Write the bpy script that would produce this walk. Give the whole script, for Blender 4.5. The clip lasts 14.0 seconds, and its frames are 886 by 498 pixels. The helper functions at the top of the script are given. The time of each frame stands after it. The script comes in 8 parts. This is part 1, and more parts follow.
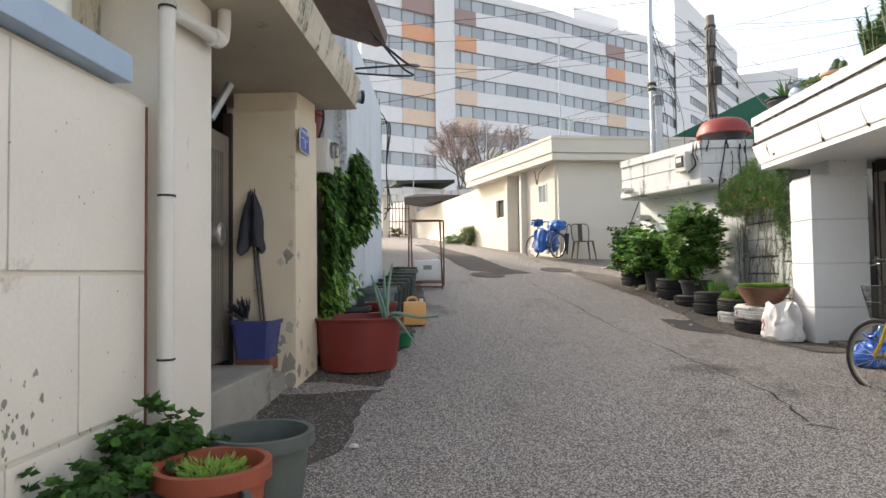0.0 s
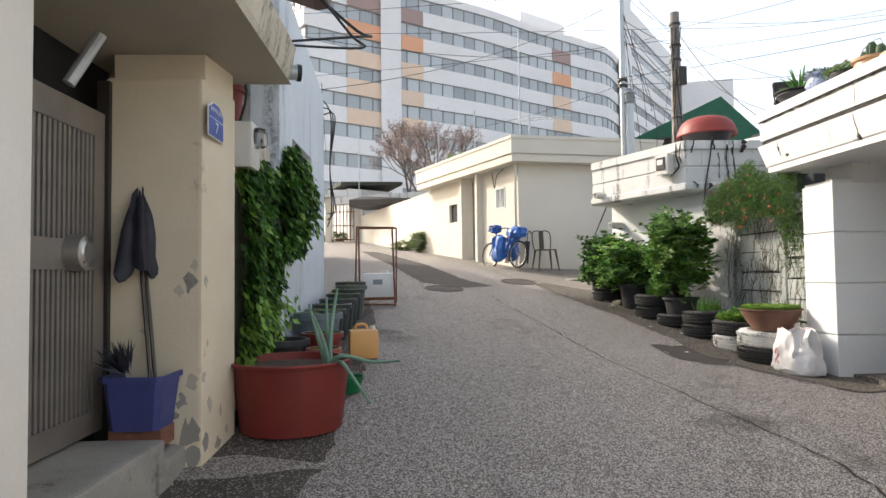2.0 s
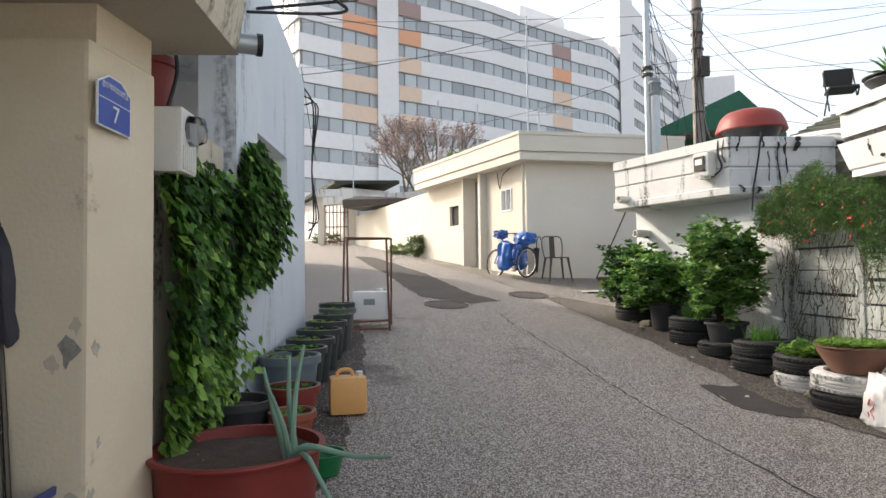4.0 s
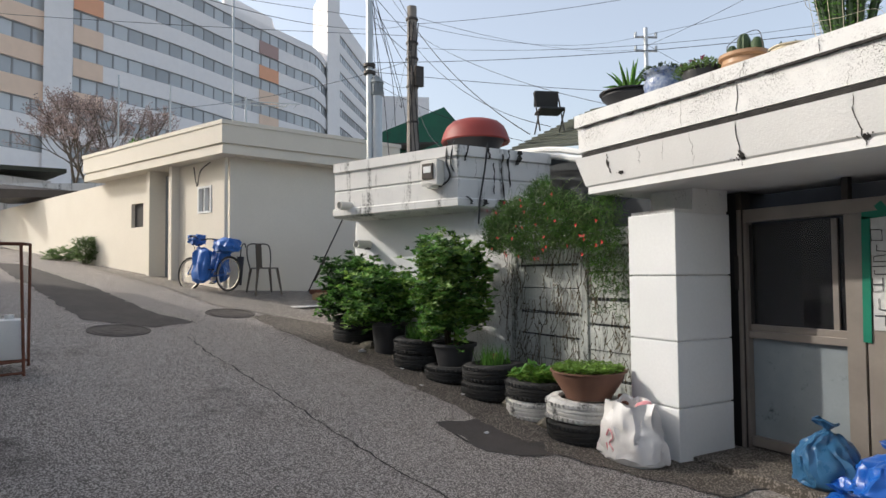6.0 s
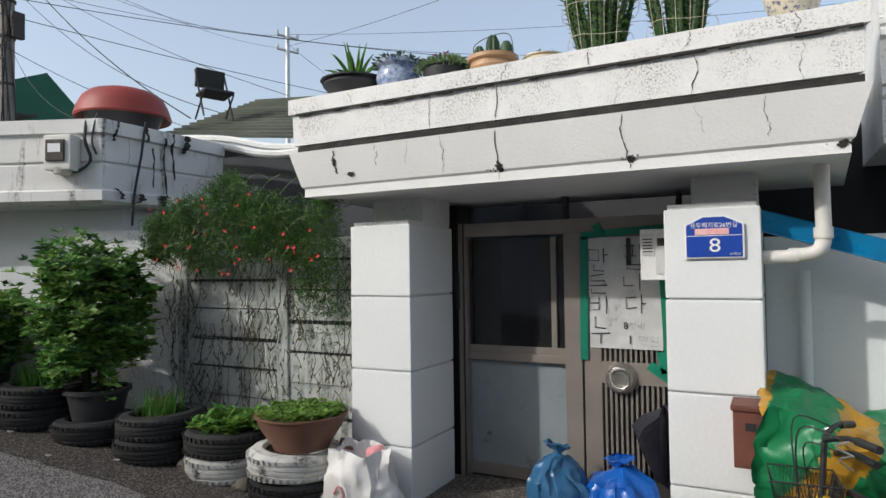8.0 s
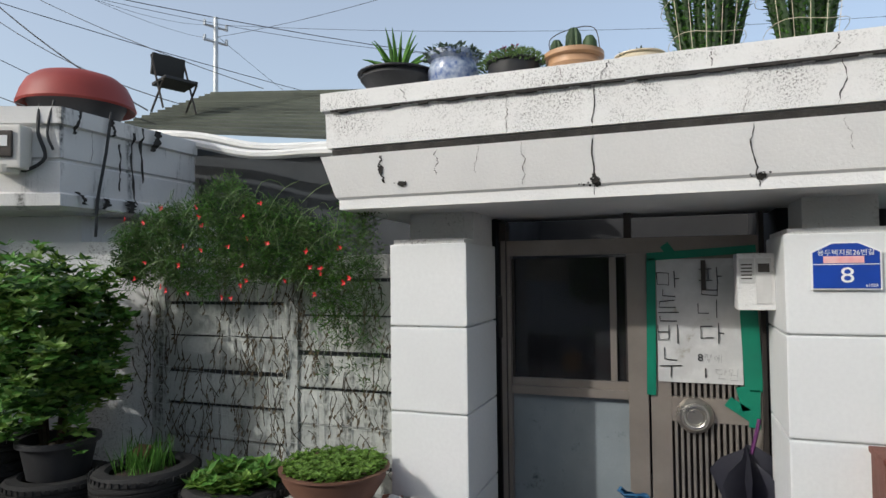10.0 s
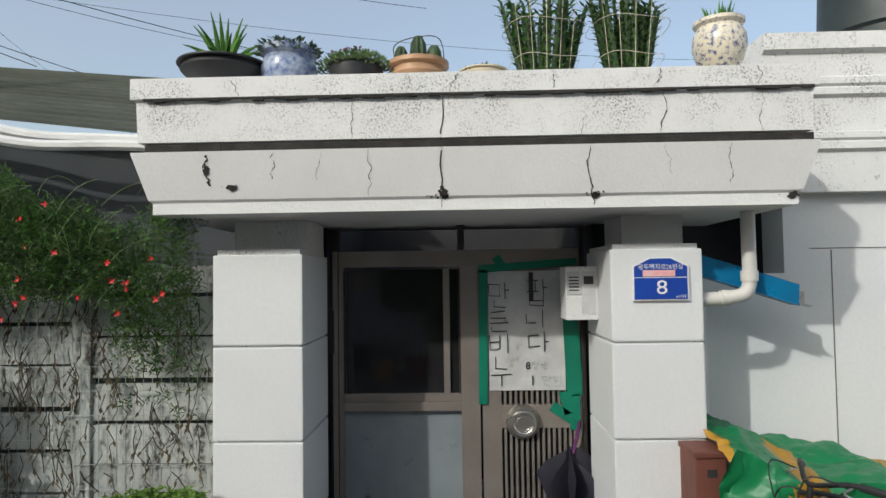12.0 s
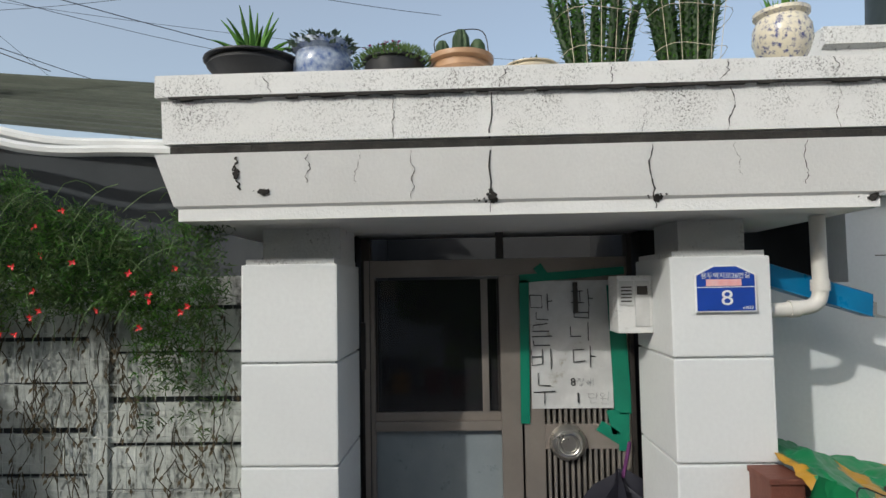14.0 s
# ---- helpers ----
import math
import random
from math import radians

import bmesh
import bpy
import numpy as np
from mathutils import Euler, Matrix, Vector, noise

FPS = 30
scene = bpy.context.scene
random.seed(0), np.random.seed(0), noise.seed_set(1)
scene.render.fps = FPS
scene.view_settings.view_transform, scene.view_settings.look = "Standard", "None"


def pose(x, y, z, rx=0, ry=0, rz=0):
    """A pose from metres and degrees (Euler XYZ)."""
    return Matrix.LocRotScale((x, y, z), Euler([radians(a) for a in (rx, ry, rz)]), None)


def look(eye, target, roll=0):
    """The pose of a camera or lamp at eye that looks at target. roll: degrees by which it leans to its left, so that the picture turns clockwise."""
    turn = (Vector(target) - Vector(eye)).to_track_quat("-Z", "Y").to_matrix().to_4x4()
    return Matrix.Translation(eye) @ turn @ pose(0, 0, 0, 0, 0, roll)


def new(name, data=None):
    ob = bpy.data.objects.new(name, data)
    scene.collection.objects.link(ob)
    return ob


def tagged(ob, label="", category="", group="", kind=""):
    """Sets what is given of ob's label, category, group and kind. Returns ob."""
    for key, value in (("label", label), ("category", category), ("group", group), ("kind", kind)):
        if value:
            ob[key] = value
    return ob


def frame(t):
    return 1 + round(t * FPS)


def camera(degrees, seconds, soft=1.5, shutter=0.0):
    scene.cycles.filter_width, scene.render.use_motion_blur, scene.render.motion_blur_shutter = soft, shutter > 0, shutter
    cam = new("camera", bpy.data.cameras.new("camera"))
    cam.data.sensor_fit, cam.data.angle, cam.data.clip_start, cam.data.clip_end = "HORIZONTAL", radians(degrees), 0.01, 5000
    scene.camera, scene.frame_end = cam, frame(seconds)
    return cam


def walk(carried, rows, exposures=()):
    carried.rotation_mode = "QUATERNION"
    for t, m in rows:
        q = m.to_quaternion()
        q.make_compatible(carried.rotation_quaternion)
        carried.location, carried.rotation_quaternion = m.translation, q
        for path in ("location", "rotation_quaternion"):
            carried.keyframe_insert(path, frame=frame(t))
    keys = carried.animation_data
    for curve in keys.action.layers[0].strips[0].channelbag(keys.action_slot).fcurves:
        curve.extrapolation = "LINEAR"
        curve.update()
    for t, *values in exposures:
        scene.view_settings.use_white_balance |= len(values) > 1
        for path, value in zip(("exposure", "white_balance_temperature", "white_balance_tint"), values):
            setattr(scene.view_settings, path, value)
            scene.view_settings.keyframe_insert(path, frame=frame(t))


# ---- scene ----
cam = camera(69.9, 14.0)
PATH = [
    (0, (0.444, 0.233, 1.451), (0.345, 2.23, 1.524), -0.7),
    (0.5, (0.401, 0.62, 1.525), (0.468, 2.618, 1.597), -0.7),
    (1, (0.355, 0.942, 1.54), (0.43, 2.939, 1.617), -0.7),
    (1.5, (0.32, 1.346, 1.633), (0.395, 3.343, 1.708), -0.7),
    (2, (0.234, 1.749, 1.647), (0.311, 3.746, 1.727), -0.7),
    (2.2, (0.197, 1.916, 1.683), (0.28, 3.913, 1.761), -0.8),
    (4.3, (0.232, 3.456, 1.948), (0.319, 5.452, 2.018), -0.6),
    (4.5, (0.303, 3.638, 1.908), (0.424, 5.632, 1.992), -0.5),
    (5, (0.393, 3.984, 2.004), (0.784, 5.944, 2.082), -0.4),
    (5.5, (0.415, 4.334, 1.994), (1.112, 6.207, 2.076), -0.4),
    (6, (0.42, 4.614, 2.079), (1.385, 6.364, 2.156), -0.5),
    (6.5, (0.519, 4.949, 2.107), (1.753, 6.521, 2.184), -0.5),
    (7, (0.588, 5.271, 2.154), (2.059, 6.624, 2.235), -0.4),
    (7.5, (0.615, 5.575, 2.16), (2.265, 6.702, 2.237), -0.5),
    (7.7, (0.63, 5.706, 2.185), (2.337, 6.744, 2.259), -0.6),
    (9.8, (0.854, 6.947, 2.415), (2.729, 7.642, 2.468), -0.8),
    (10, (0.856, 7.03, 2.395), (2.734, 7.716, 2.465), -0.6),
    (10.5, (0.938, 7.16, 2.373), (2.809, 7.861, 2.46), -0.6),
    (11, (1.0, 7.154, 2.38), (2.897, 7.779, 2.482), -0.5),
    (11.5, (1.013, 7.22, 2.383), (2.984, 7.544, 2.489), -0.6),
    (12, (0.985, 7.326, 2.443), (2.983, 7.386, 2.523), -0.8),
    (12.5, (0.991, 7.361, 2.427), (2.988, 7.428, 2.51), -0.9),
    (13, (1.036, 7.439, 2.399), (3.032, 7.511, 2.489), -1.0),
    (13.5, (1.133, 7.494, 2.41), (3.129, 7.572, 2.513), -1.0),
    (14, (1.237, 7.548, 2.444), (3.232, 7.624, 2.558), -1.0),
]
EXPOSURES = [(0.0, 1.2, 6850, 9), (2.0, 1.17, 6850, 9), (4.5, 1.02, 6800, 9), (5.5, 0.62, 6550, 9), (6.5, 0.38, 6350, 8), (7.5, 0.29, 6180, 7), (10.0, 0.18, 6150, 7), (12.0, 0.08, 6200, 5), (14.0, 0.0, 6200, 5)]
walk(cam, [(t, look(eye, target, roll)) for t, eye, target, roll in PATH], EXPOSURES)

# ---- world, sun, exposure ----
SUN_WAY = Vector((1.0, -0.79, -0.75)).normalized()
world = bpy.data.worlds.new("world")
scene.world = world
world.use_nodes = True
sky = world.node_tree.nodes.new("ShaderNodeTexSky")
sky.sky_type, sky.sun_disc = "NISHITA", False
sky.sun_elevation = math.asin(-SUN_WAY.z)
sky.sun_rotation = math.atan2(-SUN_WAY.x, -SUN_WAY.y)
sky.air_density, sky.dust_density, sky.ozone_density = 1.0, 4.0, 1.5
backdrop = world.node_tree.nodes["Background"]
backdrop.inputs["Strength"].default_value = 0.15
haze = world.node_tree.nodes.new("ShaderNodeVectorMath")
haze.inputs[1].default_value = (1.35, 1.2, 0.95)
world.node_tree.links.new(sky.outputs[0], haze.inputs[0])
world.node_tree.links.new(haze.outputs[0], backdrop.inputs["Color"])
sun = new("sun", bpy.data.lights.new("sun", "SUN"))
sun.data.energy, sun.data.angle, sun.data.color = 1.9, radians(1.2), (1.0, 0.95, 0.88)
sun.rotation_euler = SUN_WAY.to_track_quat("-Z", "Y").to_euler()


# ---- materials ----
def surf(name, base, other=None, scale=4.0, rough=0.7, bump=0.15, fine=60.0, metal=0.0, stain=None, stain_scale=1.5,
         stain_cut=0.62, vary=0.0, streak=False, spec=0.4, fleck=None, fleck_scale=90.0, fleck_cut=0.35, mould=None, band=None):
    """A worn surface: base and other mixed by broad noise, fine grain, stains with an edge, relief."""
    m = bpy.data.materials.new(name)
    m.use_nodes = True
    nt = m.node_tree
    n, link = nt.nodes, nt.links.new
    bsdf = n["Principled BSDF"]
    co = n.new("ShaderNodeTexCoord")
    mp = n.new("ShaderNodeMapping")
    link(co.outputs["Object"], mp.inputs["Vector"])
    at = mp.outputs[0]

    def noise_tex(sc, detail=4.0, vec=None, r=0.55):
        t = n.new("ShaderNodeTexNoise")
        t.inputs["Scale"].default_value, t.inputs["Detail"].default_value, t.inputs["Roughness"].default_value = sc, detail, r
        link(vec or at, t.inputs["Vector"])
        return t.outputs["Fac"]

    def mix(fac, a, b):
        x = n.new("ShaderNodeMix")
        x.data_type = "RGBA"
        link(fac, x.inputs["Factor"])
        for v, k in ((a, 6), (b, 7)):
            if hasattr(v, "links"):
                link(v, x.inputs[k])
            else:
                x.inputs[k].default_value = (*v, 1)
        return x.outputs[2]

    def ramp(fac, lo, hi):
        r = n.new("ShaderNodeMapRange")
        r.inputs["From Min"].default_value, r.inputs["From Max"].default_value = lo, hi
        link(fac, r.inputs["Value"])
        return r.outputs[0]

    other = other or tuple(c * 0.8 for c in base)
    col = mix(ramp(noise_tex(scale), 0.35, 0.65), base, other)
    grain = noise_tex(fine, 3.0)
    col = mix(ramp(grain, 0.3, 1.1), col, tuple(c * (0.6 if bump >= 0.4 else 0.88) for c in base))
    if fleck:
        v = n.new("ShaderNodeTexVoronoi")
        v.inputs["Scale"].default_value = fleck_scale
        link(at, v.inputs["Vector"])
        col = mix(ramp(v.outputs["Color"], fleck_cut + 0.25, fleck_cut + 0.45), col, fleck)
    if stain:
        vec = at
        if streak:
            mp2 = n.new("ShaderNodeMapping")
            mp2.inputs["Scale"].default_value = (1.0, 1.0, 0.15)
            link(co.outputs["Object"], mp2.inputs["Vector"])
            vec = mp2.outputs[0]
        a = n.new("ShaderNodeMath")
        a.operation = "MULTIPLY"
        link(ramp(noise_tex(stain_scale, 8.0, vec, 0.7), stain_cut, stain_cut + 0.1), a.inputs[0])
        link(ramp(noise_tex(fine * 0.6, 4.0), 0.3, 0.6), a.inputs[1])
        col = mix(a.outputs[0], col, stain)
    if mould:
        a = n.new("ShaderNodeMath")
        a.operation = "MULTIPLY"
        link(ramp(noise_tex(60.0 if not band else 95.0, 9.0, None, 0.8), 0.52 if not band else 0.52, 0.58), a.inputs[0])
        link(ramp(noise_tex(2.4, 4.0), 0.48, 0.66) if not band else ramp(noise_tex(3.6, 8.0, None, 0.7), 0.4, 0.6), a.inputs[1])
        grown = a.outputs[0]
        if band:
            xyz = n.new("ShaderNodeSeparateXYZ")
            link(at, xyz.inputs[0])
            for lo, hi in ((band[0], band[0] + 0.12), (band[1], band[1] - 0.04)):
                b = n.new("ShaderNodeMath")
                b.operation = "MULTIPLY"
                link(grown, b.inputs[0])
                link(ramp(xyz.outputs[2], lo, hi), b.inputs[1])
                grown = b.outputs[0]
        col = mix(grown, col, mould)
    if vary:
        info = n.new("ShaderNodeObjectInfo")
        geo = n.new("ShaderNodeNewGeometry")
        add = n.new("ShaderNodeMath")
        add.operation = "ADD"
        link(info.outputs["Random"], add.inputs[0])
        link(geo.outputs["Random Per Island"], add.inputs[1])
        h = n.new("ShaderNodeHueSaturation")
        link(ramp(add.outputs[0], 0.0, 2.0), h.inputs["Value"])
        val = n.new("ShaderNodeMapRange")
        val.inputs["To Min"].default_value, val.inputs["To Max"].default_value = 1 - vary, 1 + vary
        link(ramp(add.outputs[0], 0.3, 1.7), val.inputs["Value"])
        link(val.outputs[0], h.inputs["Value"])
        link(col, h.inputs["Color"])
        col = h.outputs[0]
    link(col, bsdf.inputs["Base Color"])
    rr = n.new("ShaderNodeMapRange")
    rr.inputs["To Min"].default_value, rr.inputs["To Max"].default_value = max(rough - 0.12, 0.02), min(rough + 0.12, 1.0)
    link(noise_tex(scale * 2.3), rr.inputs["Value"])
    link(rr.outputs[0], bsdf.inputs["Roughness"])
    bsdf.inputs["Metallic"].default_value = metal
    bsdf.inputs["Specular IOR Level"].default_value = spec
    if bump:
        b = n.new("ShaderNodeBump")
        b.inputs["Strength"].default_value, b.inputs["Distance"].default_value = bump, 0.01
        link(grain, b.inputs["Height"])
        link(b.outputs[0], bsdf.inputs["Normal"])
    return m


M = {}
M["asphalt"] = surf("asphalt", (0.155, 0.137, 0.125), (0.12, 0.106, 0.097), 0.9, 0.88, 1.0, 150, fleck=(0.5, 0.455, 0.42), fleck_scale=125, fleck_cut=0.22, stain=(0.06, 0.052, 0.046), stain_scale=0.5, stain_cut=0.58)
M["asphalt_damp"] = surf("damp_gritty_asphalt", (0.085, 0.073, 0.063), (0.06, 0.051, 0.044), 2.5, 0.9, 0.8, 150, fleck=(0.34, 0.3, 0.27), fleck_scale=95, fleck_cut=0.42)
M["dirt"] = surf("gravelly_dirt", (0.085, 0.072, 0.058), (0.06, 0.05, 0.04), 5, 0.95, 0.8, 120, fleck=(0.24, 0.21, 0.18), fleck_scale=95, fleck_cut=0.3)
# grey render darkened to carry the shade under the roof and between slabs
M["shade_wall"] = surf("shade_darkened_render", (0.06, 0.066, 0.072), (0.045, 0.05, 0.055), 2, 0.9, 0.1)
M["patch"] = surf("old_asphalt_patch", (0.08, 0.07, 0.065), (0.06, 0.055, 0.05), 3, 0.95, 0.5, 90, stain=(0.04, 0.035, 0.03))
M["crack"] = surf("crack_filler", (0.035, 0.032, 0.03), (0.06, 0.055, 0.05), 8, 0.95, 0.4)
M["concrete"] = surf("concrete", (0.36, 0.34, 0.3), (0.26, 0.245, 0.22), 2.5, 0.9, 0.5, 70, stain=(0.12, 0.105, 0.09), stain_scale=2.2, stain_cut=0.56)
M["concrete_pale"] = surf("pale_concrete", (0.42, 0.41, 0.38), (0.34, 0.33, 0.3), 2.0, 0.9, 0.4, 70, stain=(0.14, 0.13, 0.12), stain_scale=3, stain_cut=0.6)
M["cream"] = surf("cream_paint", (0.74, 0.7, 0.63), (0.69, 0.645, 0.57), 1.2, 0.75, 0.12, 45, stain=(0.36, 0.31, 0.24), stain_scale=1.6, stain_cut=0.62)
M["cream_worn"] = surf("peeling_cream_paint", (0.7, 0.61, 0.46), (0.63, 0.54, 0.4), 1.6, 0.8, 0.25, 45, stain=(0.24, 0.17, 0.11), stain_scale=2.2, stain_cut=0.64)
M["cream_mossy"] = surf("moss_stained_cream_paint", (0.6, 0.54, 0.43), (0.45, 0.4, 0.31), 3, 0.85, 0.35, 40, stain=(0.07, 0.06, 0.045), stain_scale=5, stain_cut=0.5, streak=True)
M["house_cream"] = surf("smooth_cream_render", (0.66, 0.62, 0.54), (0.62, 0.58, 0.5), 0.8, 0.8, 0.1, 30, stain=(0.45, 0.4, 0.32), stain_scale=1.0, stain_cut=0.68)
M["white"] = surf("white_paint", (0.72, 0.73, 0.73), (0.68, 0.69, 0.69), 1.0, 0.6, 0.06, 40, stain=(0.5, 0.47, 0.42), stain_scale=2.5, stain_cut=0.7)
M["white_old"] = surf("weathered_white_paint", (0.7, 0.7, 0.69), (0.63, 0.63, 0.62), 2.0, 0.75, 0.25, 60, stain=(0.1, 0.095, 0.085), stain_scale=17, stain_cut=0.6, mould=(0.12, 0.115, 0.1))
M["canopy_white"] = surf("weathered_canopy_paint", (0.74, 0.735, 0.72), (0.68, 0.675, 0.66), 2.0, 0.75, 0.25, 60, stain=(0.3, 0.28, 0.25), stain_scale=11, stain_cut=0.68, mould=(0.09, 0.085, 0.078), band=(3.1, 3.52))
M["road_dust"] = surf("dusty_worn_asphalt", (0.2, 0.178, 0.155), (0.155, 0.138, 0.12), 1.6, 0.92, 0.8, 130, fleck=(0.42, 0.38, 0.34), fleck_scale=110, fleck_cut=0.35, stain=(0.1, 0.085, 0.07), stain_scale=1.4, stain_cut=0.55)
M["iron"] = surf("cast_iron", (0.115, 0.1, 0.09), (0.08, 0.07, 0.062), 9, 0.75, 0.5, 60, metal=0.4)
M["beige_slab"] = surf("stained_beige_concrete", (0.5, 0.45, 0.36), (0.42, 0.375, 0.3), 1.4, 0.85, 0.25, 50, stain=(0.13, 0.11, 0.085), stain_scale=3.2, stain_cut=0.62)
M["blossom"] = surf("pale_bud", (0.42, 0.33, 0.31), (0.3, 0.24, 0.22), 8, 0.9, 0.0, vary=0.3)
M["white_streaked"] = surf("streaked_white_paint", (0.68, 0.67, 0.65), (0.58, 0.58, 0.57), 1.5, 0.8, 0.2, 50, stain=(0.09, 0.09, 0.085), stain_scale=4, stain_cut=0.54, streak=True)
M["bluewhite"] = surf("bluish_white_paint", (0.68, 0.72, 0.76), (0.58, 0.63, 0.68), 1.0, 0.8, 0.15, 40, stain=(0.24, 0.26, 0.29), stain_scale=3.0, stain_cut=0.55, streak=True)
M["grime"] = surf("black_grime", (0.022, 0.02, 0.018), (0.05, 0.045, 0.04), 9, 0.95, 0.4)
M["crackline"] = surf("hairline_crack", (0.12, 0.11, 0.1), (0.2, 0.19, 0.17), 9, 0.95, 0.2)
# near-black base stands in for missing light in yards, rooms and slots
M["dark"] = surf("unlit_depth_black", (0.03, 0.03, 0.032), (0.02, 0.02, 0.02), 2, 0.8, 0.0)
M["steel_brown"] = surf("bronze_steel", (0.3, 0.262, 0.23), (0.235, 0.205, 0.182), 3, 0.45, 0.05, 40, metal=0.45, stain=(0.33, 0.26, 0.2), stain_scale=6, stain_cut=0.66)
M["steel_dark"] = surf("dark_bronze_steel", (0.06, 0.052, 0.047), (0.045, 0.04, 0.036), 3, 0.5, 0.05, metal=0.5)
M["slat"] = surf("dusty_bronze_slat", (0.3, 0.27, 0.24), (0.22, 0.2, 0.18), 4, 0.5, 0.1, metal=0.5)
M["steel"] = surf("stainless_steel", (0.55, 0.53, 0.5), (0.45, 0.43, 0.4), 5, 0.3, 0.05, metal=0.9)
M["galv"] = surf("galvanised_steel", (0.5, 0.53, 0.55), (0.42, 0.45, 0.47), 4, 0.45, 0.05, metal=0.6)
M["rust"] = surf("rusty_steel", (0.2, 0.08, 0.05), (0.12, 0.05, 0.03), 9, 0.85, 0.4)
M["panel_grey"] = surf("grey_panel", (0.24, 0.27, 0.285), (0.19, 0.215, 0.23), 3, 0.55, 0.05, stain=(0.07, 0.09, 0.1), stain_scale=5, stain_cut=0.58)
M["pvc"] = surf("off_white_pvc_pipe", (0.66, 0.64, 0.6), (0.6, 0.58, 0.53), 2, 0.5, 0.05, stain=(0.35, 0.3, 0.25), stain_scale=3, stain_cut=0.65)
M["terracotta"] = surf("terracotta_plastic", (0.33, 0.085, 0.045), (0.28, 0.07, 0.04), 4, 0.55, 0.08, stain=(0.16, 0.08, 0.05), stain_scale=5)
M["redtub"] = surf("dark_red_rubber", (0.2, 0.026, 0.02), (0.16, 0.022, 0.016), 4, 0.55, 0.06, stain=(0.13, 0.05, 0.04), stain_scale=5)
M["greypot"] = surf("grey_green_plastic", (0.1, 0.12, 0.11), (0.075, 0.09, 0.085), 5, 0.5, 0.08, stain=(0.2, 0.2, 0.18), stain_scale=6, stain_cut=0.64)
M["slatepot"] = surf("slate_blue_plastic", (0.14, 0.18, 0.21), (0.11, 0.145, 0.17), 5, 0.5, 0.08)
M["darkpot"] = surf("dark_green_plastic", (0.024, 0.034, 0.035), (0.034, 0.045, 0.044), 5, 0.5, 0.08)
M["blackpot"] = surf("black_plastic", (0.03, 0.03, 0.032), (0.04, 0.04, 0.042), 5, 0.5, 0.06)
M["brownpot"] = surf("brown_clay", (0.17, 0.085, 0.055), (0.13, 0.065, 0.045), 5, 0.6, 0.15)
M["claybeige"] = surf("glazed_tan_clay", (0.45, 0.27, 0.15), (0.38, 0.22, 0.12), 6, 0.35, 0.05)
M["soil"] = surf("soil", (0.09, 0.06, 0.045), (0.05, 0.035, 0.028), 20, 0.98, 0.9, 60)
M["tyre"] = surf("tyre_rubber", (0.016, 0.016, 0.016), (0.024, 0.023, 0.022), 6, 0.8, 0.3, 80, stain=(0.05, 0.046, 0.04), stain_scale=5)
M["tyre_white"] = surf("white_painted_tyre", (0.6, 0.59, 0.56), (0.45, 0.44, 0.42), 6, 0.8, 0.3, 60, stain=(0.06, 0.06, 0.06), stain_scale=8, stain_cut=0.52)
M["rock"] = surf("rubble_stone", (0.2, 0.18, 0.14), (0.14, 0.125, 0.1), 8, 0.95, 0.6)
M["brick"] = surf("red_brick", (0.25, 0.11, 0.07), (0.2, 0.08, 0.05), 12, 0.95, 0.5)
M["leaf_dark"] = surf("dark_leaf", (0.05, 0.11, 0.03), (0.03, 0.075, 0.022), 3, 0.62, 0.0, vary=0.5, spec=0.25)
M["leaf"] = surf("leaf", (0.11, 0.25, 0.045), (0.065, 0.165, 0.03), 3, 0.62, 0.0, vary=0.5, spec=0.25)
M["leaf_light"] = surf("light_leaf", (0.23, 0.38, 0.07), (0.15, 0.28, 0.05), 3, 0.5, 0.0, vary=0.4)
M["leaf_dusty"] = surf("feathery_leaf", (0.12, 0.19, 0.06), (0.08, 0.13, 0.045), 3, 0.6, 0.0, vary=0.4)
M["onion"] = surf("onion_leaf", (0.2, 0.33, 0.26), (0.14, 0.26, 0.18), 5, 0.5, 0.05, vary=0.2)
M["succulent"] = surf("succulent_leaf", (0.1, 0.14, 0.09), (0.07, 0.1, 0.08), 5, 0.55, 0.05, vary=0.3)
M["cactus"] = surf("cactus_skin", (0.06, 0.1, 0.04), (0.04, 0.075, 0.03), 20, 0.6, 0.4, vary=0.3)
M["twig"] = surf("bare_twig", (0.16, 0.13, 0.1), (0.1, 0.08, 0.06), 8, 0.9, 0.3)
M["dry"] = surf("dry_stem", (0.12, 0.095, 0.06), (0.07, 0.055, 0.035), 8, 0.9, 0.3, vary=0.4)
M["petal"] = surf("red_petal", (0.65, 0.02, 0.02), (0.5, 0.02, 0.03), 8, 0.5, 0.0)
M["petal_pink"] = surf("pink_petal", (0.55, 0.1, 0.25), (0.45, 0.07, 0.2), 8, 0.5, 0.0)
M["blue_sign"] = surf("blue_sign_enamel", (0.015, 0.06, 0.36), (0.012, 0.05, 0.3), 4, 0.35, 0.0)
M["sign_white"] = surf("white_sign_enamel", (0.8, 0.8, 0.8), (0.76, 0.76, 0.76), 4, 0.35, 0.0)
M["sticker"] = surf("pink_sticker", (0.75, 0.35, 0.35), (0.8, 0.55, 0.55), 30, 0.5, 0.0)
M["paper"] = surf("grubby_paper", (0.58, 0.58, 0.57), (0.45, 0.455, 0.45), 7, 0.7, 0.25, 14, stain=(0.3, 0.27, 0.22), stain_scale=6, stain_cut=0.6)
M["ink"] = surf("black_marker", (0.02, 0.02, 0.02), (0.03, 0.03, 0.03), 5, 0.6, 0.0)
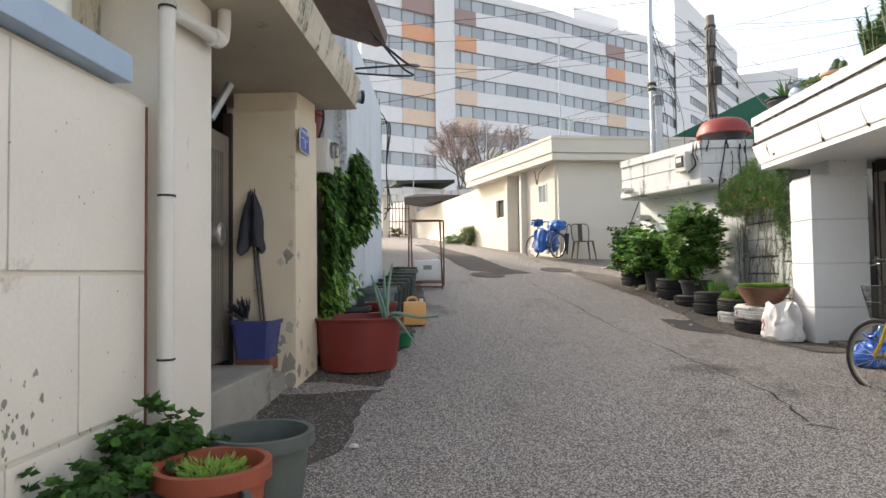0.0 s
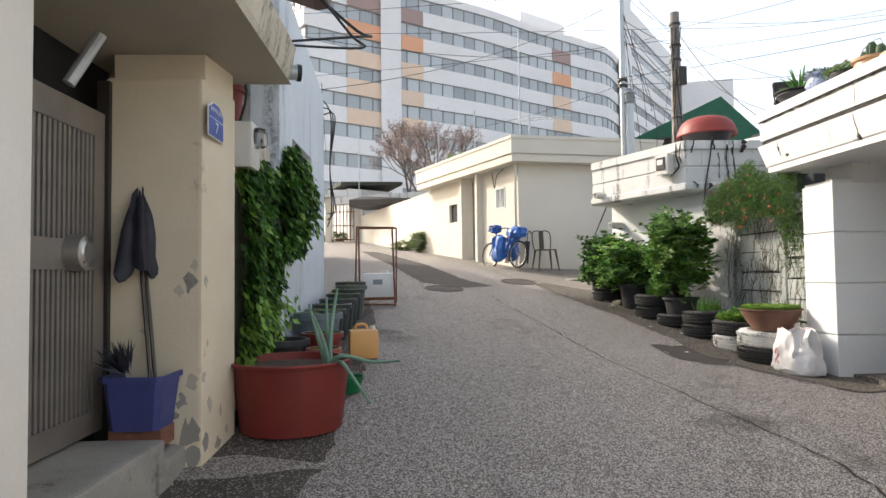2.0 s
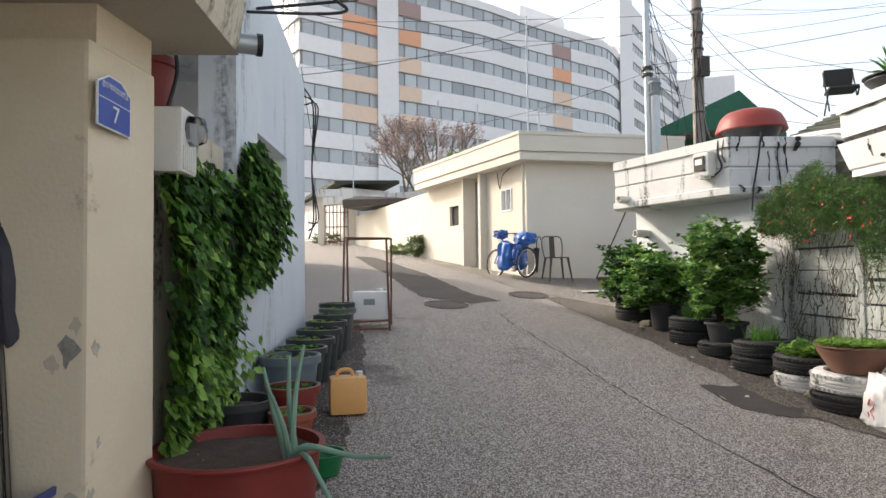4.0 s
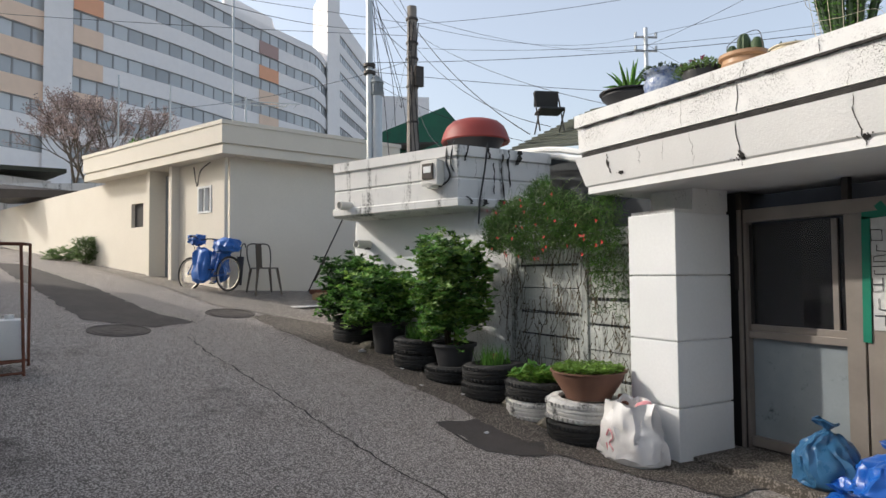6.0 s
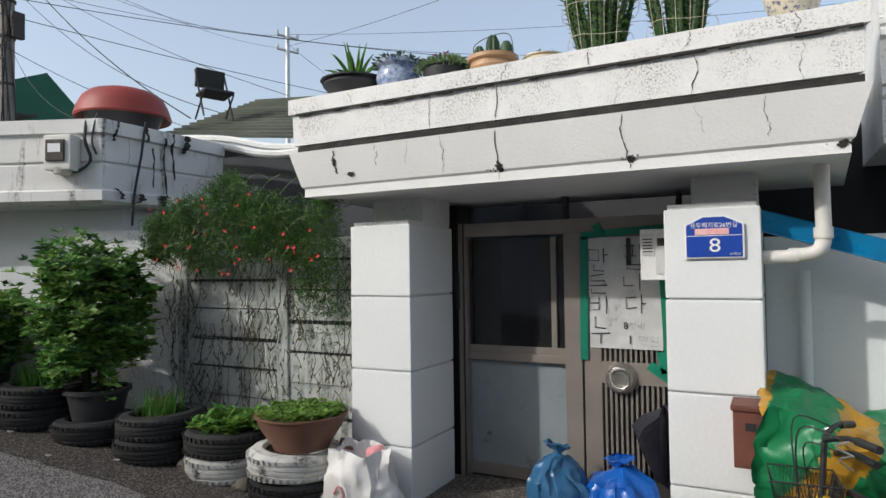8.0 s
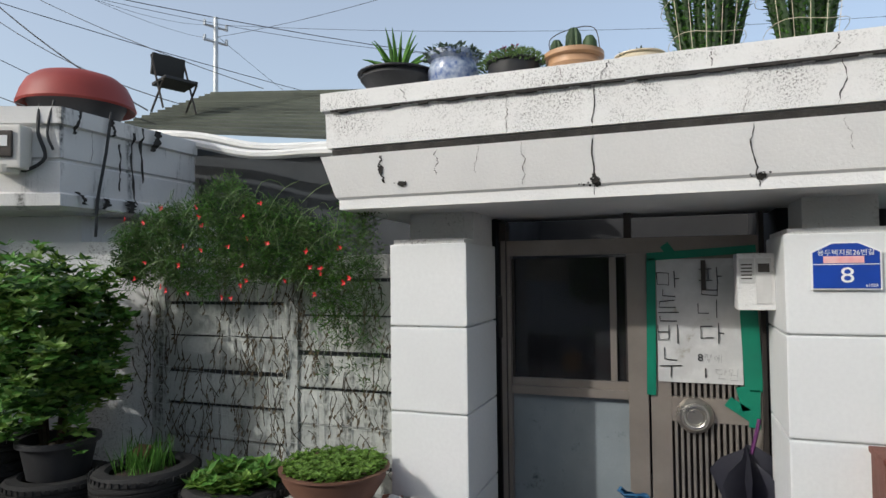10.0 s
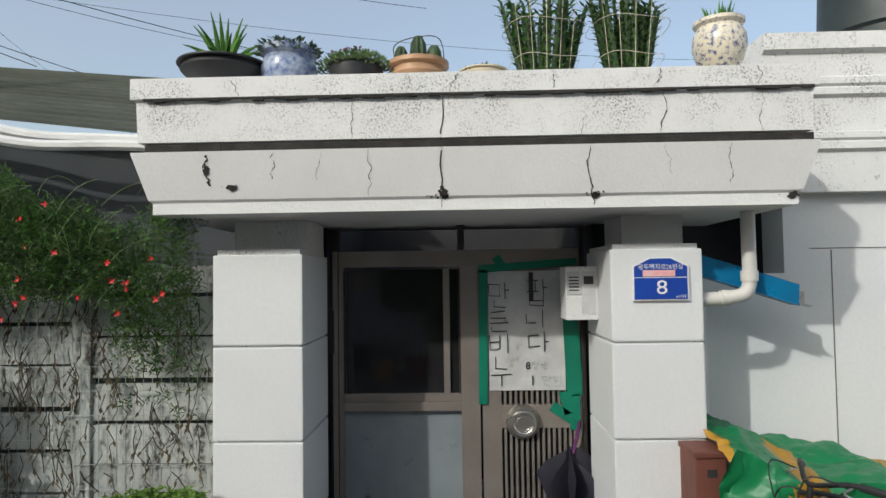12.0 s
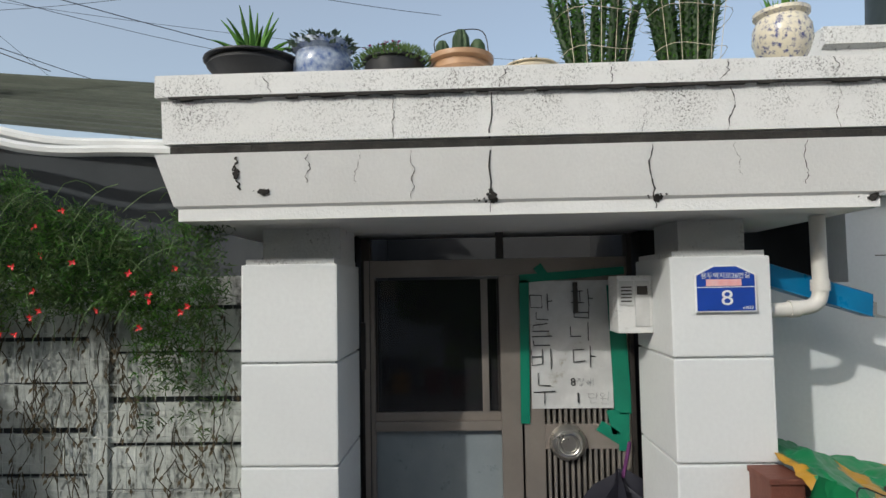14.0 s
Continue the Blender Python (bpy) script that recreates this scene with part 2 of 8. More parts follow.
M["pencil"] = surf("faint_marker", (0.25, 0.25, 0.26), (0.3, 0.3, 0.3), 5, 0.6, 0.0)
M["tape"] = surf("green_tape", (0.01, 0.2, 0.12), (0.008, 0.16, 0.1), 5, 0.4, 0.1)
M["bluebag"] = surf("blue_plastic_bag", (0.01, 0.1, 0.42), (0.008, 0.07, 0.32), 5, 0.3, 0.3, 12)
M["bluebag_pale"] = surf("translucent_blue_bag", (0.04, 0.13, 0.26), (0.02, 0.08, 0.16), 5, 0.3, 0.3, 12)
M["whitebag"] = surf("white_plastic_sack", (0.72, 0.7, 0.68), (0.62, 0.6, 0.58), 5, 0.45, 0.3, 12)
M["pink"] = surf("pink_knot", (0.7, 0.25, 0.28), (0.7, 0.4, 0.4), 9, 0.5, 0.2)
M["tarp_green"] = surf("green_tarpaulin", (0.015, 0.2, 0.07), (0.01, 0.15, 0.055), 5, 0.4, 0.3, 14)
M["tarp_yellow"] = surf("ochre_tarpaulin", (0.45, 0.24, 0.02), (0.38, 0.2, 0.02), 5, 0.4, 0.3, 14)
M["umbrella"] = surf("black_nylon", (0.018, 0.018, 0.028), (0.03, 0.03, 0.042), 5, 0.6, 0.2, 14)
M["bucket"] = surf("indigo_plastic", (0.05, 0.065, 0.21), (0.04, 0.05, 0.17), 5, 0.5, 0.08, stain=(0.12, 0.11, 0.15), stain_scale=6)
M["jug"] = surf("amber_plastic", (0.72, 0.4, 0.14), (0.66, 0.35, 0.12), 2, 0.4, 0.05)
M["jug_white"] = surf("white_plastic", (0.74, 0.74, 0.72), (0.68, 0.68, 0.66), 3, 0.4, 0.05)
M["yellow"] = surf("yellow_enamel", (0.62, 0.4, 0.01), (0.55, 0.35, 0.01), 3, 0.3, 0.0)
M["blue_paint"] = surf("blue_enamel", (0.02, 0.13, 0.45), (0.02, 0.1, 0.35), 3, 0.4, 0.1)
M["black"] = surf("black_paint", (0.02, 0.02, 0.02), (0.03, 0.03, 0.03), 3, 0.5, 0.0)
M["gunmetal"] = surf("gunmetal_paint", (0.07, 0.06, 0.05), (0.05, 0.043, 0.036), 3, 0.4, 0.0, metal=0.5)
M["wood"] = surf("raw_wood", (0.4, 0.27, 0.15), (0.3, 0.2, 0.11), 9, 0.85, 0.2)
M["redbrownbox"] = surf("red_brown_plastic", (0.17, 0.06, 0.04), (0.11, 0.04, 0.028), 5, 0.6, 0.3)
M["shingle"] = surf("green_grey_shingle", (0.085, 0.095, 0.075), (0.06, 0.07, 0.055), 3, 0.9, 0.5, 60, vary=0.25)
M["green_roof"] = surf("green_sheet_roof", (0.01, 0.11, 0.06), (0.01, 0.085, 0.05), 2, 0.6, 0.05)
M["red_tank"] = surf("faded_red_plastic", (0.27, 0.037, 0.028), (0.22, 0.034, 0.026), 3, 0.5, 0.05)
M["awning"] = surf("white_awning_sheet", (0.7, 0.7, 0.68), (0.6, 0.6, 0.58), 3, 0.6, 0.1)
M["brown_eave"] = surf("brown_gutter", (0.17, 0.11, 0.085), (0.12, 0.08, 0.06), 4, 0.6, 0.1)
M["sheet_blue"] = surf("pale_blue_sheet", (0.36, 0.46, 0.58), (0.3, 0.4, 0.52), 3, 0.5, 0.05)
# apartment white, frame and pane are lightened: distance haze put into the colour
M["apt_white"] = surf("apartment_white_cladding", (0.84, 0.83, 0.83), (0.8, 0.79, 0.79), 0.05, 0.7, 0.0, 2)
M["apt_orange"] = surf("apartment_orange_cladding", (0.8, 0.42, 0.26), (0.76, 0.4, 0.25), 0.05, 0.7, 0.0, 2)
M["apt_peach"] = surf("apartment_peach_cladding", (0.8, 0.62, 0.48), (0.76, 0.58, 0.46), 0.05, 0.7, 0.0, 2)
M["apt_brown"] = surf("apartment_brown_cladding", (0.42, 0.3, 0.28), (0.38, 0.27, 0.25), 0.05, 0.7, 0.0, 2)
M["apt_frame"] = surf("grey_window_frame", (0.26, 0.27, 0.28), (0.22, 0.23, 0.24), 1, 0.6, 0.0)
M["apt_glass"] = surf("haze_lightened_pane", (0.36, 0.38, 0.39), (0.27, 0.29, 0.3), 0.15, 0.15, 0.0, 2, vary=0.5, spec=0.8)
M["pole"] = surf("spun_concrete", (0.24, 0.22, 0.2), (0.18, 0.165, 0.15), 3, 0.9, 0.3)
M["cable"] = surf("black_cable", (0.02, 0.02, 0.022), (0.03, 0.03, 0.03), 3, 0.6, 0.0)
M["porcelain"] = surf("blue_and_white_porcelain", (0.42, 0.47, 0.56), (0.05, 0.1, 0.28), 26, 0.2, 0.0)
M["mosaic"] = surf("floral_porcelain", (0.72, 0.66, 0.52), (0.66, 0.6, 0.48), 8, 0.25, 0.0, stain=(0.06, 0.07, 0.2), stain_scale=38, stain_cut=0.5)
M["cream_glaze"] = surf("cream_glaze", (0.68, 0.6, 0.45), (0.6, 0.52, 0.4), 8, 0.3, 0.0)
M["metalmesh"] = surf("white_coated_wire", (0.5, 0.52, 0.5), (0.36, 0.37, 0.36), 5, 0.5, 0.0)
M["gutter_blue"] = surf("blue_wrapped_gutter", (0.01, 0.2, 0.42), (0.01, 0.14, 0.3), 4, 0.3, 0.05)
M["purple"] = surf("purple_handle", (0.12, 0.03, 0.12), (0.1, 0.025, 0.1), 3, 0.5, 0.0)
M["fence_panel"] = surf("mossy_precast_concrete", (0.54, 0.56, 0.53), (0.42, 0.44, 0.41), 2.2, 0.9, 0.5, 60, stain=(0.07, 0.07, 0.058), stain_scale=8, stain_cut=0.52, streak=True, vary=0.12)
for key in ("leaf_dark", "leaf", "leaf_light", "leaf_dusty", "succulent", "dry"):
    # thin leaves let some light through
    nt = M[key].node_tree
    b = nt.nodes["Principled BSDF"]
    thin, both = nt.nodes.new("ShaderNodeBsdfTranslucent"), nt.nodes.new("ShaderNodeMixShader")
    nt.links.new(b.inputs["Base Color"].links[0].from_socket, thin.inputs["Color"])
    both.inputs[0].default_value = 0.35
    nt.links.new(b.outputs[0], both.inputs[1])
    nt.links.new(thin.outputs[0], both.inputs[2])
    nt.links.new(both.outputs[0], nt.nodes["Material Output"].inputs["Surface"])
g = bpy.data.materials.new("glass")
g.use_nodes = True
gb = g.node_tree.nodes["Principled BSDF"]
gb.inputs["Transmission Weight"].default_value, gb.inputs["Roughness"].default_value, gb.inputs["IOR"].default_value = 1.0, 0.04, 1.45
gb.inputs["Base Color"].default_value = (0.55, 0.55, 0.55, 1)
M["glass"] = g
g = bpy.data.materials.new("dusty_glass")
g.use_nodes = True
gb = g.node_tree.nodes["Principled BSDF"]
gb.inputs["Transmission Weight"].default_value, gb.inputs["Roughness"].default_value, gb.inputs["IOR"].default_value = 0.78, 0.05, 1.45
gb.inputs["Base Color"].default_value = (0.09, 0.09, 0.095, 1)
M["glass_dusty"] = g


# ---- mesh helpers ----
def box(bm, x0, x1, y0, y1, z0, z1, m=None, bevel=0.0):
    r = bmesh.ops.create_cube(bm, size=1.0, matrix=(m or Matrix()) @ Matrix.Translation(((x0 + x1) / 2, (y0 + y1) / 2, (z0 + z1) / 2)) @ Matrix.Diagonal((abs(x1 - x0), abs(y1 - y0), abs(z1 - z0), 1)))
    if bevel:
        es = list({e for v in r["verts"] for e in v.link_edges})
        bmesh.ops.bevel(bm, geom=es, offset=bevel, segments=2, affect="EDGES", profile=0.7)


def prism(bm, poly, z0, z1):
    """Poly: plan points; z0, z1: numbers or functions of (x, y)."""
    f0 = z0 if callable(z0) else (lambda x, y: z0)
    f1 = z1 if callable(z1) else (lambda x, y: z1)
    lo = [bm.verts.new((x, y, f0(x, y))) for x, y in poly]
    hi = [bm.verts.new((x, y, f1(x, y))) for x, y in poly]
    n = len(poly)
    for i in range(n):
        bm.faces.new((lo[i], lo[(i + 1) % n], hi[(i + 1) % n], hi[i]))
    bm.faces.new(lo[::-1])
    bm.faces.new(hi)


def sweep(bm, profile, a, b, side):
    """Profile [(out, up)] carried straight from a to b; side: the unit plan vector that 'out' goes along."""
    rows = []
    for p in (a, b):
        rows.append([bm.verts.new((p[0] + side[0] * o, p[1] + side[1] * o, p[2] + u)) for o, u in profile])
    n = len(profile)
    for i in range(n):
        bm.faces.new((rows[0][i], rows[0][(i + 1) % n], rows[1][(i + 1) % n], rows[1][i]))
    bm.faces.new(rows[0][::-1])
    bm.faces.new(rows[1])


def rod(bm, a, b, r0, r1=None, n=8, cap=True):
    a, b = Vector(a), Vector(b)
    r1 = r0 if r1 is None else r1
    turn = (b - a).to_track_quat("Z", "Y").to_matrix().to_4x4()
    bmesh.ops.create_cone(bm, cap_ends=cap, segments=n, radius1=r0, radius2=max(r1, 1e-4), depth=(b - a).length, matrix=Matrix.Translation((a + b) / 2) @ turn)


def tube(bm, pts, r, n=6):
    """A bent pipe through pts; r a number or one a point."""
    pts = [Vector(p) for p in pts]
    rs = [r] * len(pts) if not isinstance(r, (list, tuple)) else r
    rings = []
    ref = Vector((0.31, 0.17, 0.94))
    for i, p in enumerate(pts):
        d = (pts[min(i + 1, len(pts) - 1)] - pts[max(i - 1, 0)]).normalized()
        u = d.cross(ref)
        u = (u if u.length > 0.05 else d.cross(Vector((1, 0, 0)))).normalized()
        v = d.cross(u)
        rings.append([bm.verts.new(p + rs[i] * (math.cos(6.2832 * k / n) * u + math.sin(6.2832 * k / n) * v)) for k in range(n)])
    for a, b in zip(rings, rings[1:]):
        for k in range(n):
            bm.faces.new((a[k], a[(k + 1) % n], b[(k + 1) % n], b[k]))
    bm.faces.new(rings[0][::-1])
    bm.faces.new(rings[-1])


def lathe(bm, profile, n=24, m=None, squash=None):
    """Profile [(radius, height)] turned round z, open where the radius is not 0."""
    m = m or Matrix()
    rings = []
    for r, z in profile:
        if r < 1e-5:
            rings.append([bm.verts.new(m @ Vector((0, 0, z)))])
        else:
            rings.append([bm.verts.new(m @ Vector((r * math.cos(6.2832 * k / n), r * math.sin(6.2832 * k / n), z))) for k in range(n)])
    for a, b in zip(rings, rings[1:]):
        for k in range(n):
            q = (a[k % len(a)], a[(k + 1) % n % len(a)], b[(k + 1) % n % len(b)], b[k % len(b)])
            q = list(dict.fromkeys(q))
            if len(q) > 2:
                bm.faces.new(q)


def bend(pts, n=6):
    """A smooth line through pts."""
    pts = [Vector(p) for p in pts]
    out = []
    for i in range(len(pts) - 1):
        p0, p1, p2, p3 = pts[max(i - 1, 0)], pts[i], pts[i + 1], pts[min(i + 2, len(pts) - 1)]
        for k in range(n):
            t = k / n
            out.append(0.5 * ((2 * p1) + (p2 - p0) * t + (2 * p0 - 5 * p1 + 4 * p2 - p3) * t * t + (3 * p1 - p0 - 3 * p2 + p3) * t ** 3))
    return out + [pts[-1]]


def mesh_from(bm, name, smooth=False, ripple=0.0):
    bmesh.ops.recalc_face_normals(bm, faces=bm.faces)
    if ripple:
        for v in bm.verts:
            v.co += ripple * noise.noise_vector(v.co * 9)
    me = bpy.data.meshes.new(name)
    bm.to_mesh(me)
    bm.free()
    if smooth:
        me.shade_smooth()
        me.set_sharp_from_angle(angle=radians(40))
    return me


def part(name, bm, material, parent=None, label="", smooth=False, kind="", category="", ripple=0.0):
    me = mesh_from(bm, name, smooth, ripple)
    for m in material if isinstance(material, (list, tuple)) else [material]:
        me.materials.append(M[m])
    ob = new(name, me)
    ob.parent = parent
    return tagged(ob, label, category, "", kind)


def thing(name, label, category, x=0.0, y=0.0, z=0.0, turn=0.0, group="", kind=""):
    ob = new(name)
    ob.matrix_basis = pose(x, y, z, 0, 0, turn)
    ob.empty_display_size = 0.1
    return tagged(ob, label, category, group, kind)


GY = [-60, -10, 0, 4.8, 6.4, 9.6, 11.8, 15, 17.4, 34, 60, 400]
GZ = [-3, -1.1, -0.22, 0.276, 0.443, 0.76, 1.05, 1.46, 1.82, 3.3, 3.6, 3.6]


def ground_z(x, y):
    k = min(1.0, max(0.0, (y - 6) / 3)) * min(1.0, max(0.0, (60 - y) / 26))
    return float(np.interp(y, GY, GZ)) - k * 0.05 * (min(max(x, -2), 5) - 1.8)


def text_on(name, body, size, m, material, parent, label="", extrude=0.001):
    cu = bpy.data.curves.new(name, "FONT")
    cu.body, cu.size, cu.extrude, cu.align_x, cu.align_y = body, size, extrude, "CENTER", "CENTER"
    tmp = new(name, cu)
    me = bpy.data.meshes.new_from_object(tmp.evaluated_get(bpy.context.evaluated_depsgraph_get()))
    bpy.data.objects.remove(tmp)
    me.transform(m)
    me.materials.clear()
    me.materials.append(M[material])
    ob = new(name, me)
    ob.parent = parent
    return tagged(ob, label)


rnd = random.Random(7)

# ---- ground ----
def build_ground():
    xs = [-400, -120, -40, -15, -6, -3, -2, -1, 0, 1, 2, 3, 4, 5, 6, 9, 15, 40, 120, 400]
    ys = [-400, -60, -10, -4] + [i * 0.8 for i in range(-2, 44)] + [38, 44, 60, 100, 180, 400]
    bm = bmesh.new()
    g = [[bm.verts.new((x, y, ground_z(x, y))) for x in xs] for y in ys]
    for a, b in zip(g, g[1:]):
        for i in range(len(xs) - 1):
            bm.faces.new((a[i], a[i + 1], b[i + 1], b[i]))
    part("ground", bm, "asphalt", kind="structure", label="coarse grey-brown asphalt lane rising uphill", smooth=True)


def ground_sheet(name, poly, lift, material, label):
    """A thin slab that follows the ground."""
    bm = bmesh.new()
    r = random.Random(len(name))
    ragged = []
    for (xa, ya), (xb, yb) in zip(poly, poly[1:] + poly[:1]):
        n = max(1, int(math.hypot(xb - xa, yb - ya) / 0.13))
        for k in range(n):
            ragged.append((xa + (xb - xa) * k / n + r.uniform(-0.035, 0.035), ya + (yb - ya) * k / n + r.uniform(-0.035, 0.035)))
    poly = ragged
    bm.faces.new([bm.verts.new((x, y, 0)) for x, y in poly])
    y0, y1 = min(p[1] for p in poly), max(p[1] for p in poly)
    x0, x1 = min(p[0] for p in poly), max(p[0] for p in poly)
    for k in range(int(y0 / 0.4), int(y1 / 0.4) + 1):
        bmesh.ops.bisect_plane(bm, geom=bm.verts[:] + bm.edges[:] + bm.faces[:], plane_co=(0, k * 0.4, 0), plane_no=(0, 1, 0))
    for k in range(int(x0) - 1, int(x1) + 2):
        bmesh.ops.bisect_plane(bm, geom=bm.verts[:] + bm.edges[:] + bm.faces[:], plane_co=(k, 0, 0), plane_no=(1, 0, 0))
    for v in bm.verts:
        v.co.z = ground_z(v.co.x, v.co.y) + lift
    return part(name, bm, material, kind="structure", label=label)


def crack(name, pts, w, material="crack"):
    bm = bmesh.new()
    r = random.Random(len(pts))
    line = []
    for (x0, y0), (x1, y1) in zip(pts, pts[1:]):
        n = max(2, int(math.hypot(x1 - x0, y1 - y0) / 0.12))
        for k in range(n):
            t = k / n
            line.append((x0 + (x1 - x0) * t + r.uniform(-0.02, 0.02), y0 + (y1 - y0) * t))
    ww = [w * r.uniform(0.4, 1.4) for _ in line]
    for (p, q, a, b) in zip(line, line[1:], ww, ww[1:]):
        vs = [bm.verts.new((x, y, ground_z(x, y) + 0.004)) for x, y in ((p[0] - a, p[1]), (p[0] + a, p[1]), (q[0] + b, q[1]), (q[0] - b, q[1]))]
        bm.faces.new(vs)
    part(name, bm, material, kind="structure", label="dark crack in the asphalt")


build_ground()
crack("road_crack", [(2.90, 5.09), (2.96, 5.77), (2.88, 6.3), (2.55, 7.9), (2.36, 8.87), (2.08, 10.47), (1.8, 11.83), (1.61, 12.68), (1.5, 13.6)], 0.009)
ground_sheet("old_patch", [(3.2, 9.8), (3.22, 9.0), (3.6, 8.75), (4.3, 8.8), (4.35, 9.3), (3.9, 9.75)], 0.006, "patch", "darker smooth asphalt patch with cracked edges")
ground_sheet("drain_patch", [(0.3, 14.6), (1.15, 14.1), (1.75, 14.5), (1.2, 15.2), (0.1, 18.4), (-1.0, 22.0), (-1.6, 22.0), (-0.7, 18.0)], 0.006, "patch", "dark strip of patched asphalt")
ground_sheet("concrete_apron", [(1.75, 17.2), (2.2, 15.9), (3.9, 14.1), (5.6, 14.5), (6.0, 18.4), (2.8, 18.0), (0.6, 22.4), (0.2, 22.2)], 0.012, "road_dust", "dusty worn strip of asphalt before the cream house")
ground_sheet("damp_edge", [(-1.3, 4.2), (-0.75, 4.1), (-0.45, 4.6), (-0.5, 5.4), (-0.38, 6.2), (-0.45, 7.0), (-0.3, 7.9), (-0.42, 8.9), (-0.3, 9.8), (-0.45, 11.2), (-0.6, 12.5), (-1.1, 12.5), (-1.3, 8.0)], 0.005, "asphalt_damp", "dark damp gritty strip of asphalt by the wall")
ground_sheet("dirt_verge", [(4.9, 7.6), (4.3, 7.6), (3.8, 8.6), (3.65, 9.4), (3.6, 10.2), (3.45, 11.0), (3.35, 11.8), (3.1, 12.6), (2.95, 13.4), (2.75, 14.2), (2.6, 14.9), (3.2, 15.4), (4.2, 14.4), (4.9, 11.5)], 0.008, "dirt", "gravelly dirt verge under the tyres")
crack("road_stain", [(2.88, 5.04), (3.00, 4.97), (3.12, 4.93)], 0.06, "asphalt_damp")
for mx, my in ((0.72, 13.9), (2.35, 15.2)):
    bm = bmesh.new()
    lathe(bm, [(0, 0.012), (0.05, 0.012), (0.055, 0.008), (0.12, 0.008), (0.125, 0.012), (0.2, 0.012), (0.205, 0.008), (0.27, 0.008), (0.275, 0.012), (0.31, 0.012), (0.315, 0.004), (0.34, 0.004), (0.345, 0.012), (0.38, 0.01), (0.39, -0.02)], 36)
    for v in bm.verts:
        v.co = Vector((mx + v.co.x, my + v.co.y, v.co.z + ground_z(mx + v.co.x, my + v.co.y)))
    part("manhole_cover", bm, "iron", kind="structure", label="round worn cast-iron manhole cover set in the lane")
crack("edge_crack", [(3.2, 9.8), (3.22, 9.0), (3.6, 8.75), (4.3, 8.8)], 0.012)


# ---- left side ----
def wall(name, x0, x1, y0, y1, z1, material, label, z0=-0.6):
    bm = bmesh.new()
    box(bm, x0, x1, y0, y1, z0, z1)
    return part(name, bm, material, kind="structure", label=label)


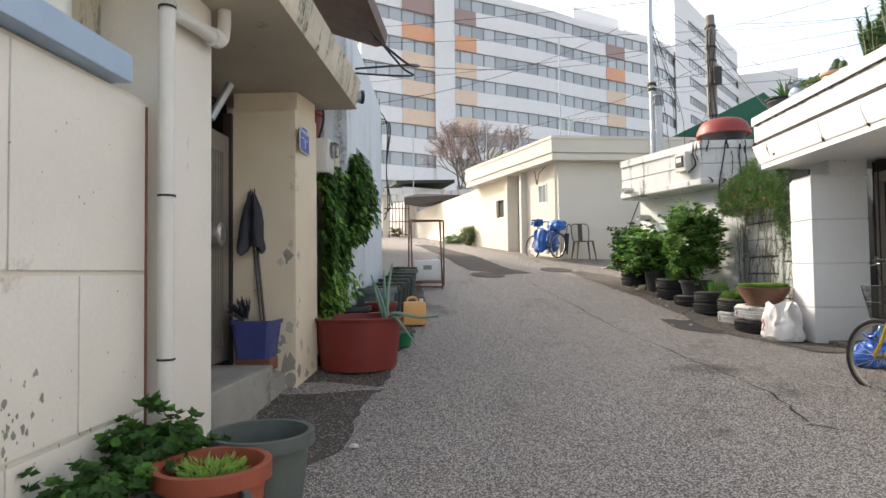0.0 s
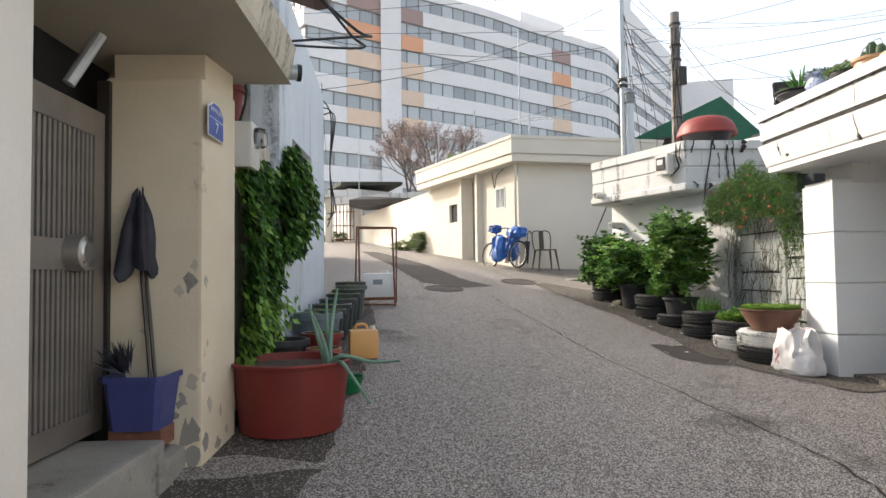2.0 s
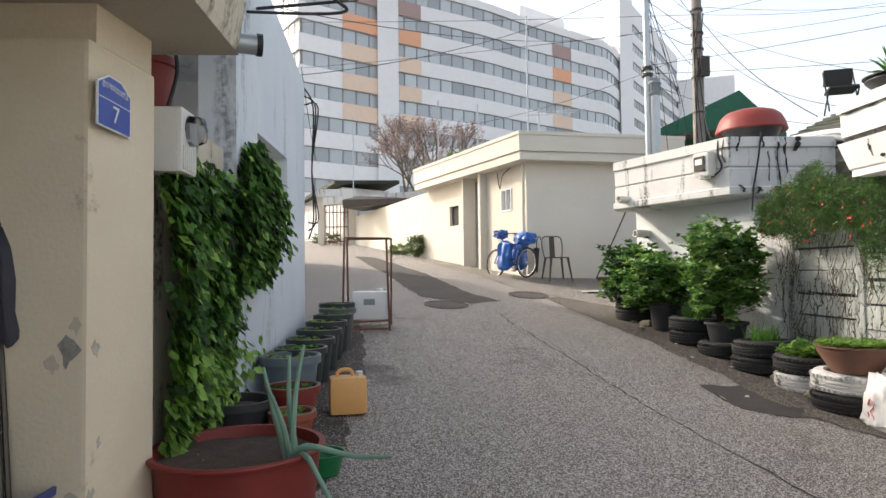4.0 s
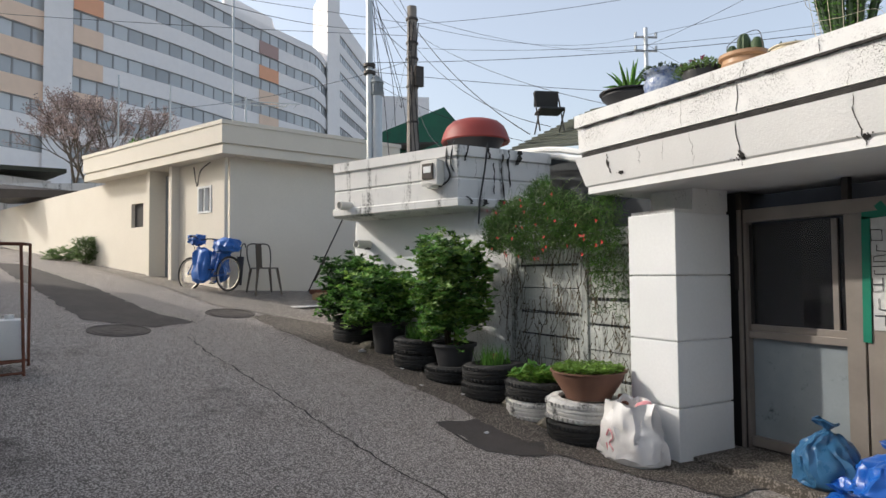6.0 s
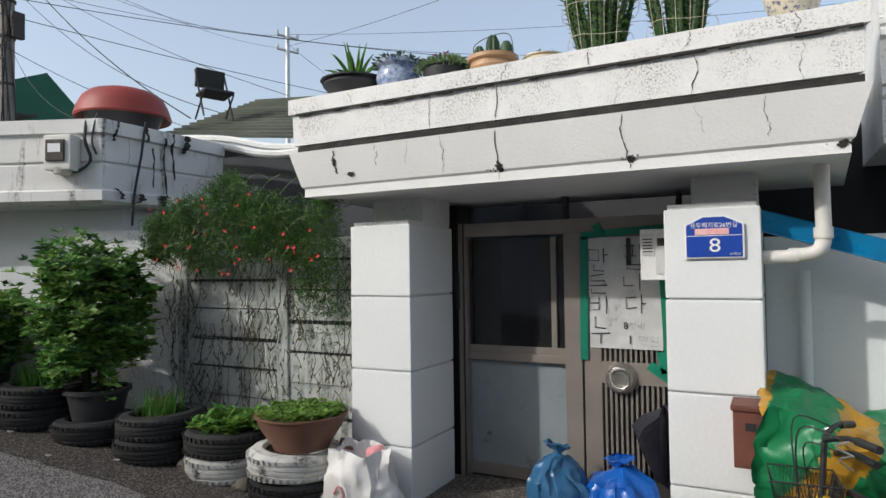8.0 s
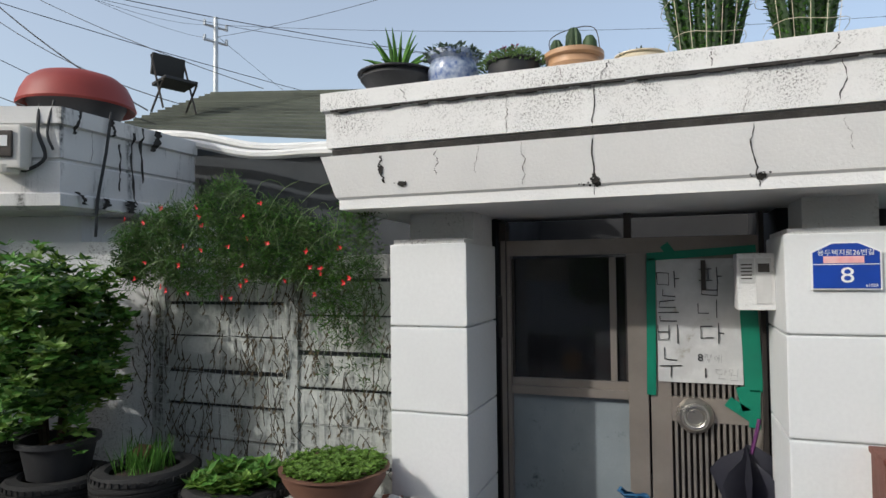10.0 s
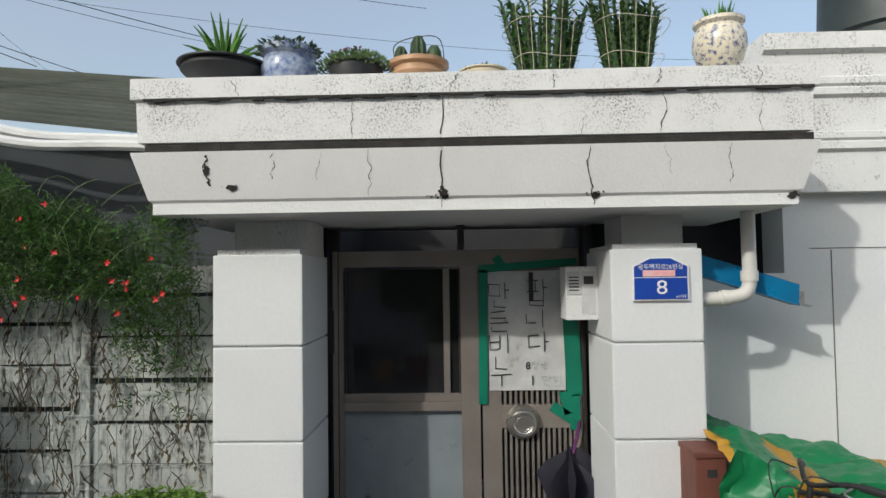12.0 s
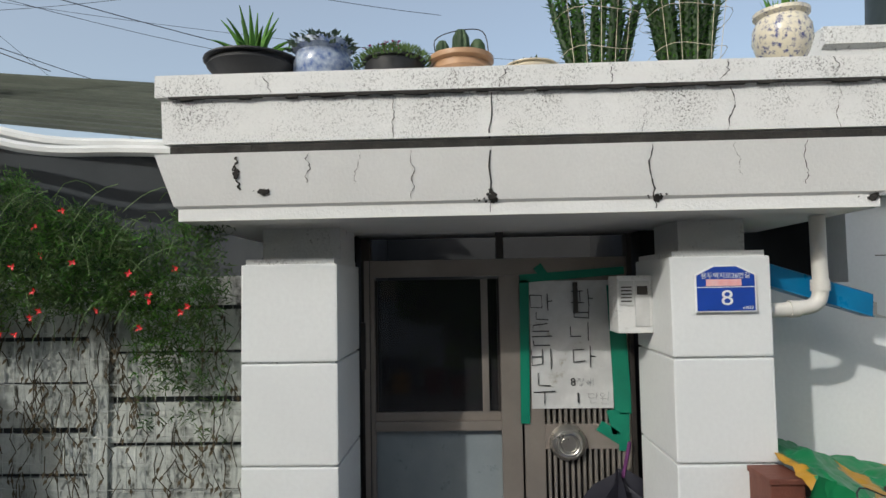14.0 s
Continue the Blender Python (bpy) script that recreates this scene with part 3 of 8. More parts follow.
def left_side():
    # rendered wall of large panels, nearest the start
    wall("wall_cream", -1.62, -1.30, -6.0, 3.5, 2.38, "house_cream", "cream painted block wall with shallow panel joints")
    root = tagged(bpy.data.objects["wall_cream"])
    # raised render panels
    for row, (za, zb) in enumerate(((-0.55, 0.12), (0.12, 0.75), (0.762, 1.46), (1.472, 2.36))):
        ys = [-6.0, -4.2, -2.4, -0.6, 0.9, 2.5, 3.5] if row % 2 else [-6.0, -5.0, -3.2, -1.4, 0.2, 1.55, 2.93, 3.5]
        for ya, yb in zip(ys, ys[1:]):
            bm = bmesh.new()
            box(bm, -1.3, -1.285, ya + 0.005, yb - 0.005, za + 0.006, zb - 0.006, bevel=0.004)
            part("panel", bm, "cream", root)
    # scuffs where the paint has come off
    q = random.Random(41)
    bm = bmesh.new()
    spots = [(2.5 + 0.1 * q.gauss(0, 1), 0.92 + 0.1 * q.gauss(0, 1), q.uniform(0.004, 0.018)) for _ in range(40)]
    spots += [(q.uniform(2.75, 3.45), 0.42 + abs(q.gauss(0, 0.16)), q.uniform(0.003, 0.011)) for _ in range(110)]
    spots += [(q.uniform(1.4, 3.4), q.uniform(0.5, 2.2), q.uniform(0.002, 0.006)) for _ in range(40)]
    for j, (y, z, sz) in enumerate(spots):
        bm.faces.new([bm.verts.new((-1.283 + 0.00002 * j, y + sz * math.cos(k / 9 * 6.2832) * q.uniform(0.3, 1.2), z + sz * 1.3 * math.sin(k / 9 * 6.2832) * q.uniform(0.3, 1.3))) for k in range(9)])
    part("scuff", bm, "concrete", root, "grey scuffs where the paint has flaked", kind="stuff")
    # blue sheet on the wall top
    bm = bmesh.new()
    box(bm, -1.5, -1.2, -6.0, 3.2, 2.385, 2.52, bevel=0.01)
    part("blue_coping", bm, "sheet_blue", kind="structure", label="pale blue metal coping on the wall")
    # pillar with the drainpipe
    bm = bmesh.new()
    box(bm, -1.85, -1.24, 3.62, 4.22, -0.3, 3.17, bevel=0.015)
    part("pillar_white", bm, "cream", kind="structure", label="broad cream gate pillar")
    bm = bmesh.new()
    box(bm, -1.85, -1.24, 3.56, 4.22, 1.498, 1.506)
    wall("wall_recess", -1.9, -1.62, 3.3, 3.7, 3.1, "cream_mossy", "shadowed wall behind the drainpipe")
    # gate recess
    # yard wall coloured near black for the unlit depth behind the slats
    wall("wall_gate_back", -2.3, -2.05, 4.0, 6.5, 3.17, "dark", "near-black panel for the unlit yard behind the gate")
    bm = bmesh.new()
    box(bm, -1.85, -1.22, 6.15, 6.8, -0.2, 2.98, bevel=0.02)

    def skew(bm):
        for v in bm.verts:
            v.co = Vector((v.co.x + 0.02 + 0.06 * (v.co.y - 6.15) / 0.65, 6.0 + (v.co.y - 6.15) * 0.85, v.co.z))

    skew(bm)
    pil = part("pillar_cream", bm, "cream_worn", kind="structure", label="peeling cream gate pillar with chipped edges")
    bm = bmesh.new()
    box(bm, -1.84, -1.235, 6.24, 6.79, 2.985, 3.165)
    skew(bm)
    part("collar", bm, "cream_worn", pil)
    q = random.Random(77)
    spots = [(0, -1.3, 1.62, 0.08), (0, -1.36, 1.56, 0.05), (0, -1.27, 1.72, 0.04), (0, -1.45, 0.75, 0.11), (0, -1.3, 0.62, 0.13), (0, -1.58, 0.66, 0.09), (0, -1.28, 0.95, 0.06), (0, -1.34, 0.84, 0.07), (0, -1.6, 1.3, 0.03), (0, -1.28, 0.48, 0.1),
             (1, 6.22, 0.55, 0.08), (1, 6.3, 0.8, 0.06), (1, 6.19, 0.98, 0.05), (1, 6.45, 0.5, 0.07), (1, 6.22, 1.62, 0.05), (1, 6.62, 0.56, 0.05), (1, 6.25, 1.2, 0.03), (1, 6.5, 0.72, 0.04)]
    for side, a, z, s in spots:
        bm = bmesh.new()
        pts = [(0.75 * s * math.cos(k / 11 * 6.2832) * q.uniform(0.3, 1.2), s * math.sin(k / 11 * 6.2832) * q.uniform(0.3, 1.2)) for k in range(11)]
        lo, hi = [], []
        for u, w in pts:
            for rows, d in ((lo, 0.0), (hi, 0.0025)):
                rows.append(bm.verts.new((min(a + u, -1.222), 6.15 - d, z + w) if side == 0 else (-1.22 + d, max(a + u, 6.152), z + w)))
        for k in range(11):
            bm.faces.new((lo[k], lo[(k + 1) % 11], hi[(k + 1) % 11], hi[k]))
        bm.faces.new(hi)
        skew(bm)
        part("bare_patch", bm, "beige_slab" if s < 0.07 else "concrete", pil)
    # step
    bm = bmesh.new()
    box(bm, -1.95, -1.33, 4.18, 5.75, 0.0, 0.66, bevel=0.03)
    box(bm, -1.95, -1.30, 5.6, 6.16, 0.0, 0.56, bevel=0.06)
    part("step", bm, "concrete", kind="structure", label="worn stained concrete gate step", ripple=0.01)
    # roof slab over the gate
    bm = bmesh.new()
    sweep(bm, [(0, 3.17), (-0.03, 3.18), (0.0, 3.25), (0.04, 3.46), (0.0, 3.5), (-1.6, 3.5), (-1.6, 3.17)], (-0.76, 2.7, 0), (-0.76, 6.76, 0), (1, 0))
    for f in bm.faces:
        f.normal_update()
        if abs(f.normal.x) > 0.5:
            f.material_index = 1
    part("gate_slab", bm, ["beige_slab", "cream_mossy"], kind="structure", label="thick mossy concrete canopy over the gate", ripple=0.012)
    bm = bmesh.new()
    sweep(bm, [(0, 0), (0.12, 0.02), (0.14, 0.16), (0.0, 0.2), (-0.9, 0.45), (-0.9, 0.3)], (-0.74, 2.5, 4.16), (-0.7, 7.7, 4.16), (1, 0))
    part("eave", bm, "brown_eave", kind="structure", label="brown sheet-metal roof eave with gutter")
    wall("wall_upper", -1.5, -1.2, 2.5, 6.6, 4.1, "cream_mossy", "grimy wall above the gate canopy", z0=3.5)
    # wall behind the creeper
    wall("wall_creeper", -1.72, -1.27, 6.56, 7.95, 2.62, "cream_mossy", "unpainted old wall behind the creeper")
    bm = bmesh.new()
    box(bm, -1.75, -1.2, 6.56, 7.95, 2.62, 2.87, bevel=0.02)
    part("coping_old", bm, "cream_mossy", kind="structure", label="black-streaked coping on the old wall", ripple=0.01)
    wall("wall_house_left", -2.2, -1.62, 6.6, 7.97, 4.2, "cream", "pale house wall behind the creeper")
    # bluish gable wall
    bm = bmesh.new()
    prism(bm, [(-1.4, 7.98), (-1.12, 7.98), (-1.12, 8.62), (-1.4, 8.62)], -0.2, 4.7)
    prism(bm, [(-1.4, 9.86), (-1.12, 9.86), (-1.12, 10.9), (-1.4, 10.9)], -0.2, lambda x, y: 4.7 - (y - 8.0) * 0.16)
    prism(bm, [(-1.4, 8.62), (-1.12, 8.62), (-1.12, 9.86), (-1.4, 9.86)], 3.14, lambda x, y: 4.7 - (y - 8.0) * 0.16)
    prism(bm, [(-1.4, 8.62), (-1.12, 8.62), (-1.12, 9.86), (-1.4, 9.86)], -0.2, 2.2)
    part("wall_bluish", bm, "bluewhite", kind="structure", label="tall bluish-white plastered gable wall")
    bm = bmesh.new()
    box(bm, -6.0, -1.4, 10.7, 10.9, 0.5, 4.3)
    box(bm, -6.0, -1.4, 8.0, 10.7, 4.2, 4.4)
    part("wall_gable_back", bm, "bluewhite", kind="structure", label="rear of the bluish house")
    # the taller house behind, whose gabled roof keeps the lane in shade
    bm = bmesh.new()
    box(bm, -9.0, -3.4, 9.0, 20.0, 0.0, 5.0)
    part("wall_tall_house", bm, "cream", kind="structure", label="plain wall of the taller house behind the gable")
    bm = bmesh.new()
    rows = [[bm.verts.new((x, y, z)) for x, z in ((-3.2, 4.95), (-6.2, 8.5), (-9.2, 4.95), (-9.2, 4.8), (-3.2, 4.8))] for y in (8.8, 20.2)]
    for i in range(5):
        bm.faces.new((rows[0][i], rows[0][(i + 1) % 5], rows[1][(i + 1) % 5], rows[1][i]))
    bm.faces.new(rows[0][::-1])
    bm.faces.new(rows[1])
    part("roof_tall_house", bm, "shingle", kind="structure", label="gabled roof of the taller house")
    bm = bmesh.new()
    box(bm, -1.38, -1.33, 8.62, 9.86, 2.2, 3.14)
    part("window_shutter", bm, "cream_worn", kind="structure", label="boarded window in the gable")


left_side()


# ---- right side ----
def fascia(bm, y0, y1, x, top, depth):
    """The banded parapet over the gate: cap, flat band, groove, raking band, thin lower strip."""
    prof = [(0.0, top), (0.0, top - 0.11), (-0.02, top - 0.125), (-0.025, top - 0.34), (-0.05, top - 0.35), (-0.05, top - 0.385), (0.0, top - 0.395), (-0.06, top - 0.645), (-0.075, top - 0.66), (-0.075, top - 0.72), (-depth, top - 0.72), (-depth, top)]
    rows = []
    for y, s in ((y0, 1), (y1, -1)):
        rows.append([bm.verts.new((x - o, y - s * o * (1.2 if o > -0.2 else 0), z)) for o, z in prof])
    n = len(prof)
    for i in range(n):
        bm.faces.new((rows[0][i], rows[0][(i + 1) % n], rows[1][(i + 1) % n], rows[1][i]))
    bm.faces.new(rows[0][::-1])
    bm.faces.new(rows[1])


def right_side():
    bm = bmesh.new()
    fascia(bm, 5.47, 9.08, 4.27, 3.505, 1.6)
    part("gate_canopy", bm, "canopy_white", kind="structure", label="weathered white banded concrete canopy over the gate")
    for ya, yb, nm in ((8.245, 8.765, "pillar_north"), (5.974, 6.49, "pillar_south")):
        root = None
        for z0, z1 in ((-0.1, 0.955), (0.965, 1.498), (1.508, 2.04), (2.05, 2.57)):
            bm = bmesh.new()
            box(bm, 4.6, 5.28, ya, yb, z0, z1, bevel=0.012)
            if root is None:
                root = part(nm, bm, "white", kind="structure", label="white painted gate pillar of four courses")
            else:
                part("course", bm, "white", root)
        bm = bmesh.new()
        box(bm, 4.62, 5.27, ya + 0.02, yb - 0.02, 0.0, 2.6)
        part("core", bm, "white_old", root)
        bm = bmesh.new()
        box(bm, 4.85, 5.3, ya + 0.03 if ya > 7 else ya + 0.02, yb - 0.04 if ya > 7 else yb - 0.13, 2.6, 2.79)
        part("neck", bm, "white_old", root)
    # reveal behind
    wall("wall_south", 5.3, 5.6, -6.0, 5.17, 2.95, "white", "smooth white house wall in patchy sun")
    wall("wall_south_low", 5.3, 5.6, 5.17, 5.97, 2.42, "white", "low white wall beside the gate pillar")
    # shade inside the recess put into this panel's near-black colour
    wall("wall_recess_dark", 6.2, 6.3, 4.8, 6.2, 3.3, "dark", "near-black panel for the unlit recess behind the low wall", z0=2.0)
    # three near-black panels, the yard's lack of light painted into them
    wall("wall_yard_back", 7.2, 7.4, 5.0, 9.5, 3.2, "dark", "near-black panel for the unlit yard beyond the gate")
    wall("wall_yard_north", 5.5, 7.2, 8.3, 8.5, 3.2, "dark", "near-black side panel for the unlit yard")
    wall("wall_yard_south", 5.5, 7.2, 6.2, 6.4, 3.2, "dark", "near-black side panel for the unlit yard")
    # banded parapet of the main house to the south
    bm = bmesh.new()
    sweep(bm, [(0, 0), (0.0, 0.26), (0.03, 0.28), (0.03, 0.32), (0.01, 0.335), (0.03, 0.35), (0.03, 0.39), (0, 0.4), (0, 0.62), (0.03, 0.64), (0.03, 0.68), (0.01, 0.695), (0.03, 0.71), (0.03, 0.75), (0.0, 0.77), (0.0, 0.92), (0.04, 0.94), (0.04, 1.05), (-1.5, 1.05), (-1.5, 0)], (5.2, -6.0, 2.95), (5.2, 5.32, 2.95), (-1, 0))
    part("house_parapet", bm, "white_old", kind="structure", label="white moulded parapet of the house")
    # threshold
    bm = bmesh.new()
    box(bm, 4.75, 5.6, 6.49, 8.245, 0.3, 0.56, bevel=0.02)
    part("threshold", bm, "dirt", kind="structure", label="dirty dark gate threshold")
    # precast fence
    # backing coloured almost black so the gaps between slabs look shaded
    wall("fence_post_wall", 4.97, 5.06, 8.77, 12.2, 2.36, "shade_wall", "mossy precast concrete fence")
    root = bpy.data.objects["fence_post_wall"]
    for y0, y1 in ((8.8, 9.66), (9.78, 10.9), (11.02, 12.15)):
        for r in range(6):
            z0 = 0.75 + r * 0.265 + (0.06 if y0 > 9.7 else 0) * 1.5
            bm = bmesh.new()
            box(bm, 4.925, 4.97, y0 - 0.02, y1 + 0.02, z0 + 0.011, z0 + 0.262 - 0.012 * ((r * 7 + int(y0)) % 3), bevel=0.005)
            part("slab", bm, "fence_panel", root)
        bm = bmesh.new()
        box(bm, 4.93, 4.97, y0 - 0.04, y1 + 0.04, 0.75 + 6 * 0.265 + (0.1 if y0 > 9.7 else 0.01), 2.62 if y0 > 11 else 2.52, bevel=0.01)
        part("coping", bm, "white_streaked", root)
    for y in (9.72, 10.96):
        bm = bmesh.new()
        box(bm, 4.9, 4.98, y - 0.06, y + 0.06, 0.6, 2.38, bevel=0.008)
        part("post", bm, "fence_panel", root)
    bm = bmesh.new()
    prism(bm, [(4.93, 10.98), (4.45, 12.08), (4.58, 12.14), (5.06, 10.98)], 0.4, lambda x, y: 2.66)
    part("wall_low_white", bm, "white_old", kind="structure", label="low white plastered end of the fence")
    # angled white wall and its banded parapet
    a, b = Vector((4.43, 11.49, 0)), Vector((3.53, 13.55, 0))
    d = (b - a).normalized()
    out = Vector((-d.y, d.x, 0))
    out = out if out.x < 0 else -out
    prof = [(0.03, 3.70), (0.03, 3.57), (0.0, 3.555), (0, 3.31), (-0.02, 3.3), (-0.02, 3.285), (0, 3.27), (0, 3.04), (0.04, 3.02), (0.04, 2.93), (0.0, 2.9), (-0.5, 2.88), (-0.5, 3.70)]
    bm = bmesh.new()
    inw = Vector((1, 0, 0))
    rows = []
    for p, s in ((b + Vector((0.2, 0.0, 0)) * 0, out), (a, (out + Vector((0, -1, 0))).normalized() * 1.25), (Vector((5.9, 11.49, 0)), Vector((0, -1, 0)))):
        rows.append([bm.verts.new((p.x + s.x * o, p.y + s.y * o, z)) for o, z in prof])
    n = len(prof)
    for r0, r1 in zip(rows, rows[1:]):
        for i in range(n):
            bm.faces.new((r0[i], r0[(i + 1) % n], r1[(i + 1) % n], r1[i]))
    bm.faces.new(rows[0])
    bm.faces.new(rows[-1][::-1])
    ter = part("terrace_parapet", bm, "white_streaked", kind="structure", label="streaked white banded terrace parapet")
    q = random.Random(8)
    for x, z0, z1, w in ((4.6, 2.95, 3.05, 0.05), (4.95, 3.1, 3.5, 0.02), (5.1, 3.0, 3.62, 0.03), (5.2, 3.2, 3.68, 0.04), (4.75, 2.93, 3.02, 0.09), (5.05, 2.92, 3.03, 0.12), (4.5, 3.5, 3.69, 0.03), (4.85, 3.55, 3.69, 0.04), (5.3, 3.5, 3.69, 0.08), (4.66, 3.3, 3.56, 0.006)):
        bm = bmesh.new()
        n = 12
        pts, xx = [], x
        for k in range(n + 1):
            z = z0 + (z1 - z0) * k / n
            xx += q.uniform(-0.012, 0.012)
            pts.append((xx, 11.44 - 0.03 * (z < 3.03 or z > 3.56), z, w * q.uniform(0.15, 0.6)))
        for (xa, ya, za, wa), (xb, yb, zb, wb) in zip(pts, pts[1:]):
            bm.faces.new([bm.verts.new(v) for v in ((xa - wa, ya, za), (xa + wa, ya, za), (xb + wb, yb, zb), (xb - wb, yb, zb))])
        part("stain", bm, "grime", ter)
    bm = bmesh.new()
    prism(bm, [(4.8, 11.7), (3.95, 13.75), (4.6, 15.5), (8, 15.5), (8, 11.7)], 0.4, 2.9)
    part("wall_angled", bm, "white", kind="structure", label="white wall below the terrace")
    bm = bmesh.new()
    prism(bm, [(4.7, 11.9), (3.85, 13.5), (4.6, 15.4), (7.8, 15.4), (7.8, 12.0)], 2.9, 3.45)
    part("terrace_floor", bm, "concrete", kind="structure", label="terrace floor slab")


right_side()


def cream_house():
    c = Vector((2.74, 17.45, 0))
    u, v = Vector((-0.40, 0.917, 0)), Vector((0.985, 0.17, 0))
    L, R = 5.2, 3.4

    def P(a, b):
        p = c + u * a + v * b
        return (p.x, p.y)

    zt = 4.4
    bm = bmesh.new()
    # left face with the window and door openings left out
    def block(a0, a1, z0, z1, t=0.25):
        prism(bm, [P(a0, 0), P(a1, 0), P(a1, t), P(a0, t)], z0, z1)
    block(0, 0.62, 1.3, zt)
    block(0.62, 1.1, 1.3, 3.35)
    block(0.62, 1.1, 3.9, zt)
    block(1.1, 1.95, 1.3, zt)
    block(2.75, 3.35, 1.3, zt, 0.25)
    block(3.35, 3.9, 1.3, 3.2)
    block(3.35, 3.9, 3.75, zt)
    block(3.9, L, 1.3, zt)
    prism(bm, [P(0.25, 0.25), P(0.0, 0.25), P(0, R), P(0.25, R)], 1.3, zt)
    prism(bm, [P(L, 0.25), P(L - 0.2, 0.25), P(L - 0.2, R), P(L, R)], 1.3, zt)
    prism(bm, [P(L - 0.2, R), P(0.25, R), P(0.25, R - 0.2), P(L - 0.2, R - 0.2)], 1.3, zt)
    root = part("wall_cream_house", bm, "house_cream", kind="structure", label="plain cream rendered small house")
    # near-black sheet behind the openings, painted as the unlit room
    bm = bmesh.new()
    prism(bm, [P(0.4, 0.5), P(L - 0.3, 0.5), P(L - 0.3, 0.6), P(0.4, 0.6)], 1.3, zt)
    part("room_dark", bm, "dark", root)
    bm = bmesh.new()
    prism(bm, [P(1.95, 0.18), P(2.75, 0.18), P(2.75, 0.24), P(1.95, 0.24)], 1.8, zt - 0.1)
    part("door", bm, "panel_grey", root, "grey steel door")
    # second near-black sheet set in the far window for its unlit inside
    bm = bmesh.new()
    prism(bm, [P(3.35, 0.08), P(3.9, 0.08), P(3.9, 0.12), P(3.35, 0.12)], 3.2, 3.75)
    part("dark_pane", bm, "dark", root)
    bm = bmesh.new()
    prism(bm, [P(0.66, 0.06), P(1.06, 0.06), P(1.06, 0.08), P(0.66, 0.08)], 3.39, 3.86)
    part("pane", bm, "apt_glass", root)
    for a0 in (2.75, 1.83):
        bm = bmesh.new()
        prism(bm, [P(a0, -0.16), P(a0 + 0.12, -0.16), P(a0 + 0.12, 0.0), P(a0, 0.0)], 1.6, 4.4)
        part("door_pier", bm, "house_cream", root)
    bm = bmesh.new()
    for a0, a1, z0, z1 in ((0.62, 0.66, 3.35, 3.9), (1.06, 1.1, 3.35, 3.9), (0.66, 1.06, 3.35, 3.39), (0.66, 1.06, 3.86, 3.9), (0.84, 0.87, 3.39, 3.86)):
        prism(bm, [P(a0, -0.02), P(a1, -0.02), P(a1, 0.1), P(a0, 0.1)], z0, z1)
    part("window_frame", bm, "white", root, "white window frame")
    bm = bmesh.new()
    prism(bm, [P(-0.35, -0.35), P(L + 0.3, -0.35), P(L + 0.3, R + 0.3), P(-0.35, R + 0.3)], zt, zt + 0.16)
    prism(bm, [P(-0.32, -0.32), P(L + 0.27, -0.32), P(L + 0.27, R + 0.27), P(-0.32, R + 0.27)], zt + 0.16, zt + 0.2)
    prism(bm, [P(-0.37, -0.37), P(L + 0.32, -0.37), P(L + 0.32, R + 0.32), P(-0.37, R + 0.32)], zt + 0.2, zt + 0.56)
    prism(bm, [P(-0.39, -0.39), P(L + 0.34, -0.39), P(L + 0.34, R + 0.34), P(-0.39, R + 0.34)], zt + 0.56, zt + 0.64)
    part("roof_cream_house", bm, "house_cream", kind="structure", label="flat roof slab with deep cream fascia")
    # lane wall
    bm = bmesh.new()
    prism(bm, [(0.8, 21.9), (-2.6, 30.0), (-2.3, 30.2), (1.1, 22.0)], 1.6, lambda x, y: 4.35 - (y - 22) * 0.02)
    part("wall_lane", bm, "house_cream", kind="structure", label="long cream lane wall in sun")
    # far house
    bm = bmesh.new()
    prism(bm, [(-2.9, 30.5), (-5.6, 36), (-3, 38), (-1, 32)], 2.5, 5.6)
    part("wall_far_house", bm, "white_streaked", kind="structure", label="distant white lane house")
    bm = bmesh.new()
    prism(bm, [(-3.2, 30.0), (-6.0, 36), (-3, 38.5), (-0.5, 32)], lambda x, y: 5.7 + 0.1 * (x + 3), lambda x, y: 5.85 + 0.1 * (x + 3))
    part("roof_far_house", bm, "shingle", kind="structure", label="low dark roof of the distant house")


cream_house()


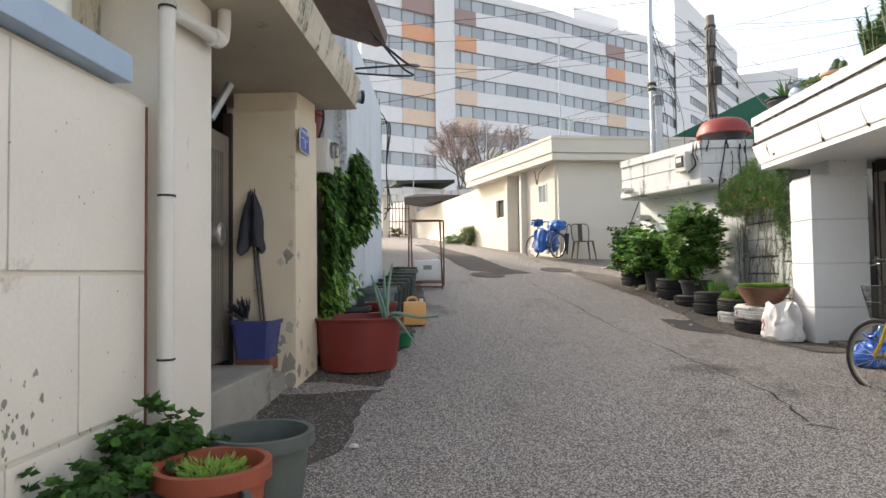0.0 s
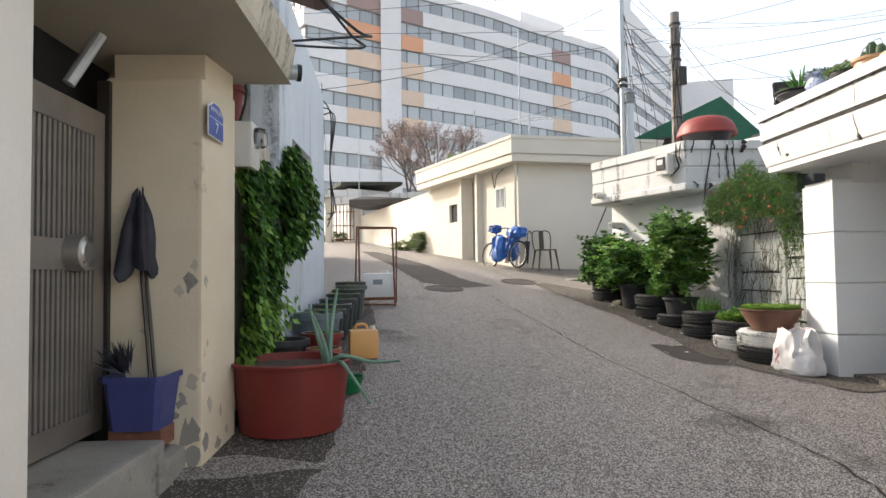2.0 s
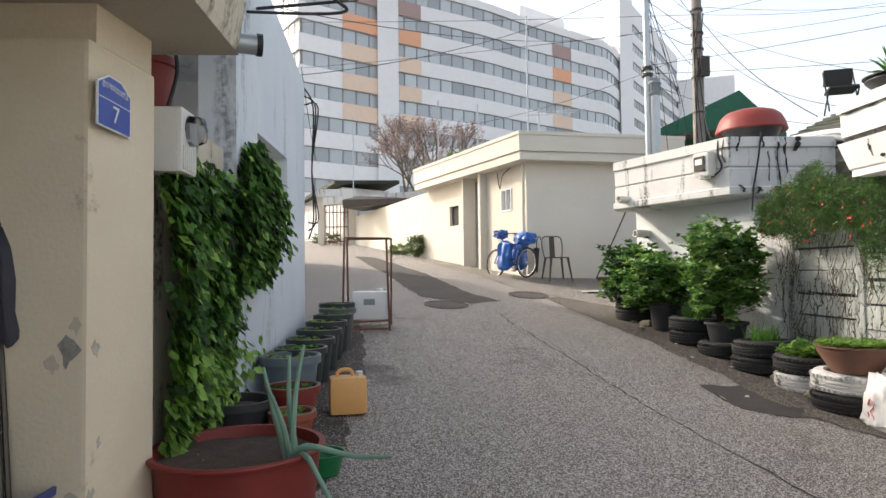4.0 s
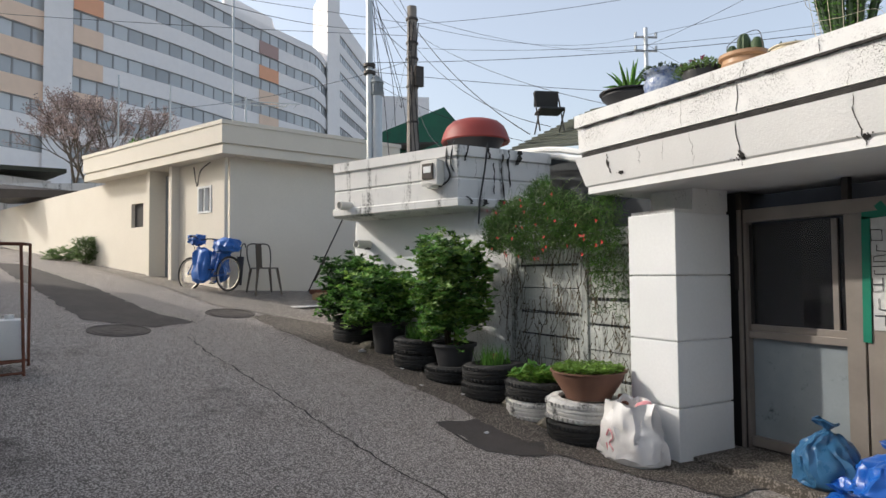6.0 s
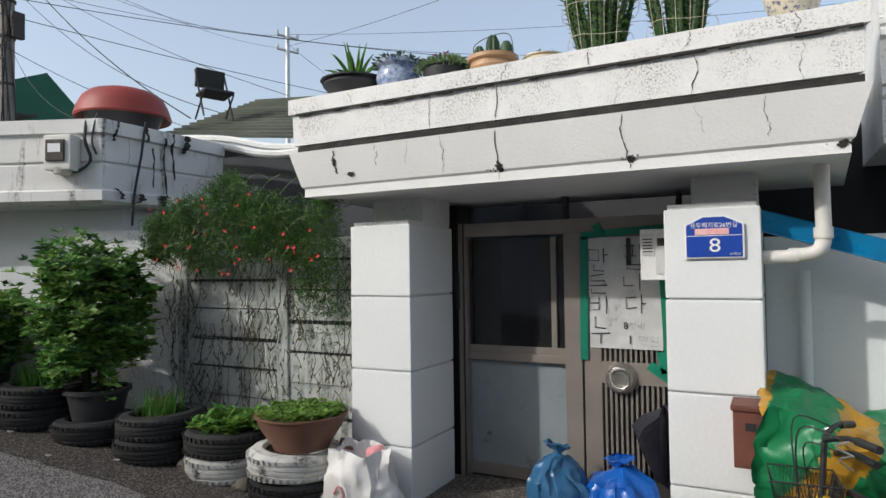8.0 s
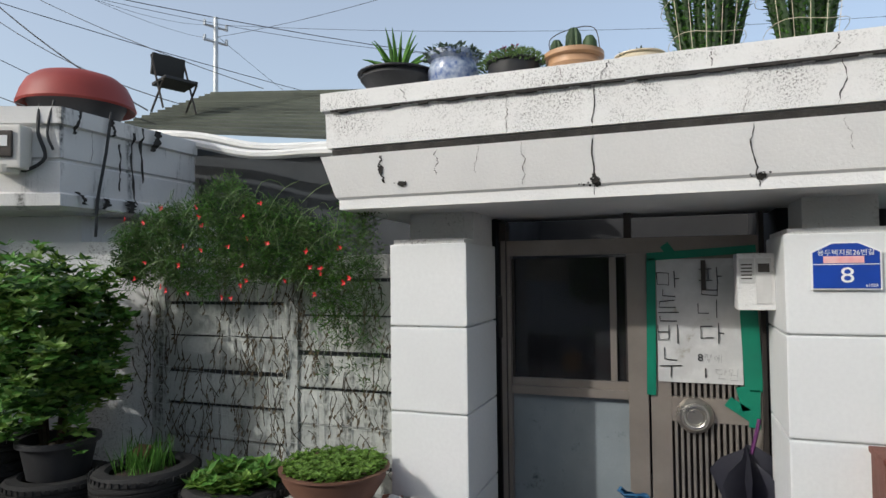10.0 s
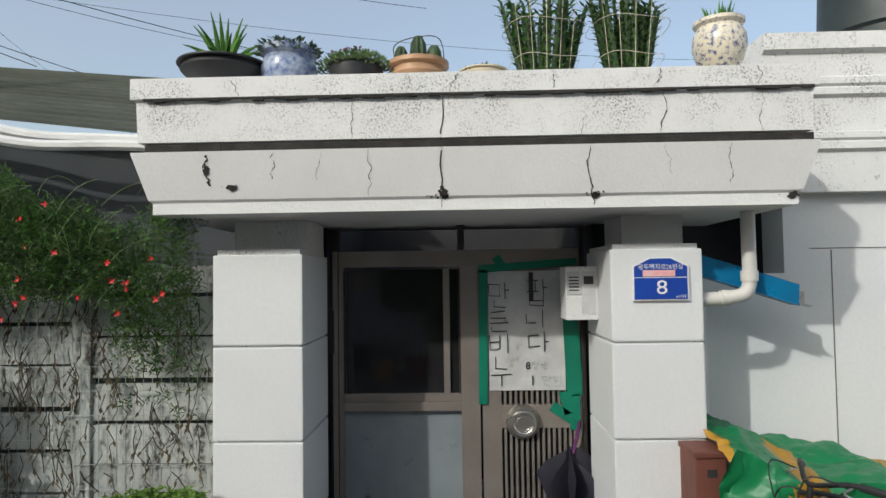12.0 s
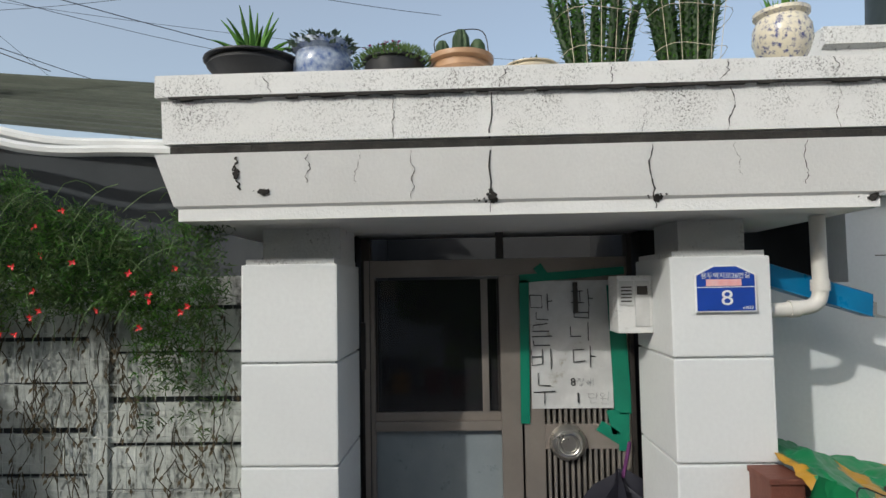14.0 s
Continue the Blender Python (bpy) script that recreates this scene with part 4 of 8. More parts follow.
def apartments():
    line = [(-12.4, 63.6), (-10.2, 60.1), (-3.25, 64.9), (-1.5, 66.6), (7.6, 71.9), (14.0, 76.7), (22.3, 82.2), (25.7, 84.6), (29.5, 90.5)]
    smooth_line = [line[0], line[1]] + [tuple(p.xy) for p in bend([(*p, 0) for p in line[1:4]], 1)][1:] + [tuple(p.xy) for p in bend([(*p, 0) for p in line[3:]], 4)][1:]
    sills = [3.4 + 2.9 * k for k in range(10)]
    root = thing("apartment_building", "tall curved white apartment block with bands of windows", "apartment building", 0, 0, 0, kind="structure")
    wins = []

    def facade(pts, sills, top, pier=None, orange=(), w=1.45, h=1.35, z0=0.0):
        edges = [0.0]
        for p, q in zip(pts, pts[1:]):
            edges.append(edges[-1] + math.dist(p, q))

        def at(s):
            for i in range(len(pts) - 1):
                if s <= edges[i + 1] + 1e-6:
                    t = (s - edges[i]) / (edges[i + 1] - edges[i])
                    return Vector((pts[i][0] * (1 - t) + pts[i + 1][0] * t, pts[i][1] * (1 - t) + pts[i + 1][1] * t, 0))
            return Vector((*pts[-1], 0))

        back = Vector((3.0, 4.0, 0))
        zs = [z0] + [z for s in sills for z in (s, s + h)] + [top]
        bm = bmesh.new()
        for k in range(0, len(zs) - 1, 2):
            bm = bmesh.new()
            for i in range(len(pts) - 1):
                p, q = pts[i], pts[i + 1]
                prism(bm, [p, q, (q[0] + 0.6, q[1] + 8), (p[0] + 0.6, p[1] + 8)], zs[k], zs[k + 1])
            part("floor_band", bm, "apt_white", root)
        bm = bmesh.new()
        for i in range(len(pts) - 1):
            p, q = pts[i], pts[i + 1]
            prism(bm, [(p[0] + 0.2, p[1] + 0.9), (q[0] + 0.2, q[1] + 0.9), (q[0] + 0.6, q[1] + 8), (p[0] + 0.6, p[1] + 8)], z0 + 0.1, top - 0.1)
        part("core", bm, "apt_frame", root)
        s = 0.0
        while s + w <= edges[-1] + 0.01:
            a, b = at(s), at(s + w)
            mid, way = (a + b) / 2, (b - a)
            m2 = math.degrees(math.atan2(way.y, way.x))
            if not any(x0 <= s + w / 2 < x1 for x0, x1 in (pier or ())):
                for z in sills:
                    wins.append((mid.x, mid.y, z, m2, way.length, h))
            s += w
        return at

    at = facade(smooth_line, sills, 31.7, pier=[(12.5, 15.2)])
    # white pier and coloured panels
    bm = bmesh.new()
    p, q = at(12.5), at(15.2)
    prism(bm, [(p.x, p.y - 0.35), (q.x, q.y - 0.35), (q.x, q.y + 3), (p.x, p.y + 3)], 0, 33)
    part("pier", bm, "apt_white", root)

    def panel(s0, s1, k0, mat):
        bm = bmesh.new()
        p, q = at(s0), at(s1)
        prism(bm, [(p.x + 0.05, p.y - 0.08), (q.x + 0.05, q.y - 0.08), (q.x + 0.05, q.y + 0.3), (p.x + 0.05, p.y + 0.3)], sills[k0] - 1.54, sills[k0] - 0.01)
        part("cladding_panel", bm, mat, root)

    for s0, s1 in ((8.6, 12.5), (15.2, 17.8), (37.2, 40.4)):
        for k, mat in ((9, "apt_brown"), (8, "apt_orange"), (7, "apt_peach"), (6, "apt_peach"), (5, "apt_peach")):
            panel(s0, s1, k, mat)
    sills2 = [20.8 + 2.9 * k for k in range(7)]
    at2 = facade([(31.5, 94.7), (50.7, 121.5)], sills2, 42.5, z0=0, pier=[(0, 1.5)])
    bm = bmesh.new()
    prism(bm, [(28.6, 88.5), (32.0, 93.0), (33, 98), (29.5, 98)], 0, 43)
    prism(bm, [(14, 84), (21, 89), (24, 97), (15, 93)], 31, 36.5)
    prism(bm, [(22, 90), (28, 94), (29, 99), (23, 98)], 31, 35.5)
    prism(bm, [(50.7, 121.5), (60, 118), (62, 130), (52, 130)], 0, 38)
    part("stair_tower", bm, "apt_white", root)
    fm, gm = [], []
    bm = bmesh.new()
    for x0, x1, z0, z1 in ((-0.5, -0.45, 0, 1), (0.45, 0.5, 0, 1), (-0.45, 0.45, 0, 0.05), (-0.45, 0.45, 0.95, 1)):
        box(bm, x0, x1, 0.1, 0.22, z0, z1)
    me_f = mesh_from(bm, "window")
    me_f.materials.append(M["apt_frame"])
    bm = bmesh.new()
    box(bm, -0.45, 0.45, 0.15, 0.19, 0.05, 0.95)
    me_g = mesh_from(bm, "pane")
    me_g.materials.append(M["apt_glass"])
    wins.sort(key=lambda w: (w[1], w[0], w[2]))
    for i, (x, y, z, turn, ln, h) in enumerate(wins[:900]):
        o = new("window", me_f)
        o.parent = root
        o.matrix_basis = pose(x, y, z, 0, 0, turn) @ Matrix.Diagonal((ln, 1, h, 1))
        g2 = new("pane", me_g)
        g2.parent = o


apartments()

# ---- plants ----
def leaf_mesh(name, leaves, material, parent=None, kind="", label="", category=""):
    """Leaves: (base, way with length, normal, width). Each is a folded blade of four faces."""
    vs, fs = [], []
    for p, d, n, w in leaves:
        s = d.cross(n)
        if s.length < 1e-6:
            continue
        s.normalize()
        n = s.cross(d).normalized()
        i = len(vs)
        vs += [p, p + d * 0.42 + s * w * 0.5, p + d - n * d.length * 0.12, p + d * 0.42 - s * w * 0.5, p + d * 0.48 - n * w * 0.16]
        fs += [(i, i + 4, i + 1), (i, i + 3, i + 4), (i + 4, i + 2, i + 1), (i + 4, i + 3, i + 2)]
    me = bpy.data.meshes.new(name)
    me.from_pydata([tuple(v) for v in vs], [], fs)
    me.materials.append(M[material])
    ob = new(name, me)
    ob.parent = parent
    return tagged(ob, label, category, "", kind)


def rv(r, s=1.0):
    return Vector((r.uniform(-s, s), r.uniform(-s, s), r.uniform(-s, s)))


def whorl(r, p, up, n, L, w, spread=0.9):
    out = []
    for k in range(n):
        a = 6.2832 * (k + r.random() * 0.6) / n
        side = Vector((math.cos(a), math.sin(a), 0))
        d = (side * spread + up * r.uniform(-0.1, 1.0) + rv(r, 0.3)).normalized() * L * r.uniform(0.7, 1.2)
        out.append((p, d, (up + side * 0.2).normalized(), w * r.uniform(0.8, 1.2)))
    return out


def shrub(label, x, y, z, rx, h, tufts, L, w, mats, seed, stems=5, ry=None, low=0.12):
    """A bushy plant: stems, and tufts of leaves on a lumpy crown."""
    r = random.Random(seed)
    ry = ry or rx
    t = thing("shrub", label, "shrub", x, y, z)
    bm = bmesh.new()
    tips = []
    for k in range(stems):
        a = 6.28 * k / stems + r.random()
        q = Vector((math.cos(a) * rx * 0.6, math.sin(a) * ry * 0.6, h * r.uniform(0.6, 0.9)))
        pts = bend([(0.05 * math.cos(a), 0.05 * math.sin(a), 0), (q.x * 0.4, q.y * 0.4, h * 0.35), tuple(q)], 4)
        tube(bm, pts, [0.018 * (1 - 0.7 * i / len(pts)) for i in range(len(pts))], 5)
    part("stem", bm, "dry", t)
    sets = [[] for _ in mats]
    for k in range(tufts):
        u = rv(r).normalized()
        rad = (0.62 + 0.75 * abs(noise.noise(u * 2.4 + Vector((seed, 0, 0))))) * r.uniform(0.35, 1.05) ** 0.4
        side = Vector((u.x, u.y, 0)).normalized() * (1 - abs(u.z) ** 3) ** 0.5
        p = Vector((side.x * rx * rad, side.y * ry * rad, h * low + h * (1 - low) * (0.5 + 0.5 * u.z * rad * 1.1)))
        up = (Vector((u.x, u.y, 0.8))).normalized()
        sets[k % len(mats)] += whorl(r, p, up, r.randint(5, 8), L, w)
    for s, m in zip(sets, mats):
        leaf_mesh("crown", s, m, t)
    return t


# ---- gate with the handwritten sheet ----
def plate(bm, y0, y1, z0, z1, x0, x1):
    box(bm, x0, x1, y0, y1, z0, z1)


STROKES = {
    "man": (((0, 0.95), (0.55, 0.95), (0.52, 0.5), (0.02, 0.5), (0, 0.95)), ((0.8, 1), (0.8, 0.4)), ((0.8, 0.7), (1, 0.72)), ((0.25, 0.33), (0.25, 0.1), (0.85, 0.08))),
    "deun": (((0.75, 0.98), (0.1, 0.95), (0.1, 0.65), (0.8, 0.68)), ((0, 0.45), (0.95, 0.48)), ((0.1, 0.3), (0.1, 0.05), (0.85, 0.08))),
    "bi": (((0, 0.95), (0, 0.2), (0.5, 0.22), (0.52, 0.95)), ((0, 0.6), (0.5, 0.6)), ((0.85, 1), (0.87, 0))),
    "nu": (((0.25, 1), (0.2, 0.6), (0.8, 0.58)), ((0, 0.38), (1, 0.4)), ((0.5, 0.4), (0.48, 0))),
    "pap": (((0, 0.95), (0.55, 0.95)), ((0.12, 0.95), (0.15, 0.55)), ((0.42, 0.95), (0.42, 0.55)), ((0, 0.52), (0.58, 0.55)), ((0.8, 1), (0.8, 0.4)), ((0.8, 0.7), (1, 0.7)), ((0.15, 0.35), (0.15, 0), (0.8, 0), (0.8, 0.35)), ((0.15, 0.18), (0.8, 0.18))),
    "ni": (((0.05, 0.8), (0.05, 0.25), (0.55, 0.3)), ((0.85, 1), (0.85, 0))),
    "da": (((0.55, 0.85), (0.05, 0.85), (0.03, 0.25), (0.6, 0.28)), ((0.8, 1), (0.8, 0)), ((0.8, 0.5), (1.05, 0.5))),
    "jang": (((0, 0.95), (0.5, 0.95)), ((0.25, 0.95), (0, 0.5)), ((0.25, 0.9), (0.5, 0.5)), ((0.8, 1), (0.8, 0.45)), ((0.8, 0.7), (1, 0.7)), ((0.3, 0.35), (0.7, 0.35), (0.7, 0), (0.3, 0), (0.3, 0.35))),
    "e": (((0.25, 0.75), (0, 0.5), (0.25, 0.2), (0.45, 0.5), (0.25, 0.75)), ((0.7, 1), (0.7, 0)), ((0.95, 1), (0.95, 0)), ((0.5, 0.5), (0.7, 0.5))),
    "won": (((0.25, 1), (0.05, 0.8), (0.25, 0.6), (0.5, 0.8), (0.25, 1)), ((0, 0.48), (0.6, 0.5)), ((0.3, 0.48), (0.3, 0.3)), ((0.85, 1), (0.85, 0.3)), ((0.65, 0.4), (0.85, 0.4)), ((0.2, 0.2), (0.2, 0), (0.85, 0))),
}


def gate_right():
    t = thing("door_1", "brown metal gate with dark glass, grey panel and slatted leaf", "gate", 5.43, 7.36, 0.56, kind="structure")

    def P(name, mat, y0, y1, z0, z1, x0=-0.03, x1=0.03, label="", parent=t, bev=0.004):
        bm = bmesh.new()
        box(bm, x0, x1, y0 - 7.36, y1 - 7.36, z0 - 0.56, z1 - 0.56, bevel=bev)
        return part(name, bm, mat, parent, label)

    P("jamb", "steel_dark", 8.19, 8.245, 0.56, 2.76, -0.06, 0.06)
    P("jamb", "steel_dark", 6.49, 6.52, 0.56, 2.76, -0.06, 0.06)
    P("head", "steel_brown", 6.52, 8.19, 2.5, 2.61, -0.045, 0.045)
    P("transom_bar", "steel_dark", 7.31, 7.36, 2.61, 2.79, -0.03, 0.03)
    P("stile", "steel_brown", 8.165, 8.19, 0.56, 2.5, -0.045, 0.045)
    P("hinge_stile", "steel_brown", 8.192, 8.225, 0.56, 2.61, -0.08, -0.062)
    P("post", "steel_brown", 7.215, 7.345, 0.56, 2.5, -0.04, 0.045)
    P("rail", "steel_brown", 7.345, 8.165, 1.5, 1.56)
    P("rail", "steel_brown", 7.345, 8.165, 0.58, 0.66)
    P("panel", "panel_grey", 7.345, 8.165, 0.66, 1.5, 0.02, 0.04)
    P("sash", "steel_brown", 7.345, 8.165, 1.56, 1.615, 0.0, 0.06)
    P("sash", "steel_dark", 7.345, 7.36, 1.615, 2.48, 0.0, 0.06)
    P("sash", "steel_brown", 7.42, 7.465, 1.615, 2.48, 0.005, 0.026)
    P("sash", "steel_dark", 8.15, 8.165, 1.615, 2.48, 0.0, 0.06)
    P("pane", "glass_dusty", 7.36, 8.15, 1.615, 2.48, 0.028, 0.034, "dark reflecting pane", bev=0)
    # slatted leaf
    P("stile", "steel_brown", 7.07, 7.2, 0.58, 2.5, -0.035, 0.025)
    P("stile", "steel_brown", 6.52, 6.58, 0.58, 2.5, -0.035, 0.025)
    P("rail", "steel_brown", 6.58, 7.07, 2.4, 2.5, -0.03, 0.02)
    P("rail", "steel_brown", 6.58, 7.07, 1.38, 1.54, -0.035, 0.02)
    P("rail", "steel_brown", 6.58, 7.07, 0.58, 0.7, -0.03, 0.02)
    P("backing", "steel_dark", 6.58, 7.07, 0.7, 2.4, 0.02, 0.024, bev=0)
    bm = bmesh.new()
    box(bm, -0.03, 0.01, -0.009, 0.009, 0.14, 1.84, bevel=0.004)
    me = mesh_from(bm, "slat")
    me.materials.append(M["slat"])
    for k in range(13):
        s = new("slat", me)
        s.parent = t
        s.location = (0, 6.6 + k * 0.037 - 7.36, 0)
    bm = bmesh.new()
    lathe(bm, [(0, 0.06), (0.045, 0.064), (0.055, 0.055), (0.06, 0.066), (0.068, 0.07), (0.074, 0.058), (0.082, 0.056), (0.088, 0.062), (0.1, 0.05), (0.112, 0.03), (0.117, 0.0), (0.0, 0.0)], 36, pose(-0.035, 6.927 - 7.36, 1.426 - 0.56, 0, -90, 0))
    part("knob", bm, "steel", t, "round ringed steel knob", smooth=True)
    bm = bmesh.new()
    box(bm, -0.1, -0.04, 8.245 - 7.36 - 0.03, 8.245 - 7.36 + 0.0, 1.35, 1.65)
    part("hinge", bm, "steel_dark", t)
    # sheet of paper with writing, and tape
    s = thing("handwritten_sign", "grubby paper sheet with black Korean handwriting taped on the gate", "sign", 5.385, 6.9, 2.05)
    bm = bmesh.new()
    n = 10
    g = [[bm.verts.new((0.007 * noise.noise(Vector((i * 0.9, j * 0.9, 0))), 0.25 - 0.52 * i / n, -0.41 + 0.82 * j / n)) for i in range(n + 1)] for j in range(n + 1)]
    for a, b in zip(g, g[1:]):
        for i in range(n):
            bm.faces.new((a[i], a[i + 1], b[i + 1], b[i]))
    part("sheet", bm, "paper", s, smooth=True)
    face = Matrix.Rotation(radians(-90), 4, "Z") @ Matrix.Rotation(radians(90), 4, "X")
    def written(key, cy, cz, w, h, r, mat="ink"):
        """One letter drawn by hand: thin crooked marker strokes."""
        bm = bmesh.new()
        for line in STROKES[key]:
            pts = [Vector((-0.009, cy + w / 2 - w * u, cz - h / 2 + h * v)) + Vector((0, wob.uniform(-1, 1), wob.uniform(-1, 1))) * 0.004 for u, v in line]
            tube(bm, pts, r, 4)
        part("letter", bm, mat, s)

    wob = random.Random(12)
    for key, cy, cz, h in (("man", 0.178, 0.238, 0.18), ("deun", 0.175, 0.06, 0.15), ("bi", 0.175, -0.09, 0.13), ("nu", 0.17, -0.28, 0.2), ("pap", -0.085, 0.26, 0.18), ("ni", -0.07, 0.077, 0.12), ("da", -0.085, -0.08, 0.13)):
        written(key, cy, cz, 0.14, h, 0.0035)
    text_on("letter", "8", 0.07, Matrix.Translation((-0.008, -0.015, -0.243)) @ face, "ink", s)
    text_on("letter", "1", 0.09, Matrix.Translation((-0.008, -0.045, -0.345)) @ face, "ink", s)
    for key, cy, cz, w in (("jang", -0.065, -0.243, 0.045), ("e", -0.12, -0.243, 0.045), ("man", -0.14, -0.345, 0.065), ("won", -0.215, -0.345, 0.065)):
        written(key, cy, cz, w, w * 1.1, 0.0013, "pencil")
    for y0, y1, z0, z1, lean in ((0.262, 0.32, -0.5, 0.42, 1.0), (-0.36, 0.31, 0.425, 0.475, -4.0), (-0.37, -0.262, -0.45, 0.38, -2.5), (0.14, 0.2, 0.42, 0.52, -35), (-0.365, -0.3, -0.68, -0.44, 2), (-0.33, -0.16, -0.6, -0.53, 34), (-0.31, -0.24, -0.57, -0.42, -12)):
        bm = bmesh.new()
        cy, cz = (y0 + y1) / 2, (z0 + z1) / 2
        box(bm, -0.0045 - 0.002 * (abs(lean) > 9), 0.002, y0 - cy, y1 - cy, z0 - cz, z1 - cz, Matrix.Translation((0, cy, cz)) @ Matrix.Rotation(radians(lean), 4, "X"))
        for v in bm.verts:
            v.co += Vector((0, 0.008, 0.008)) * noise.noise(v.co * 31)
        part("tape", bm, "tape", s, "strip of green tape")
    bm = bmesh.new()
    box(bm, -0.012, -0.004, -0.06, -0.03, 0.2, 0.4)
    part("clip", bm, "steel_dark", s)
    # mailbox
    m = thing("mailbox", "white metal mailbox plastered with worn stickers on the gate pillar", "mailbox", 5.0, 6.49, 2.15)
    bm = bmesh.new()
    box(bm, -0.07, 0.16, 0.0, 0.2, 0, 0.33, bevel=0.008)
    part("body", bm, "white_old", m)
    bm = bmesh.new()
    box(bm, -0.078, -0.07, 0.02, 0.1, 0.04, 0.3)
    box(bm, -0.078, -0.07, 0.11, 0.19, 0.16, 0.3)
    part("leaflet", bm, "paper", m)
    bm = bmesh.new()
    box(bm, -0.08, -0.078, 0.03, 0.09, 0.22, 0.27)
    part("print", bm, "steel_dark", m)
    for k in range(5):
        bm = bmesh.new()
        box(bm, -0.08, -0.078, 0.12, 0.18, 0.18 + k * 0.02, 0.188 + k * 0.02)
        part("print", bm, "steel_dark", m)
    # umbrella
    u = thing("umbrella", "folded black umbrella hanging on the gate rail", "umbrella", 5.33, 6.62, 0.72)
    bm = bmesh.new()
    prof = [(0.0, 0.0), (0.08, 0.06), (0.17, 0.22), (0.23, 0.36), (0.16, 0.44), (0.05, 0.5), (0, 0.51)]
    rings = []
    for rr, z in prof:
        rings.append([bm.verts.new((rr * (0.62 + 0.38 * math.cos(8 * a / 16 * 6.2832)) * math.cos(a / 16 * 6.2832), rr * (0.62 + 0.38 * math.cos(8 * a / 16 * 6.2832)) * math.sin(a / 16 * 6.2832), z + 0.04 * math.sin(a * 1.7))) for a in range(16)])
    for a, b in zip(rings, rings[1:]):
        for k in range(16):
            bm.faces.new((a[k], a[(k + 1) % 16], b[(k + 1) % 16], b[k]))
    part("canopy", bm, "umbrella", u, smooth=True, ripple=0.015)
    bm = bmesh.new()
    tube(bm, [(0, -0.02, 0.5), (0, -0.05, 0.62), (0, -0.07, 0.72)], 0.012)
    part("handle", bm, "purple", u, "dull purple handle")


gate_right()


def address_sign(x, y, z, facing, number, line, code, label, sticker):
    """A five-sided blue house number plate; facing: +1 looks to +x, -1 to -x."""
    t = thing("address_sign", label, "sign", x, y, z)
    t.matrix_basis = Matrix.Translation((x, y, z)) @ (Matrix() if facing < 0 else Matrix.Rotation(math.pi, 4, "Z"))

    def shape(s, x0, x1):
        bm = bmesh.new()
        pts = [(-0.157 * s, -0.115 * s), (0.157 * s, -0.115 * s), (0.157 * s, 0.08 * s), (0.06 * s, 0.128 * s), (-0.06 * s, 0.128 * s), (-0.157 * s, 0.08 * s)]
        a = [bm.verts.new((x0, p, q)) for p, q in pts]
        b = [bm.verts.new((x1, p, q)) for p, q in pts]
        for i in range(6):
            bm.faces.new((a[i], a[(i + 1) % 6], b[(i + 1) % 6], b[i]))
        bm.faces.new(a)
        bm.faces.new(b[::-1])
        return bm

    part("plate", shape(1.0, -0.008, 0.0), "sign_white", t)
    part("face", shape(0.94, -0.011, -0.0085), "blue_sign", t)
    face = Matrix.Rotation(radians(-90), 4, "Z") @ Matrix.Rotation(radians(90), 4, "X")
    text_on("number", number, 0.11, Matrix.Translation((-0.0125, -0.005, -0.045)) @ face @ Matrix.Diagonal((1.2, 1, 1, 1)), "sign_white", t, extrude=0.0008)
    text_on("street_name", line, 0.034, Matrix.Translation((-0.0125, 0, 0.072)) @ face, "sign_white", t, extrude=0.0008)
    text_on("code", code, 0.022, Matrix.Translation((-0.0125, -0.11, -0.093)) @ face, "sign_white", t, extrude=0.0008)
    bm = bmesh.new()
    box(bm, -0.0122, -0.011, -0.15, 0.15, 0.012, 0.016)
    part("rule", bm, "sign_white", t)
    if sticker:
        bm = bmesh.new()
        box(bm, -0.014, -0.0125, -0.08, 0.1, 0.02, 0.055)
        part("sticker", bm, "sticker", t, "faded pink sticker")


address_sign(4.588, 6.215, 2.395, -1, "8", "용두택지로26번길", "e1023", "blue five-sided house number plate on the white pillar", True)
address_sign(-1.157, 6.13, 2.71, 1, "7", "용두택지로26번길", "", "blue five-sided house number plate on the cream pillar", False)


# ---- canopy cracks and grime ----
def face_x(z):
    """The front of the gate canopy at a height."""
    top = 3.505
    pts = [(top - 0.72, 4.345), (top - 0.66, 4.345), (top - 0.645, 4.33), (top - 0.395, 4.27), (top - 0.385, 4.32), (top - 0.35, 4.32), (top - 0.34, 4.295), (top - 0.125, 4.29), (top - 0.11, 4.27), (top, 4.27)]
    return float(np.interp(z, [p[0] for p in pts], [p[1] for p in pts])) - 0.003


